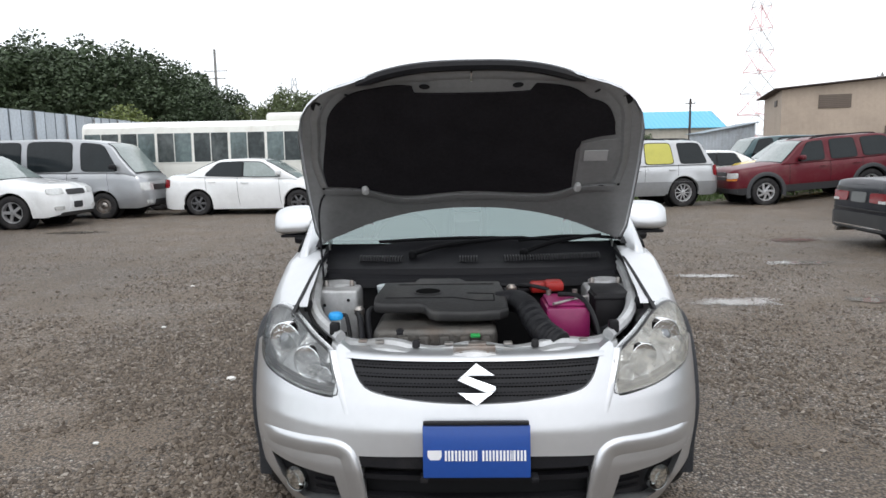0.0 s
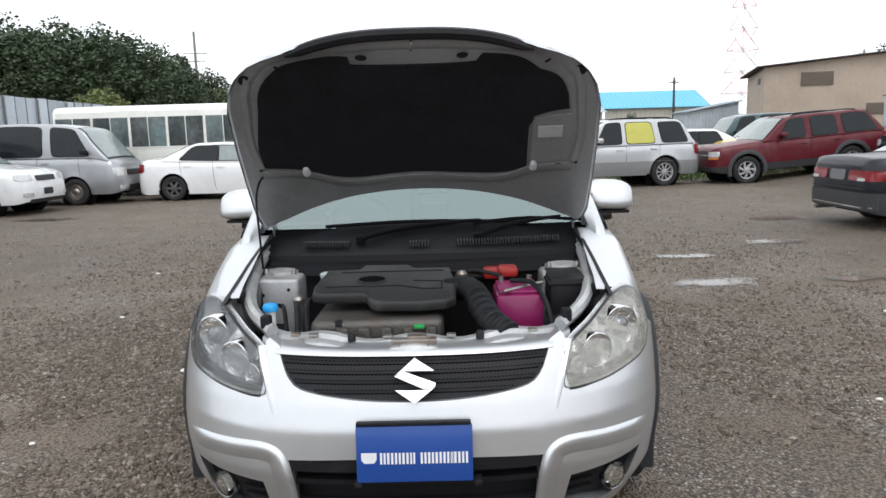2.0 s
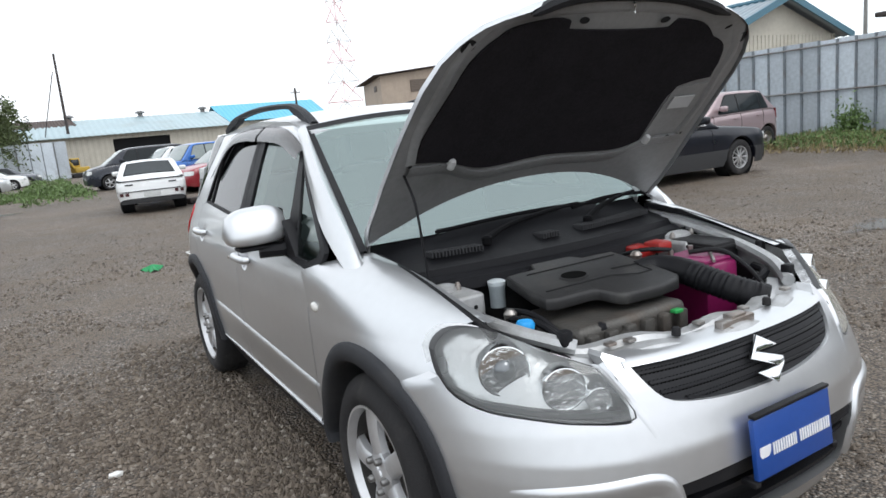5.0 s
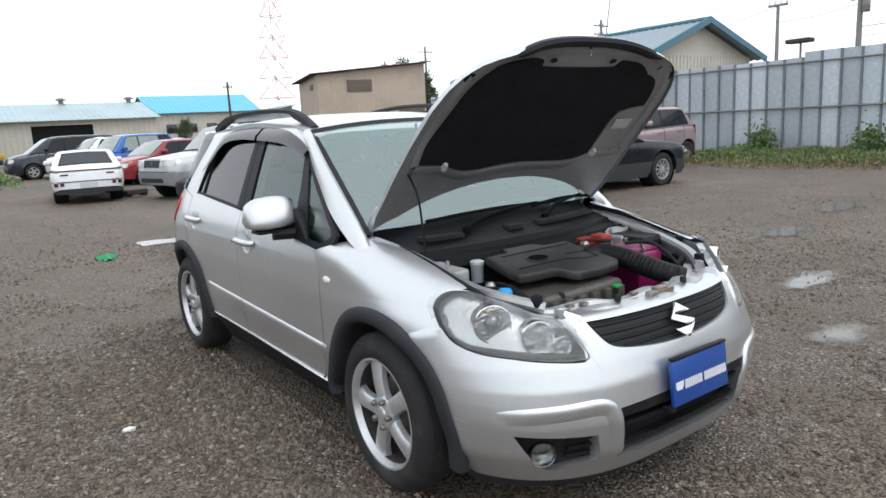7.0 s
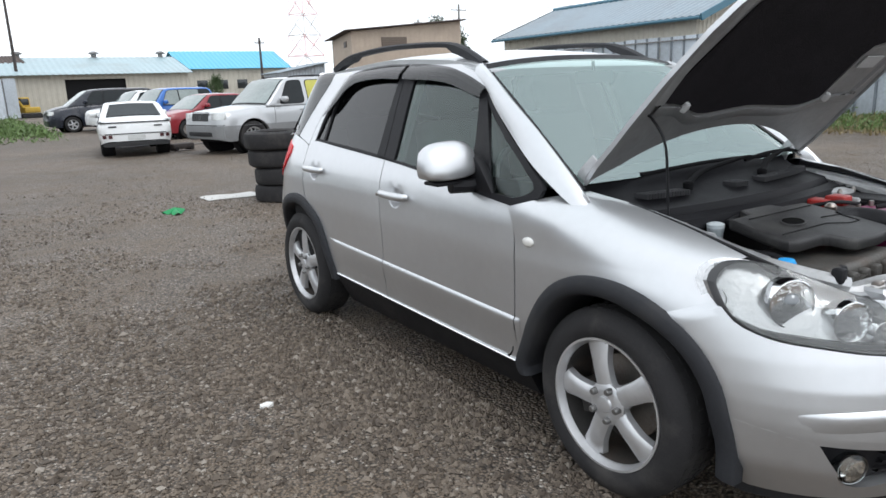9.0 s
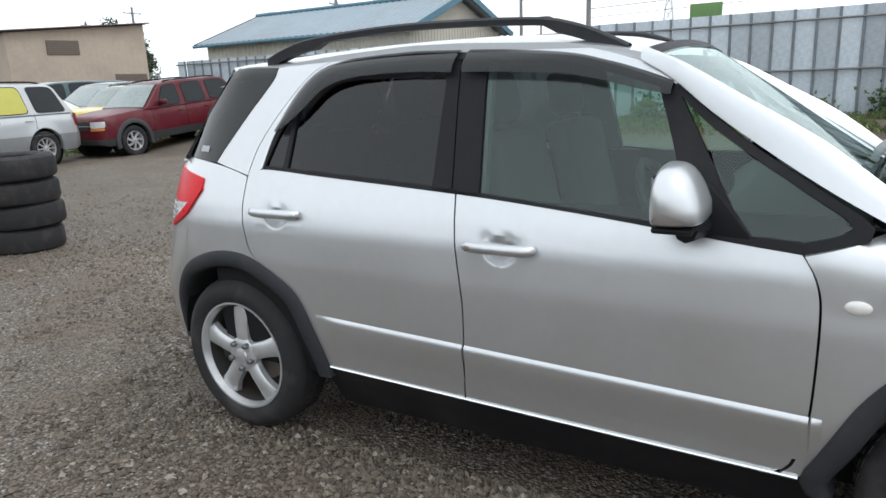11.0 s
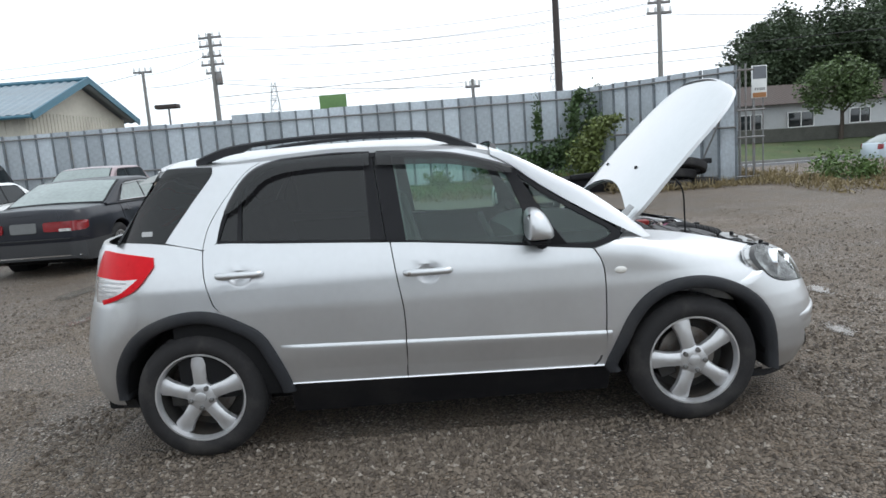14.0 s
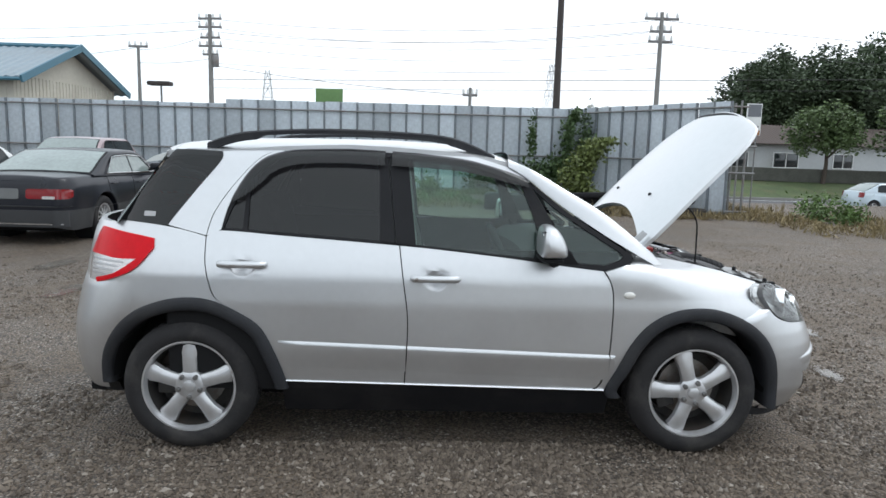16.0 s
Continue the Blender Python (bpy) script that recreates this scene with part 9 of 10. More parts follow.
vehicle("small_hatchback", "dusty pink small hatchback parked by the weeds", "car", (11.70, 10.43), 180, 3.62, 1.66, 1.50, 0.72, 2.37, 0.29,
        ((0, 0.70), (0.10, 0.80), (0.8, 0.95), (1.6, 0.98), (3.4, 1.02), (3.62, 0.92)), ((0.72, 0.92), (1.55, 1.45), (3.0, 1.46), (3.50, 1.02)), "pink", "steel", 0.20, 0.30,
        side_windows=((1.22, 2.0, 1.66, 2.0), (2.08, 2.85, 2.08, 2.85), (2.92, 3.2, 2.92, 3.05)), lamps=((0.55, 0.95, 0.68, 0.84, HEAD, "headlamp"), (-0.4, 0.4, 0.60, 0.68, GRILLE, "grille")), tails=((0.75, 0.97, 0.75, 1.0, TAILR, "tail_lamp"),), seams=(1.05, 2.04, 2.9), base=0.07)
TAIL_DULL = surface("dull_dark_tail_lamp", (0.06, 0.012, 0.014), 0.3, 0, 0.1, 30, coat=0.4)
vehicle("pickup_truck", "white pickup with canopy on its bed, tail towards the yard", "truck", (1.32, 20.9), 82, 4.75, 1.62, 1.40, 0.80, 2.75, 0.32,
        ((0, 0.70), (0.10, 0.78), (1.2, 0.83), (2.4, 0.85), (4.6, 0.85), (4.75, 0.83)), ((1.15, 0.81), (1.85, 1.22), (4.15, 1.24), (4.62, 0.85)), "white", "steel", 0.32, 0.42, screen=GLASS_DARK, tail_rake=0.03, bow=0.03, rear_inset=0.19, rear_span=(0.22, 0.80),
        side_windows=((1.5, 2.2, 1.9, 2.2), (2.5, 4.2, 2.5, 4.05)), tails=((0.64, 0.74, 0.45, 0.53, TAIL_DULL, "tail_lamp"), (0.80, 0.90, 0.45, 0.53, TAIL_DULL, "tail_lamp"), (-0.97, 0.97, 0.795, 0.825, GRILLE, "hatch_gap"), (-0.24, 0.24, 0.40, 0.52, PLATE, "plate_blank"), (-0.96, 0.96, 0.54, 0.56, GRILLE, "tailgate_gap"), (-0.9, 0.9, 0.26, 0.36, BUMPER_GREY, "bumper"), (0.50, 0.72, 0.70, 0.735, BUMPER_GREY, "dark_bars")), seams=(1.35, 2.3))
vehicle("people_carrier", "dark blue people carrier facing the track", "car", (1.2, 33.8), 183, 4.7, 1.78, 1.90, 0.92, 2.9, 0.33,
        ((0, 0.82), (0.15, 0.95), (0.9, 1.10), (1.6, 1.14), (4.5, 1.18), (4.7, 1.08)), ((0.70, 1.04), (1.75, 1.72), (4.2, 1.76), (4.62, 1.16)), "navy", "alloy", 0.22, 0.24,
        side_windows=((1.4, 2.2, 1.85, 2.2), (2.3, 3.3, 2.3, 3.3), (3.4, 4.3, 3.4, 4.15)), lamps=((0.5, 0.96, 0.74, 0.90, HEAD, "headlamp"), (-0.45, 0.45, 0.68, 0.80, GRILLE, "grille")), tails=((0.8, 0.97, 0.8, 1.2, TAILR, "tail_lamp"),), seams=(1.2, 2.25, 3.35))
vehicle("compact_suv", "bright blue compact four-wheel drive among parked cars", "car", (2.7, 27.2), 195, 4.0, 1.70, 1.68, 0.80, 2.4, 0.34,
        ((0, 0.85), (0.1, 0.95), (1.1, 1.05), (2.2, 1.06), (3.9, 1.08), (4.0, 1.0)), ((1.05, 1.02), (1.70, 1.62), (3.5, 1.64), (3.92, 1.06)), "blue", "alloy", 0.28, 0.26, pale=(0, 1),
        side_windows=((1.45, 2.15, 1.75, 2.15), (2.25, 3.0, 2.25, 3.0), (3.1, 3.7, 3.1, 3.5)), lamps=((0.55, 0.95, 0.70, 0.86, HEAD, "headlamp"), (-0.4, 0.4, 0.7, 0.84, GRILLE, "grille")), tails=((0.8, 0.97, 0.75, 1.0, TAILR, "tail_lamp"),), seams=(1.3, 2.2, 3.05))
vehicle("red_hatchback", "bright red hatchback between the parked cars", "car", (3.2, 23.6), 197, 3.9, 1.66, 1.42, 0.78, 2.4, 0.30,
        ((0, 0.66), (0.1, 0.76), (1.0, 0.90), (2.2, 0.93), (3.7, 0.96), (3.9, 0.88)), ((0.95, 0.88), (1.75, 1.36), (3.0, 1.37), (3.75, 0.96)), "bright_red", "steel", 0.2, 0.34,
        side_windows=((1.4, 2.1, 1.8, 2.1), (2.2, 3.1, 2.2, 2.95)), lamps=((0.5, 0.95, 0.58, 0.72, HEAD, "headlamp"), (-0.35, 0.35, 0.56, 0.66, GRILLE, "grille")), tails=((0.7, 0.97, 0.7, 0.9, TAILR, "tail_lamp"),), seams=(1.2, 2.15))
vehicle("white_estate", "white estate car with dark windows behind the blue one", "car", (2.5, 31.2), 192, 4.5, 1.70, 1.66, 0.85, 2.6, 0.33,
        ((0, 0.80), (0.1, 0.9), (1.1, 1.02), (2.2, 1.05), (4.4, 1.08), (4.5, 1.0)), ((1.05, 1.0), (1.85, 1.60), (4.0, 1.62), (4.42, 1.06)), "white", "alloy", 0.26, 0.26,
        side_windows=((1.5, 2.2, 1.9, 2.2), (2.3, 3.1, 2.3, 3.1), (3.2, 4.1, 3.2, 3.95)), lamps=((0.55, 0.95, 0.68, 0.82, HEAD, "headlamp"),), tails=((0.8, 0.97, 0.75, 1.05, TAILR, "tail_lamp"),), seams=(1.3, 2.25, 3.15), roof_rails=True)
vehicle("white_saloon", "white saloon in the row beyond the red car", "car", (6.6, 27.5), 195, 4.4, 1.70, 1.44, 0.85, 2.6, 0.31,
        ((0, 0.66), (0.1, 0.76), (1.1, 0.92), (2.3, 0.95), (3.6, 1.0), (4.4, 0.95)), ((1.0, 0.90), (1.85, 1.39), (3.0, 1.40), (3.85, 1.0)), "white", "steel", 0.2, 0.36,
        side_windows=((1.5, 2.3, 1.95, 2.3), (2.4, 3.2, 2.4, 2.98)), lamps=((0.5, 0.95, 0.58, 0.72, HEAD, "headlamp"),), tails=((0.6, 0.97, 0.7, 0.9, TAILR, "tail_lamp"),), seams=(1.3, 2.35))
vehicle("red_coupe", "dark red coupe with pale wheels beside the track", "car", (-4.35, 26.9), 0, 4.5, 1.76, 1.32, 0.90, 2.6, 0.32,
        ((0, 0.62), (0.1, 0.72), (1.2, 0.88), (2.5, 0.90), (3.6, 0.95), (4.4, 0.94), (4.5, 0.86)), ((1.15, 0.86), (2.0, 1.28), (2.8, 1.29), (3.8, 0.95)), "bright_red", "alloy", 0.17, 0.40,
        side_windows=((1.7, 2.7, 2.1, 2.6), (2.78, 3.2, 2.7, 2.8)), lamps=((0.55, 0.97, 0.58, 0.70, HEAD, "headlamp"), (-0.4, 0.4, 0.30, 0.45, GRILLE, "grille")), tails=((0.6, 0.95, 0.7, 0.88, TAILR, "tail_lamp"),), seams=(1.4, 2.75))
vehicle("silver_saloon", "silver saloon nose between bus and red coupe", "car", (-4.9, 23.6), 0, 4.3, 1.70, 1.42, 0.85, 2.5, 0.30,
        ((0, 0.64), (0.1, 0.74), (1.1, 0.90), (2.3, 0.93), (3.6, 0.97), (4.3, 0.9)), ((1.0, 0.88), (1.85, 1.37), (2.95, 1.38), (3.7, 0.97)), "silver", "steel", 0.18, 0.36,
        side_windows=((1.5, 2.3, 1.95, 2.3), (2.4, 3.2, 2.4, 2.95)), lamps=((0.5, 0.97, 0.56, 0.70, HEAD, "headlamp"), (-0.38, 0.38, 0.52, 0.62, GRILLE, "grille"), (-0.5, 0.5, 0.25, 0.36, GRILLE, "lower_intake")), tails=((0.6, 0.95, 0.7, 0.88, TAILR, "tail_lamp"),), seams=(1.3, 2.35))
for k, (x, y, col, lab) in enumerate(((-4.3, 31.5, "white", "white saloon beside the track"), (-4.2, 35.5, "white", "white saloon parked beyond the coupe"), (-3.6, 43, "silver", "silver saloon far down the row"), (-2.8, 50, "white", "white saloon at the far end of the row"), (-2.0, 55, "grey", "dark grey saloon at the far end of the row"), (6.4, 20.5, "white", "white saloon in the second row"), (5.6, 33.5, "silver", "silver saloon in the far row"))):
    vehicle("row_saloon", lab, "car", (x, y), 0 if x < 0 else 186, 4.4, 1.70, 1.45, 0.86, 2.58, 0.31,
            ((0, 0.68), (0.1, 0.78), (1.1, 0.93), (2.3, 0.96), (3.6, 1.0), (4.4, 0.93)), ((1.0, 0.91), (1.85, 1.40), (3.0, 1.41), (3.85, 1.0)), col, "alloy" if k % 2 else "steel", 0.19, 0.35,
            side_windows=((1.5, 2.3, 1.95, 2.3), (2.4, 3.2, 2.4, 2.98)), lamps=((0.5, 0.97, 0.58, 0.73, HEAD, "headlamp"), (-0.4, 0.4, 0.55, 0.66, GRILLE, "grille"), (-0.5, 0.5, 0.26, 0.38, GRILLE, "lower_intake")), tails=((0.6, 0.96, 0.7, 0.9, TAILR, "tail_lamp"),), seams=(1.3, 2.35))
vehicle("small_van", "yellow small estate behind the dark red car", "car", (9.05, 19.2), 184, 3.9, 1.60, 1.56, 0.75, 2.4, 0.29,
        ((0, 0.80), (0.10, 0.90), (0.9, 1.0), (1.7, 1.03), (3.7, 1.05), (3.9, 0.98)), ((0.85, 0.97), (1.5, 1.52), (3.5, 1.54), (3.82, 1.05)), "yellow", "steel", 0.20, 0.24, base=0.12,
        side_windows=((1.3, 2.0, 1.6, 2.0), (2.1, 2.85, 2.1, 2.85), (2.95, 3.5, 2.95, 3.4)), lamps=((0.55, 0.95, 0.68, 0.82, HEAD, "headlamp"),), tails=((0.75, 0.97, 0.75, 1.0, TAILR, "tail_lamp"),), seams=(1.15, 2.05))
vehicle("people_carrier", "dark grey people carrier with wide windscreen behind the yellow car", "car", (10.6, 22.4), 188, 4.6, 1.78, 1.80, 0.92, 2.8, 0.32,
        ((0, 0.85), (0.15, 0.98), (0.8, 1.10), (1.6, 1.14), (4.4, 1.18), (4.6, 1.08)), ((0.60, 1.05), (1.75, 1.76), (4.1, 1.80), (4.52, 1.16)), "grey", "alloy", 0.22, 0.24, base=0.03,
        side_windows=((1.4, 2.2, 1.85, 2.2), (2.3, 3.2, 2.3, 3.2), (3.3, 4.2, 3.3, 4.05)), lamps=((0.5, 0.96, 0.74, 0.90, HEAD, "headlamp"), (-0.45, 0.45, 0.68, 0.80, GRILLE, "grille")), tails=((0.8, 0.97, 0.8, 1.2, TAILR, "tail_lamp"),), seams=(1.2, 2.25, 3.25))
vehicle("delivery_van", "dark teal high-roofed van in the second row", "van", (11.6, 26.5), 184, 4.7, 1.70, 1.98, 1.0, 2.5, 0.32,
        ((0, 0.92), (0.08, 1.02), (0.30, 1.11), (0.6, 1.16), (4.6, 1.20), (4.7, 1.16)), ((0.25, 1.09), (1.0, 1.90), (4.48, 1.98), (4.66, 1.18)), "teal", "steel", 0.26, 0.13, posts=False, rake=0.06, round_nose=0.3, bow=0.06,
        side_windows=((0.70, 1.62, 1.06, 1.64), (1.86, 2.98, 1.86, 2.98), (3.16, 4.4, 3.16, 4.36)), lamps=((0.50, 0.96, 0.70, 0.90, HEAD, "headlamp"), (-0.46, 0.46, 0.70, 0.84, GRILLE, "grille")), tails=((0.8, 0.97, 0.6, 1.1, TAILR, "tail_lamp"),), seams=(0.95, 1.75))
vehicle("dark_saloon", "dark blue saloon with twin oval chrome grilles on gravel", "car", (-10.05, 10.35), 0, 4.45, 1.74, 1.40, 0.80, 2.70, 0.315,
        ((0, 0.66), (0.10, 0.74), (0.6, 0.83), (1.3, 0.92), (2.4, 0.96), (3.6, 0.98), (4.35, 0.95), (4.45, 0.88)), ((1.25, 0.90), (2.05, 1.35), (3.0, 1.36), (3.9, 0.98)), "navy", "alloy", 0.18, 0.36, rake=0.08, round_nose=0.45,
        side_windows=((1.7, 2.45, 2.12, 2.45), (2.55, 3.4, 2.55, 3.05)), lamps=((0.44, 0.92, 0.56, 0.70, HEAD, "headlamp"), (0.02, 0.24, 0.54, 0.70, CHROME_BAR, "grille_ring"), (-0.55, 0.55, 0.24, 0.36, GRILLE, "lower_intake"), (-0.95, 0.95, 0.44, 0.455, GRILLE, "bumper_strip")), tails=((0.6, 0.97, 0.7, 0.88, TAILR, "tail_lamp"),), seams=(1.45, 2.5, 3.4), extras=twin_grille)
vehicle("roadside_car", "pale blue hatchback standing on the road", "car", (29.0, -22.0), 270, 3.9, 1.68, 1.50, 0.75, 2.45, 0.30,
        ((0, 0.70), (0.10, 0.80), (0.8, 0.95), (1.7, 0.98), (3.7, 1.02), (3.9, 0.92)), ((0.75, 0.92), (1.6, 1.38), (2.9, 1.40), (3.78, 1.00)), "pale_blue", "alloy", 0.19, 0.30, base=-1.04,
        side_windows=((1.3, 2.1, 1.72, 2.1), (2.2, 3.05, 2.2, 3.0)), lamps=((0.55, 0.95, 0.68, 0.84, HEAD, "headlamp"),), tails=((0.75, 0.97, 0.75, 1.0, TAILR, "tail_lamp"),), seams=(1.15, 2.15))

# ---- the old bus ----
bus = thing("minibus", "old cream minibus with long row of dusty windows", "bus", pose(-3.8, 18.5, 0, 0, 0, 90))
BW, BL = 1.04, 7.1
BUS_Y, BUS_Z = (0, 0.06, 0.14, 0.26, 0.36, 0.46, 0.60, 0.9), (1.32, 1.50, 1.80, 2.16, 2.34, 2.43, 2.48, 2.50)
bm = bmesh.new()
rows = []
for y in list(np.linspace(0, 0.6, 13)) + list(np.linspace(0.8, BL - 0.3, 30)) + [BL - 0.15, BL - 0.05, BL]:
    w = BW * (0.86 + 0.14 * min(1, (y / 0.5)) ** 0.5) * (1 - 0.05 * max(0, (y - BL + 0.3) / 0.3) ** 2)
    lo = 0.42
    for yc in (1.05, 5.0):
        dd = 0.44 ** 2 - (y - yc) ** 2
        if dd > 0:
            lo = max(lo, 0.38 + math.sqrt(dd))
    zt = float(np.interp(y, BUS_Y, BUS_Z))
    h = zt - lo
    row = [(-w * a, y, lo + h * b) for a, b in ((0.97, 0), (1, 0.15), (1, 0.5), (0.985, 0.75), (0.95, 0.93), (0.85, 0.985), (0.5, 1.0 + 0.04 / h), (0, 1 + 0.05 / h))]
    rows.append(row + [(-x, q, z) for x, q, z in row[-2::-1]])
sheet(bm, rows)
bm.verts.ensure_lookup_table()
n = len(rows[0])
bm.faces.new(bm.verts[:n]), bm.faces.new(bm.verts[-n:])
part("body", bm, PAINTS["cream"], bus, angle=35)
BUS_GLASS = surface("dusty_bus_glass", (0.032, 0.040, 0.041), 0.12, 0, 0.6, 0.9, spec=0.35, dirt=(0.20, 0.22, 0.215), dirt_scale=0.8, dirt_amount=0.6)
# paler copy of the bus glass; the daylight behind it is painted in
BUS_PALE = surface("daylight_painted_bus_glass", (0.12, 0.155, 0.155), 0.1, 0, 0.5, 0.9, spec=0.4, dirt=(0.05, 0.06, 0.06), dirt_scale=1.6, dirt_amount=0.8)
for s in (-1, 1):
    for k in range(6):
        y0 = 0.75 + k * 1.05
        for a, b in ((0.03, 0.505), (0.525, 1.0)):
            bm = bmesh.new()
            g = [[(s * (BW * float(np.interp(z, (1.4, 1.97, 2.4), (1.0, 0.992, 0.962))) + 0.008), y0 + a + (b - a) * u, z) for u in (0, 0.5, 1)] for z in (1.38, 1.7, 2.0, 2.19)]
            sheet(bm, g, (-s * 0.012, 0, 0))
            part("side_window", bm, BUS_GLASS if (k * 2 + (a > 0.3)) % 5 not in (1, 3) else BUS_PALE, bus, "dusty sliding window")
        bm = bmesh.new()
        box(bm, s * BW * 0.985, s * (BW + 0.014), y0 + 0.505, y0 + 0.525, 1.38, 2.19)
        part("window_bar", bm, PAINTS["cream"], bus)
    bm = bmesh.new()
    sheet(bm, [[(s * (BW * (0.86 + 0.14 * min(1, y / 0.5) ** 0.5) * float(np.interp(z, (1.4, 1.97, 2.4), (1.0, 0.985, 0.955))) + 0.010), y, z) for y in np.linspace(0.30 + 0.20 * (z - 1.38), 0.70, 6)] for z in (1.38, 1.7, 2.0, 2.15)], (-s * 0.012, 0, 0))
    part("cab_window", bm, BUS_PALE, bus, "pale cab side window")
    bm = bmesh.new()
    for z in (0.95, 1.36):
        box(bm, s * BW * 0.995, s * (BW + 0.012), 0.7, BL - 0.1, z - 0.015, z + 0.015, 0.004)
    part("side_moulding", bm, PAINTS["cream"], bus)
    bm = bmesh.new()
    tube(bm, [(s * 0.95, 0.25, 1.6), (s * 1.20, -0.05, 1.6)], 0.015, 6)
    box(bm, s * 1.14 - 0.08, s * 1.14 + 0.08, -0.10, -0.05, 1.42, 1.72, 0.02)
    part("mirror_arm", bm, BLACK_PLASTIC, bus)
    for y in (1.05, 5.0):
        tm, rm, sm, bk, sps = small_wheel_meshes(0.38, "steel")
        w_ = new("wheel")
        w_.parent = bus
        w_.matrix_basis = pose(s * 0.92, y, 0.38, 0, 0, 0 if s < 0 else 180)
        part("tyre", tm, None, w_), part("rim", rm, None, w_), part("hub_cap", sm, None, w_), part("rim_back", bk, None, w_)
bm = bmesh.new()
sheet(bm, [[(x, float(np.interp(z, BUS_Z, BUS_Y)) - 0.03, z) for x in np.linspace(-0.84, 0.84, 11)] for z in np.linspace(1.38, 2.28, 9)], (0, 0.03, 0))
part("windscreen", bm, PALE_GLASS, bus)
bm = bmesh.new()
box(bm, -0.75, 0.75, 0.42, 1.85, 2.40, 2.74, 0.11, 4)
part("roof_unit", bm, PAINTS["cream"], bus, "cream roof air unit")
bm = bmesh.new()
box(bm, -0.95, 0.95, -0.06, 0.12, 0.40, 0.62, 0.04)
part("bumper", bm, PAINTS["cream"], bus)
for s in (-1, 1):
    bm = bmesh.new()
    lathe(bm, [(0.10, -0.02), (0.09, -0.05), (0.01, -0.06)], 20, "Y", pose(s * 0.68, 0.02, 0.85))
    part("headlamp", bm, HEAD, bus)
bm = bmesh.new()
box(bm, -0.7, 0.7, 0.3, BL - 0.3, 0.36, 1.0, 0.02)
part("underbody", bm, DARK, bus)


# ---- trees, bamboo, weeds and gravel stones ----
def leaf_material(name, col, var=0.35):
    m, n, l, p = nodes_of(name)
    g = n.new("ShaderNodeNewGeometry")
    r = n.new("ShaderNodeMapRange")
    r.inputs["To Min"].default_value, r.inputs["To Max"].default_value = 1 - var, 1 + var
    mul = n.new("ShaderNodeVectorMath")
    mul.operation = "MULTIPLY"
    mul.inputs[0].default_value = col
    l.new(g.outputs["Random Per Island"], r.inputs["Value"])
    l.new(r.outputs["Result"], mul.inputs[1])
    l.new(mul.outputs[0], p.inputs["Base Color"])
    p.inputs["Roughness"].default_value = 0.6
    return m


LEAF_DARK = leaf_material("dark_evergreen_leaf", (0.046, 0.070, 0.032), 0.28)
LEAF_MID = leaf_material("mid_green_leaf", (0.055, 0.095, 0.030))
LEAF_LIGHT = leaf_material("yellow_green_leaf", (0.12, 0.15, 0.04))
LEAF_STREET = leaf_material("street_tree_leaf", (0.085, 0.125, 0.045))
LEAF_BAMBOO = leaf_material("bamboo_leaf", (0.075, 0.100, 0.034))
LEAF_WEED = leaf_material("weed_leaf", (0.10, 0.16, 0.045))
LEAF_DRY = leaf_material("dry_grass", (0.20, 0.155, 0.075))
BARK = surface("bark", (0.07, 0.055, 0.045), 0.9, 0, 0.3, 4, 0.4, 20)
rng = np.random.default_rng(4)


def leaves(centres, size, mat, name, flat=0.5, slim=0.6):
    """Many small bent leaf quads at the given places, as one mesh."""
    c = np.asarray(centres, float)
    k = len(c)
    d = rng.normal(size=(k, 3))
    d /= np.linalg.norm(d, axis=1, keepdims=True)
    d[:, 2] *= flat
    e = np.cross(d, rng.normal(size=(k, 3)))
    e /= np.linalg.norm(e, axis=1, keepdims=True) + 1e-9
    s = size * rng.uniform(0.6, 1.4, (k, 1))
    a, b = d * s, e * s * slim
    v = np.stack([c - a, c + b * 0.9, c + a, c - b * 0.9], 1).reshape(-1, 3)
    f = np.arange(4 * k).reshape(-1, 4)
    me = bpy.data.meshes.new(name)
    me.from_pydata(v.tolist(), [], f.tolist())
    me.materials.append(mat)
    return me


def crown_points(h, rad, n, blobs, squash=0.8):
    """Leaf places in clumps spread through a crown, so that its outline is uneven and lets the sky through."""
    pts = []
    for _ in range(blobs):
        u = rng.normal(size=3)
        u /= np.linalg.norm(u)
        c = np.array((0, 0, h)) + u * np.array((rad, rad, rad * squash)) * rng.uniform(0.25, 0.95)
        br = rad * rng.uniform(0.22, 0.42)
        q = rng.normal(size=(n // blobs, 3))
        q /= np.linalg.norm(q, axis=1, keepdims=True)
        pts.append(c + q * br * rng.uniform(0.55, 1.0, (n // blobs, 1)))
    return np.concatenate(pts)


def tree_meshes(h, rad, n, blobs, leaf, mat, squash=0.85):
    bm = bmesh.new()
    tube(bm, smooth_line([(0, 0, -0.3), (0.1, 0.05, h * 0.4), (0.0, 0.1, h * 0.8), (0.1, 0, h + rad * 0.4)], 8), 0.2, 8, radii=[rad * 0.07 * (1 - 0.1 * k) for k in range(9)])
    for k in range(6):
        a = k * 1.1
        z0 = h * (0.5 + 0.07 * k)
        tube(bm, smooth_line([(0.05, 0.05, z0), (rad * 0.4 * math.cos(a), rad * 0.4 * math.sin(a), z0 + rad * 0.4), (rad * 0.75 * math.cos(a), rad * 0.75 * math.sin(a), z0 + rad * 0.65)], 5), 0.1, 6, radii=[rad * 0.03 * (1 - 0.15 * j) for j in range(6)])
    return finish("trunk", bm, BARK), leaves(crown_points(h, rad, n, blobs, squash), leaf, mat, "crown")


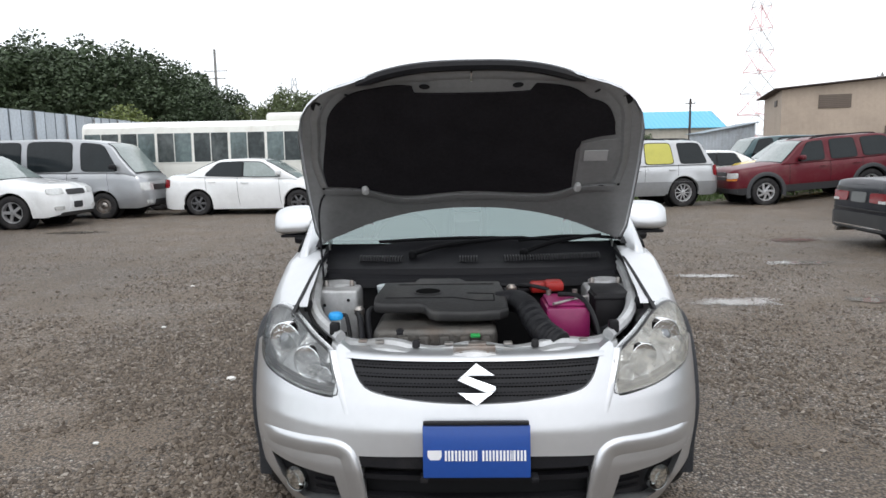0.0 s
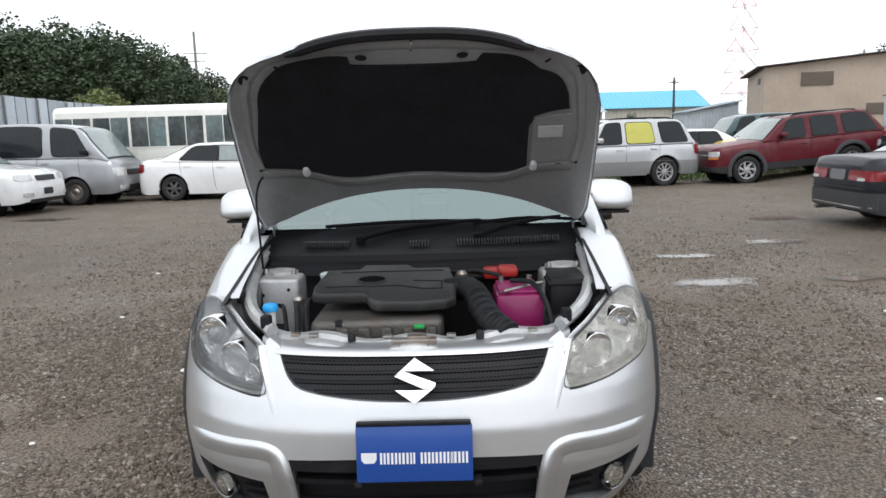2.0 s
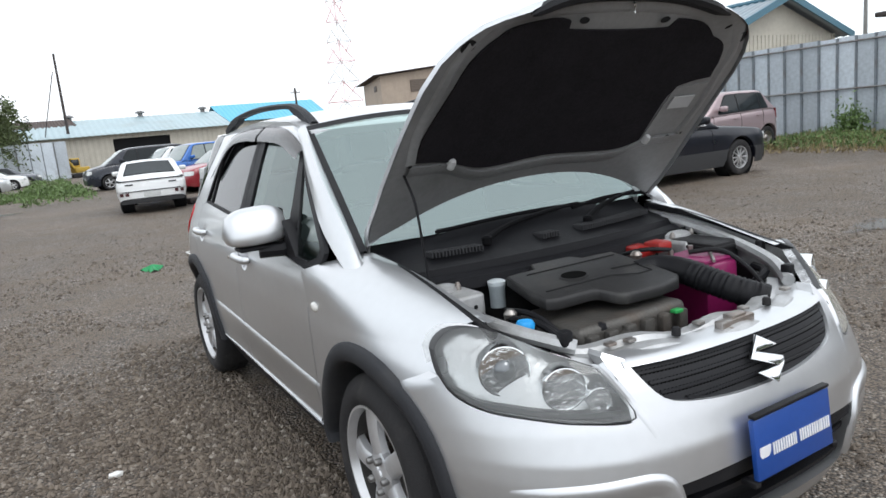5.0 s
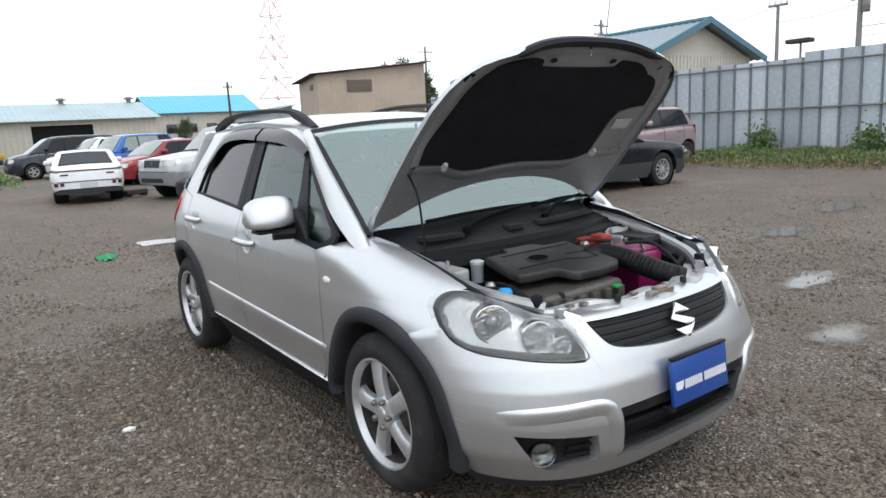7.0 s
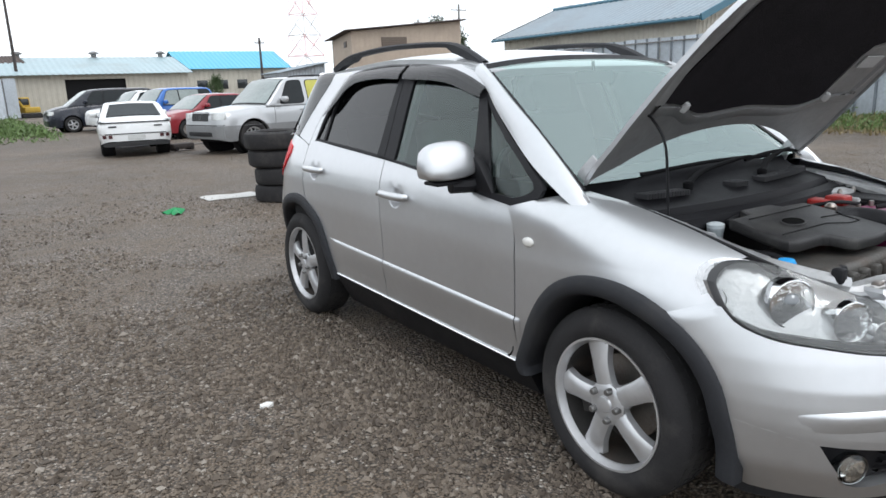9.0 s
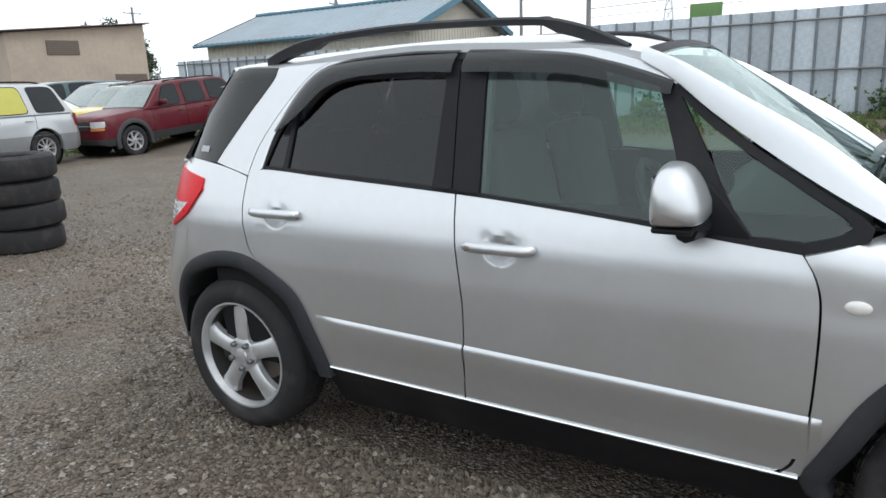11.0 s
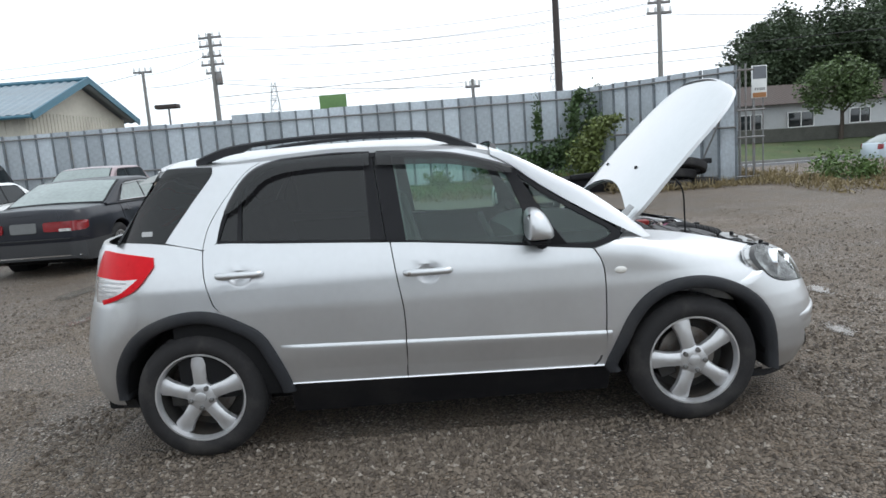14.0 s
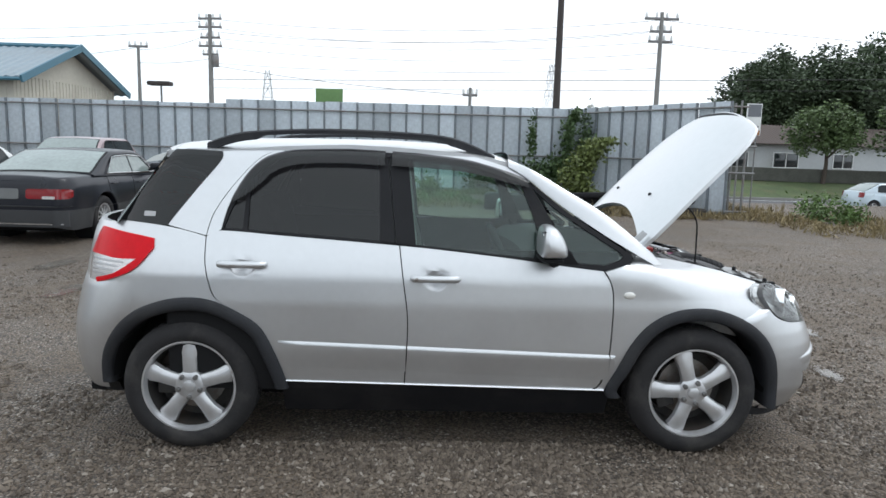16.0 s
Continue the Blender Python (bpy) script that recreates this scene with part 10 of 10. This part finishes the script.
KINDS = {"evergreen": [tree_meshes(6.5, 4.2, 16500, 64, 0.175, LEAF_DARK) for _ in range(3)], "broadleaf": [tree_meshes(5.0, 3.6, 16000, 40, 0.12, LEAF_MID) for _ in range(2)], "light": [tree_meshes(3.2, 2.6, 9000, 30, 0.11, LEAF_LIGHT)],
         "street": [tree_meshes(3.4, 2.4, 6500, 28, 0.12, LEAF_STREET, 0.6)]}


def tree(kind, x, y, s, label, z=0.0, sz=None):
    t = thing("tree", label, "tree", pose(x, y, z, 0, 0, rng.uniform(0, 360)))
    t.scale = (s, s, sz or s)
    tr, cr = KINDS[kind][int(rng.integers(len(KINDS[kind])))]
    part("trunk", tr, None, t), part("crown", cr, None, t)


# wooded rise beyond the western fence; it lowers towards the east
for k in range(32):
    x = -29.5 - 60 * (k % 16) / 15 + rng.uniform(-1.0, 1.0)
    y = 74 + (k // 16) * 9 + rng.uniform(-3, 3)
    top = float(np.interp(x, (-88, -51, -45, -40, -36, -32, -29, -25), (16.6, 16.2, 16.2, 14.8, 13.9, 12.8, 10.4, 7.0)))
    s = top / 10.6
    tree("evergreen", x, y, s * rng.uniform(0.9, 1.05), "dark evergreen tree on the wooded rise")
tree("light", -24.2, 48, 1.15, "yellow-green young tree before the dark wood")
for k in range(14):
    tree("evergreen", 63 + rng.uniform(-3, 7), -29.6 - 3.9 * k + rng.uniform(-1, 1), float(np.interp(k, (0, 1.3, 4, 14), (1.08, 1.20, 1.28, 1.36))) * rng.uniform(0.95, 1.06), "dark tree on the wooded hill across the road")
for x, y, s in ((60, -8, 0.50), (62, -12, 0.52), (61, -15, 0.66), (60, -19, 0.60)):
    tree("broadleaf", x, y, s * 1.1, "green tree beyond the fence")
tree("street", 43.5, -26.0, 1.10, "light green tree beyond the road", z=-0.4)
tree("street", 42.5, -31.5, 1.15, "light green tree beyond the road", z=-0.5)
tree("evergreen", 39.5, 60, 0.66, "dark pointed conifer beside the shed", sz=0.8)
tree("broadleaf", 22.6, 84, 0.26, sz=0.46, label= "green tree between the warehouses")
tree("broadleaf", 31, 72, 0.3, "green shrub before the blue-roofed building")
tree("broadleaf", 48, 70, 0.6, "green tree behind the shed")


def stuff(name, pts, size, mat, label, flat=0.5, slim=0.6):
    ob = new(name, leaves(pts, size, mat, name, flat, slim))
    return tagged(ob, label, "plants", kind="stuff")


# bamboo grove: leaning plumes of fine leaves
pts = []
for k in range(150):
    x, y = rng.uniform(-20.5, -2.6), rng.uniform(62, 74)
    h = float(np.interp(x, (-20.5, -17, -14, -11, -5, -2.6), (6.6, 8.2, 7.6, 8.6, 8.0, 6.0))) * rng.uniform(0.75, 1.04)
    n = 400
    t = rng.uniform(0.12, 1, n) ** 0.8
    lean = rng.normal(size=2) * 0.9
    spread = 0.85 * (1 - t) + 0.22
    pts.append(np.stack([x + lean[0] * t ** 3 + rng.normal(size=n) * spread, y + lean[1] * t ** 3 + rng.normal(size=n) * spread, h * t + rng.normal(size=n) * 0.2], 1))
stuff("bamboo_grove", np.concatenate(pts), 0.25, LEAF_BAMBOO, "dense grove of leaning green bamboo", 0.9, 0.27)


def weeds(x0, x1, y0, y1, n, h, size):
    p = np.stack([rng.uniform(x0, x1, n), rng.uniform(y0, y1, n), np.zeros(n)], 1)
    patch = np.array([max(0.0, 0.5 + 1.3 * noise.noise((a * 0.9, b * 0.9, 2.0))) for a, b, _ in p])
    p[:, 2] = rng.uniform(0, 1, n) * h * patch + np.array([ground_z(a, b) for a, b, _ in p])
    road = smooth_line(ROAD, 40)
    off = np.array([min((Vector((a, b, 0)) - q).length for q in road) for a, b, _ in p])
    return p[(patch > 0.15) & (off > 5.2)]


stuff("weeds", weeds(13.6, 17.1, -2.5, 11.0, 19000, 0.24, 0.09), 0.055, LEAF_WEED, "green weeds along the foot of the fence", 1.4, 0.28)
stuff("dry_grass", np.concatenate([weeds(13.0, 17.0, -2.5, 10.8, 9000, 0.16, 0.08), weeds(11.6, 15.5, -6.3, -2.0, 6000, 0.30, 0.09), weeds(8.5, 13.0, -11, -5.6, 5000, 0.2, 0.09)]), 0.075, LEAF_DRY, "dry brown grass at the yard's edge", 1.8, 0.18)
stuff("roadside_grass", np.concatenate([weeds(37.5, 47, -40, -10, 12000, 0.10, 0.1)]), 0.09, LEAF_MID, "grass verge along the road", 0.6, 0.3)
stuff("track_grass", np.concatenate([weeds(-9, 0.2, 30.5, 40, 11000, 0.35, 0.1), weeds(-2.2, 0.3, 26, 62, 4000, 0.5, 0.1), weeds(5, 14, 17.6, 21, 3000, 0.3, 0.1), weeds(-30, -3.5, 40, 60, 5000, 0.3, 0.1)]), 0.085, LEAF_WEED, "green grass strip beside the track", 1.3, 0.3)
# shrubs and creeper by the fence
for x, y, r, h in ((16.6, 9.0, 0.34, 0.75), (16.5, 6.1, 0.36, 0.70), (16.4, 4.7, 0.40, 0.75), (16.7, 5.4, 0.22, 0.6), (12.0, -7.3, 0.45, 0.65), (11.4, -7.7, 0.3, 0.5), (16.2, 2.0, 0.3, 0.5)):
    q = rng.normal(size=(700, 3)) * (r * 0.55, r * 0.55, h * 0.28)
    q[:, 2] = np.abs(q[:, 2] + h * 0.45)
    ob = new("shrub", leaves(q, 0.055, LEAF_WEED, "shrub", 1.0, 0.5))
    ob.location = (x, y, ground_z(x, y))
    tagged(ob, "small green shrub at the foot of the fence", "shrub", group="fence shrubs")
pts = []
for yy, zz, sy, sz, n in ((-0.3, 0.75, 0.6, 0.30, 700), (-1.3, 0.85, 0.6, 0.32, 800), (-2.0, 1.0, 0.35, 0.40, 700), (-2.2, 1.9, 0.16, 0.55, 500), (-2.75, 1.5, 0.22, 0.75, 800), (0.5, 0.6, 0.4, 0.25, 300), (-1.1, 2.0, 0.10, 0.6, 260), (-2.4, 2.6, 0.14, 0.18, 200)):
    pts.append(np.stack([17.0 - np.abs(rng.normal(size=n)) * 0.22, yy + rng.normal(size=n) * sy * 0.6, zz + rng.normal(size=n) * sz * 0.6], 1))
ivy = np.concatenate(pts)
ivy[:, 2] = np.maximum(ivy[:, 2], 0.2)
ob = new("creeper", leaves(ivy, 0.062, LEAF_MID, "creeper", 1.0, 0.7))
tagged(ob, "green creeper covering the fence corner", "creeper", kind="stuff")
n = 2600
t = rng.uniform(0, 1, n)
ob = new("creeper", leaves(np.stack([14.2 + rng.normal(size=n) * 0.16, -2.3 + rng.normal(size=n) * 0.20, 0.15 + 1.75 * t], 1) + np.stack([0 * t, 0.4 * np.sin(4 * t), 0 * t], 1), 0.065, LEAF_LIGHT, "creeper", 1.0, 0.6))
tagged(ob, "tall pale green weed stalks before the fence", "weed", kind="stuff")

# loose gravel stones where the camera passes
n = 150000
rad, turn = np.abs(rng.normal(size=n)) * 4.3, rng.uniform(0, math.tau, n)
x, y = -0.6 + rad * np.cos(turn) * 1.05, 2.0 + rad * np.sin(turn) * 1.15
inside = (np.abs(x) < 0.75) & (y > 0.1) & (y < 4.0)
x, y = x[~inside], y[~inside]
keep = np.array([noise.noise((a * 0.55, b * 0.55, 8.0)) + 0.6 * noise.noise((a * 2.1, b * 2.1, 3.0)) > -0.16 + 0.5 * (noise.noise((a * 31, b * 31, 1.0))) for a, b in zip(x, y)])
x, y = x[keep], y[keep]
k = len(x)
s = 0.0046 * np.exp((rng.normal(size=k) * 0.42).clip(-1, 0.55))
base = np.array([(1, 0, 0), (0, 1, 0), (-1, 0, 0), (0, -1, 0), (0, 0, 0.75), (0, 0, -0.75)], float)
a = rng.uniform(0, math.tau, k)
rot = np.stack([np.stack([np.cos(a), -np.sin(a)], -1), np.stack([np.sin(a), np.cos(a)], -1)], 1)
v = base[None] * (1 + 0.45 * rng.normal(size=(k, 6, 1)).clip(-1.2, 1.2)) * rng.uniform(0.7, 1.4, (k, 1, 3))
v[:, :, :2] = np.einsum("kij,knj->kni", rot, v[:, :, :2])
v = v * s[:, None, None] * 1.9 + np.stack([x, y, s * 0.5 + np.array([ground_z(p, q) for p, q in zip(x, y)])], -1)[:, None, :]
tri = np.array([(0, 1, 4), (1, 2, 4), (2, 3, 4), (3, 0, 4), (1, 0, 5), (2, 1, 5), (3, 2, 5), (0, 3, 5)])
f = (tri[None] + 6 * np.arange(k)[:, None, None]).reshape(-1, 3)
me = bpy.data.meshes.new("gravel")
me.from_pydata(v.reshape(-1, 3).tolist(), [], f.tolist())
gm, gn, gl_, gp = nodes_of("loose_gravel")
geo = gn.new("ShaderNodeNewGeometry")
ramp = gn.new("ShaderNodeValToRGB")
ramp.color_ramp.elements[0].color = (0.065, 0.050, 0.038, 1)
ramp.color_ramp.elements[1].color = (0.31, 0.275, 0.235, 1)
e_ = ramp.color_ramp.elements.new(0.55)
e_.color = (0.125, 0.098, 0.074, 1)
e_ = ramp.color_ramp.elements.new(0.9)
e_.color = (0.185, 0.150, 0.116, 1)
gl_.new(geo.outputs["Random Per Island"], ramp.inputs["Fac"])
gl_.new(ramp.outputs["Color"], gp.inputs["Base Color"])
gp.inputs["Roughness"].default_value = 0.7
me.materials.append(gm)
tagged(new("gravel", me), "loose grey gravel stones scattered over the yard", "gravel", kind="stuff")
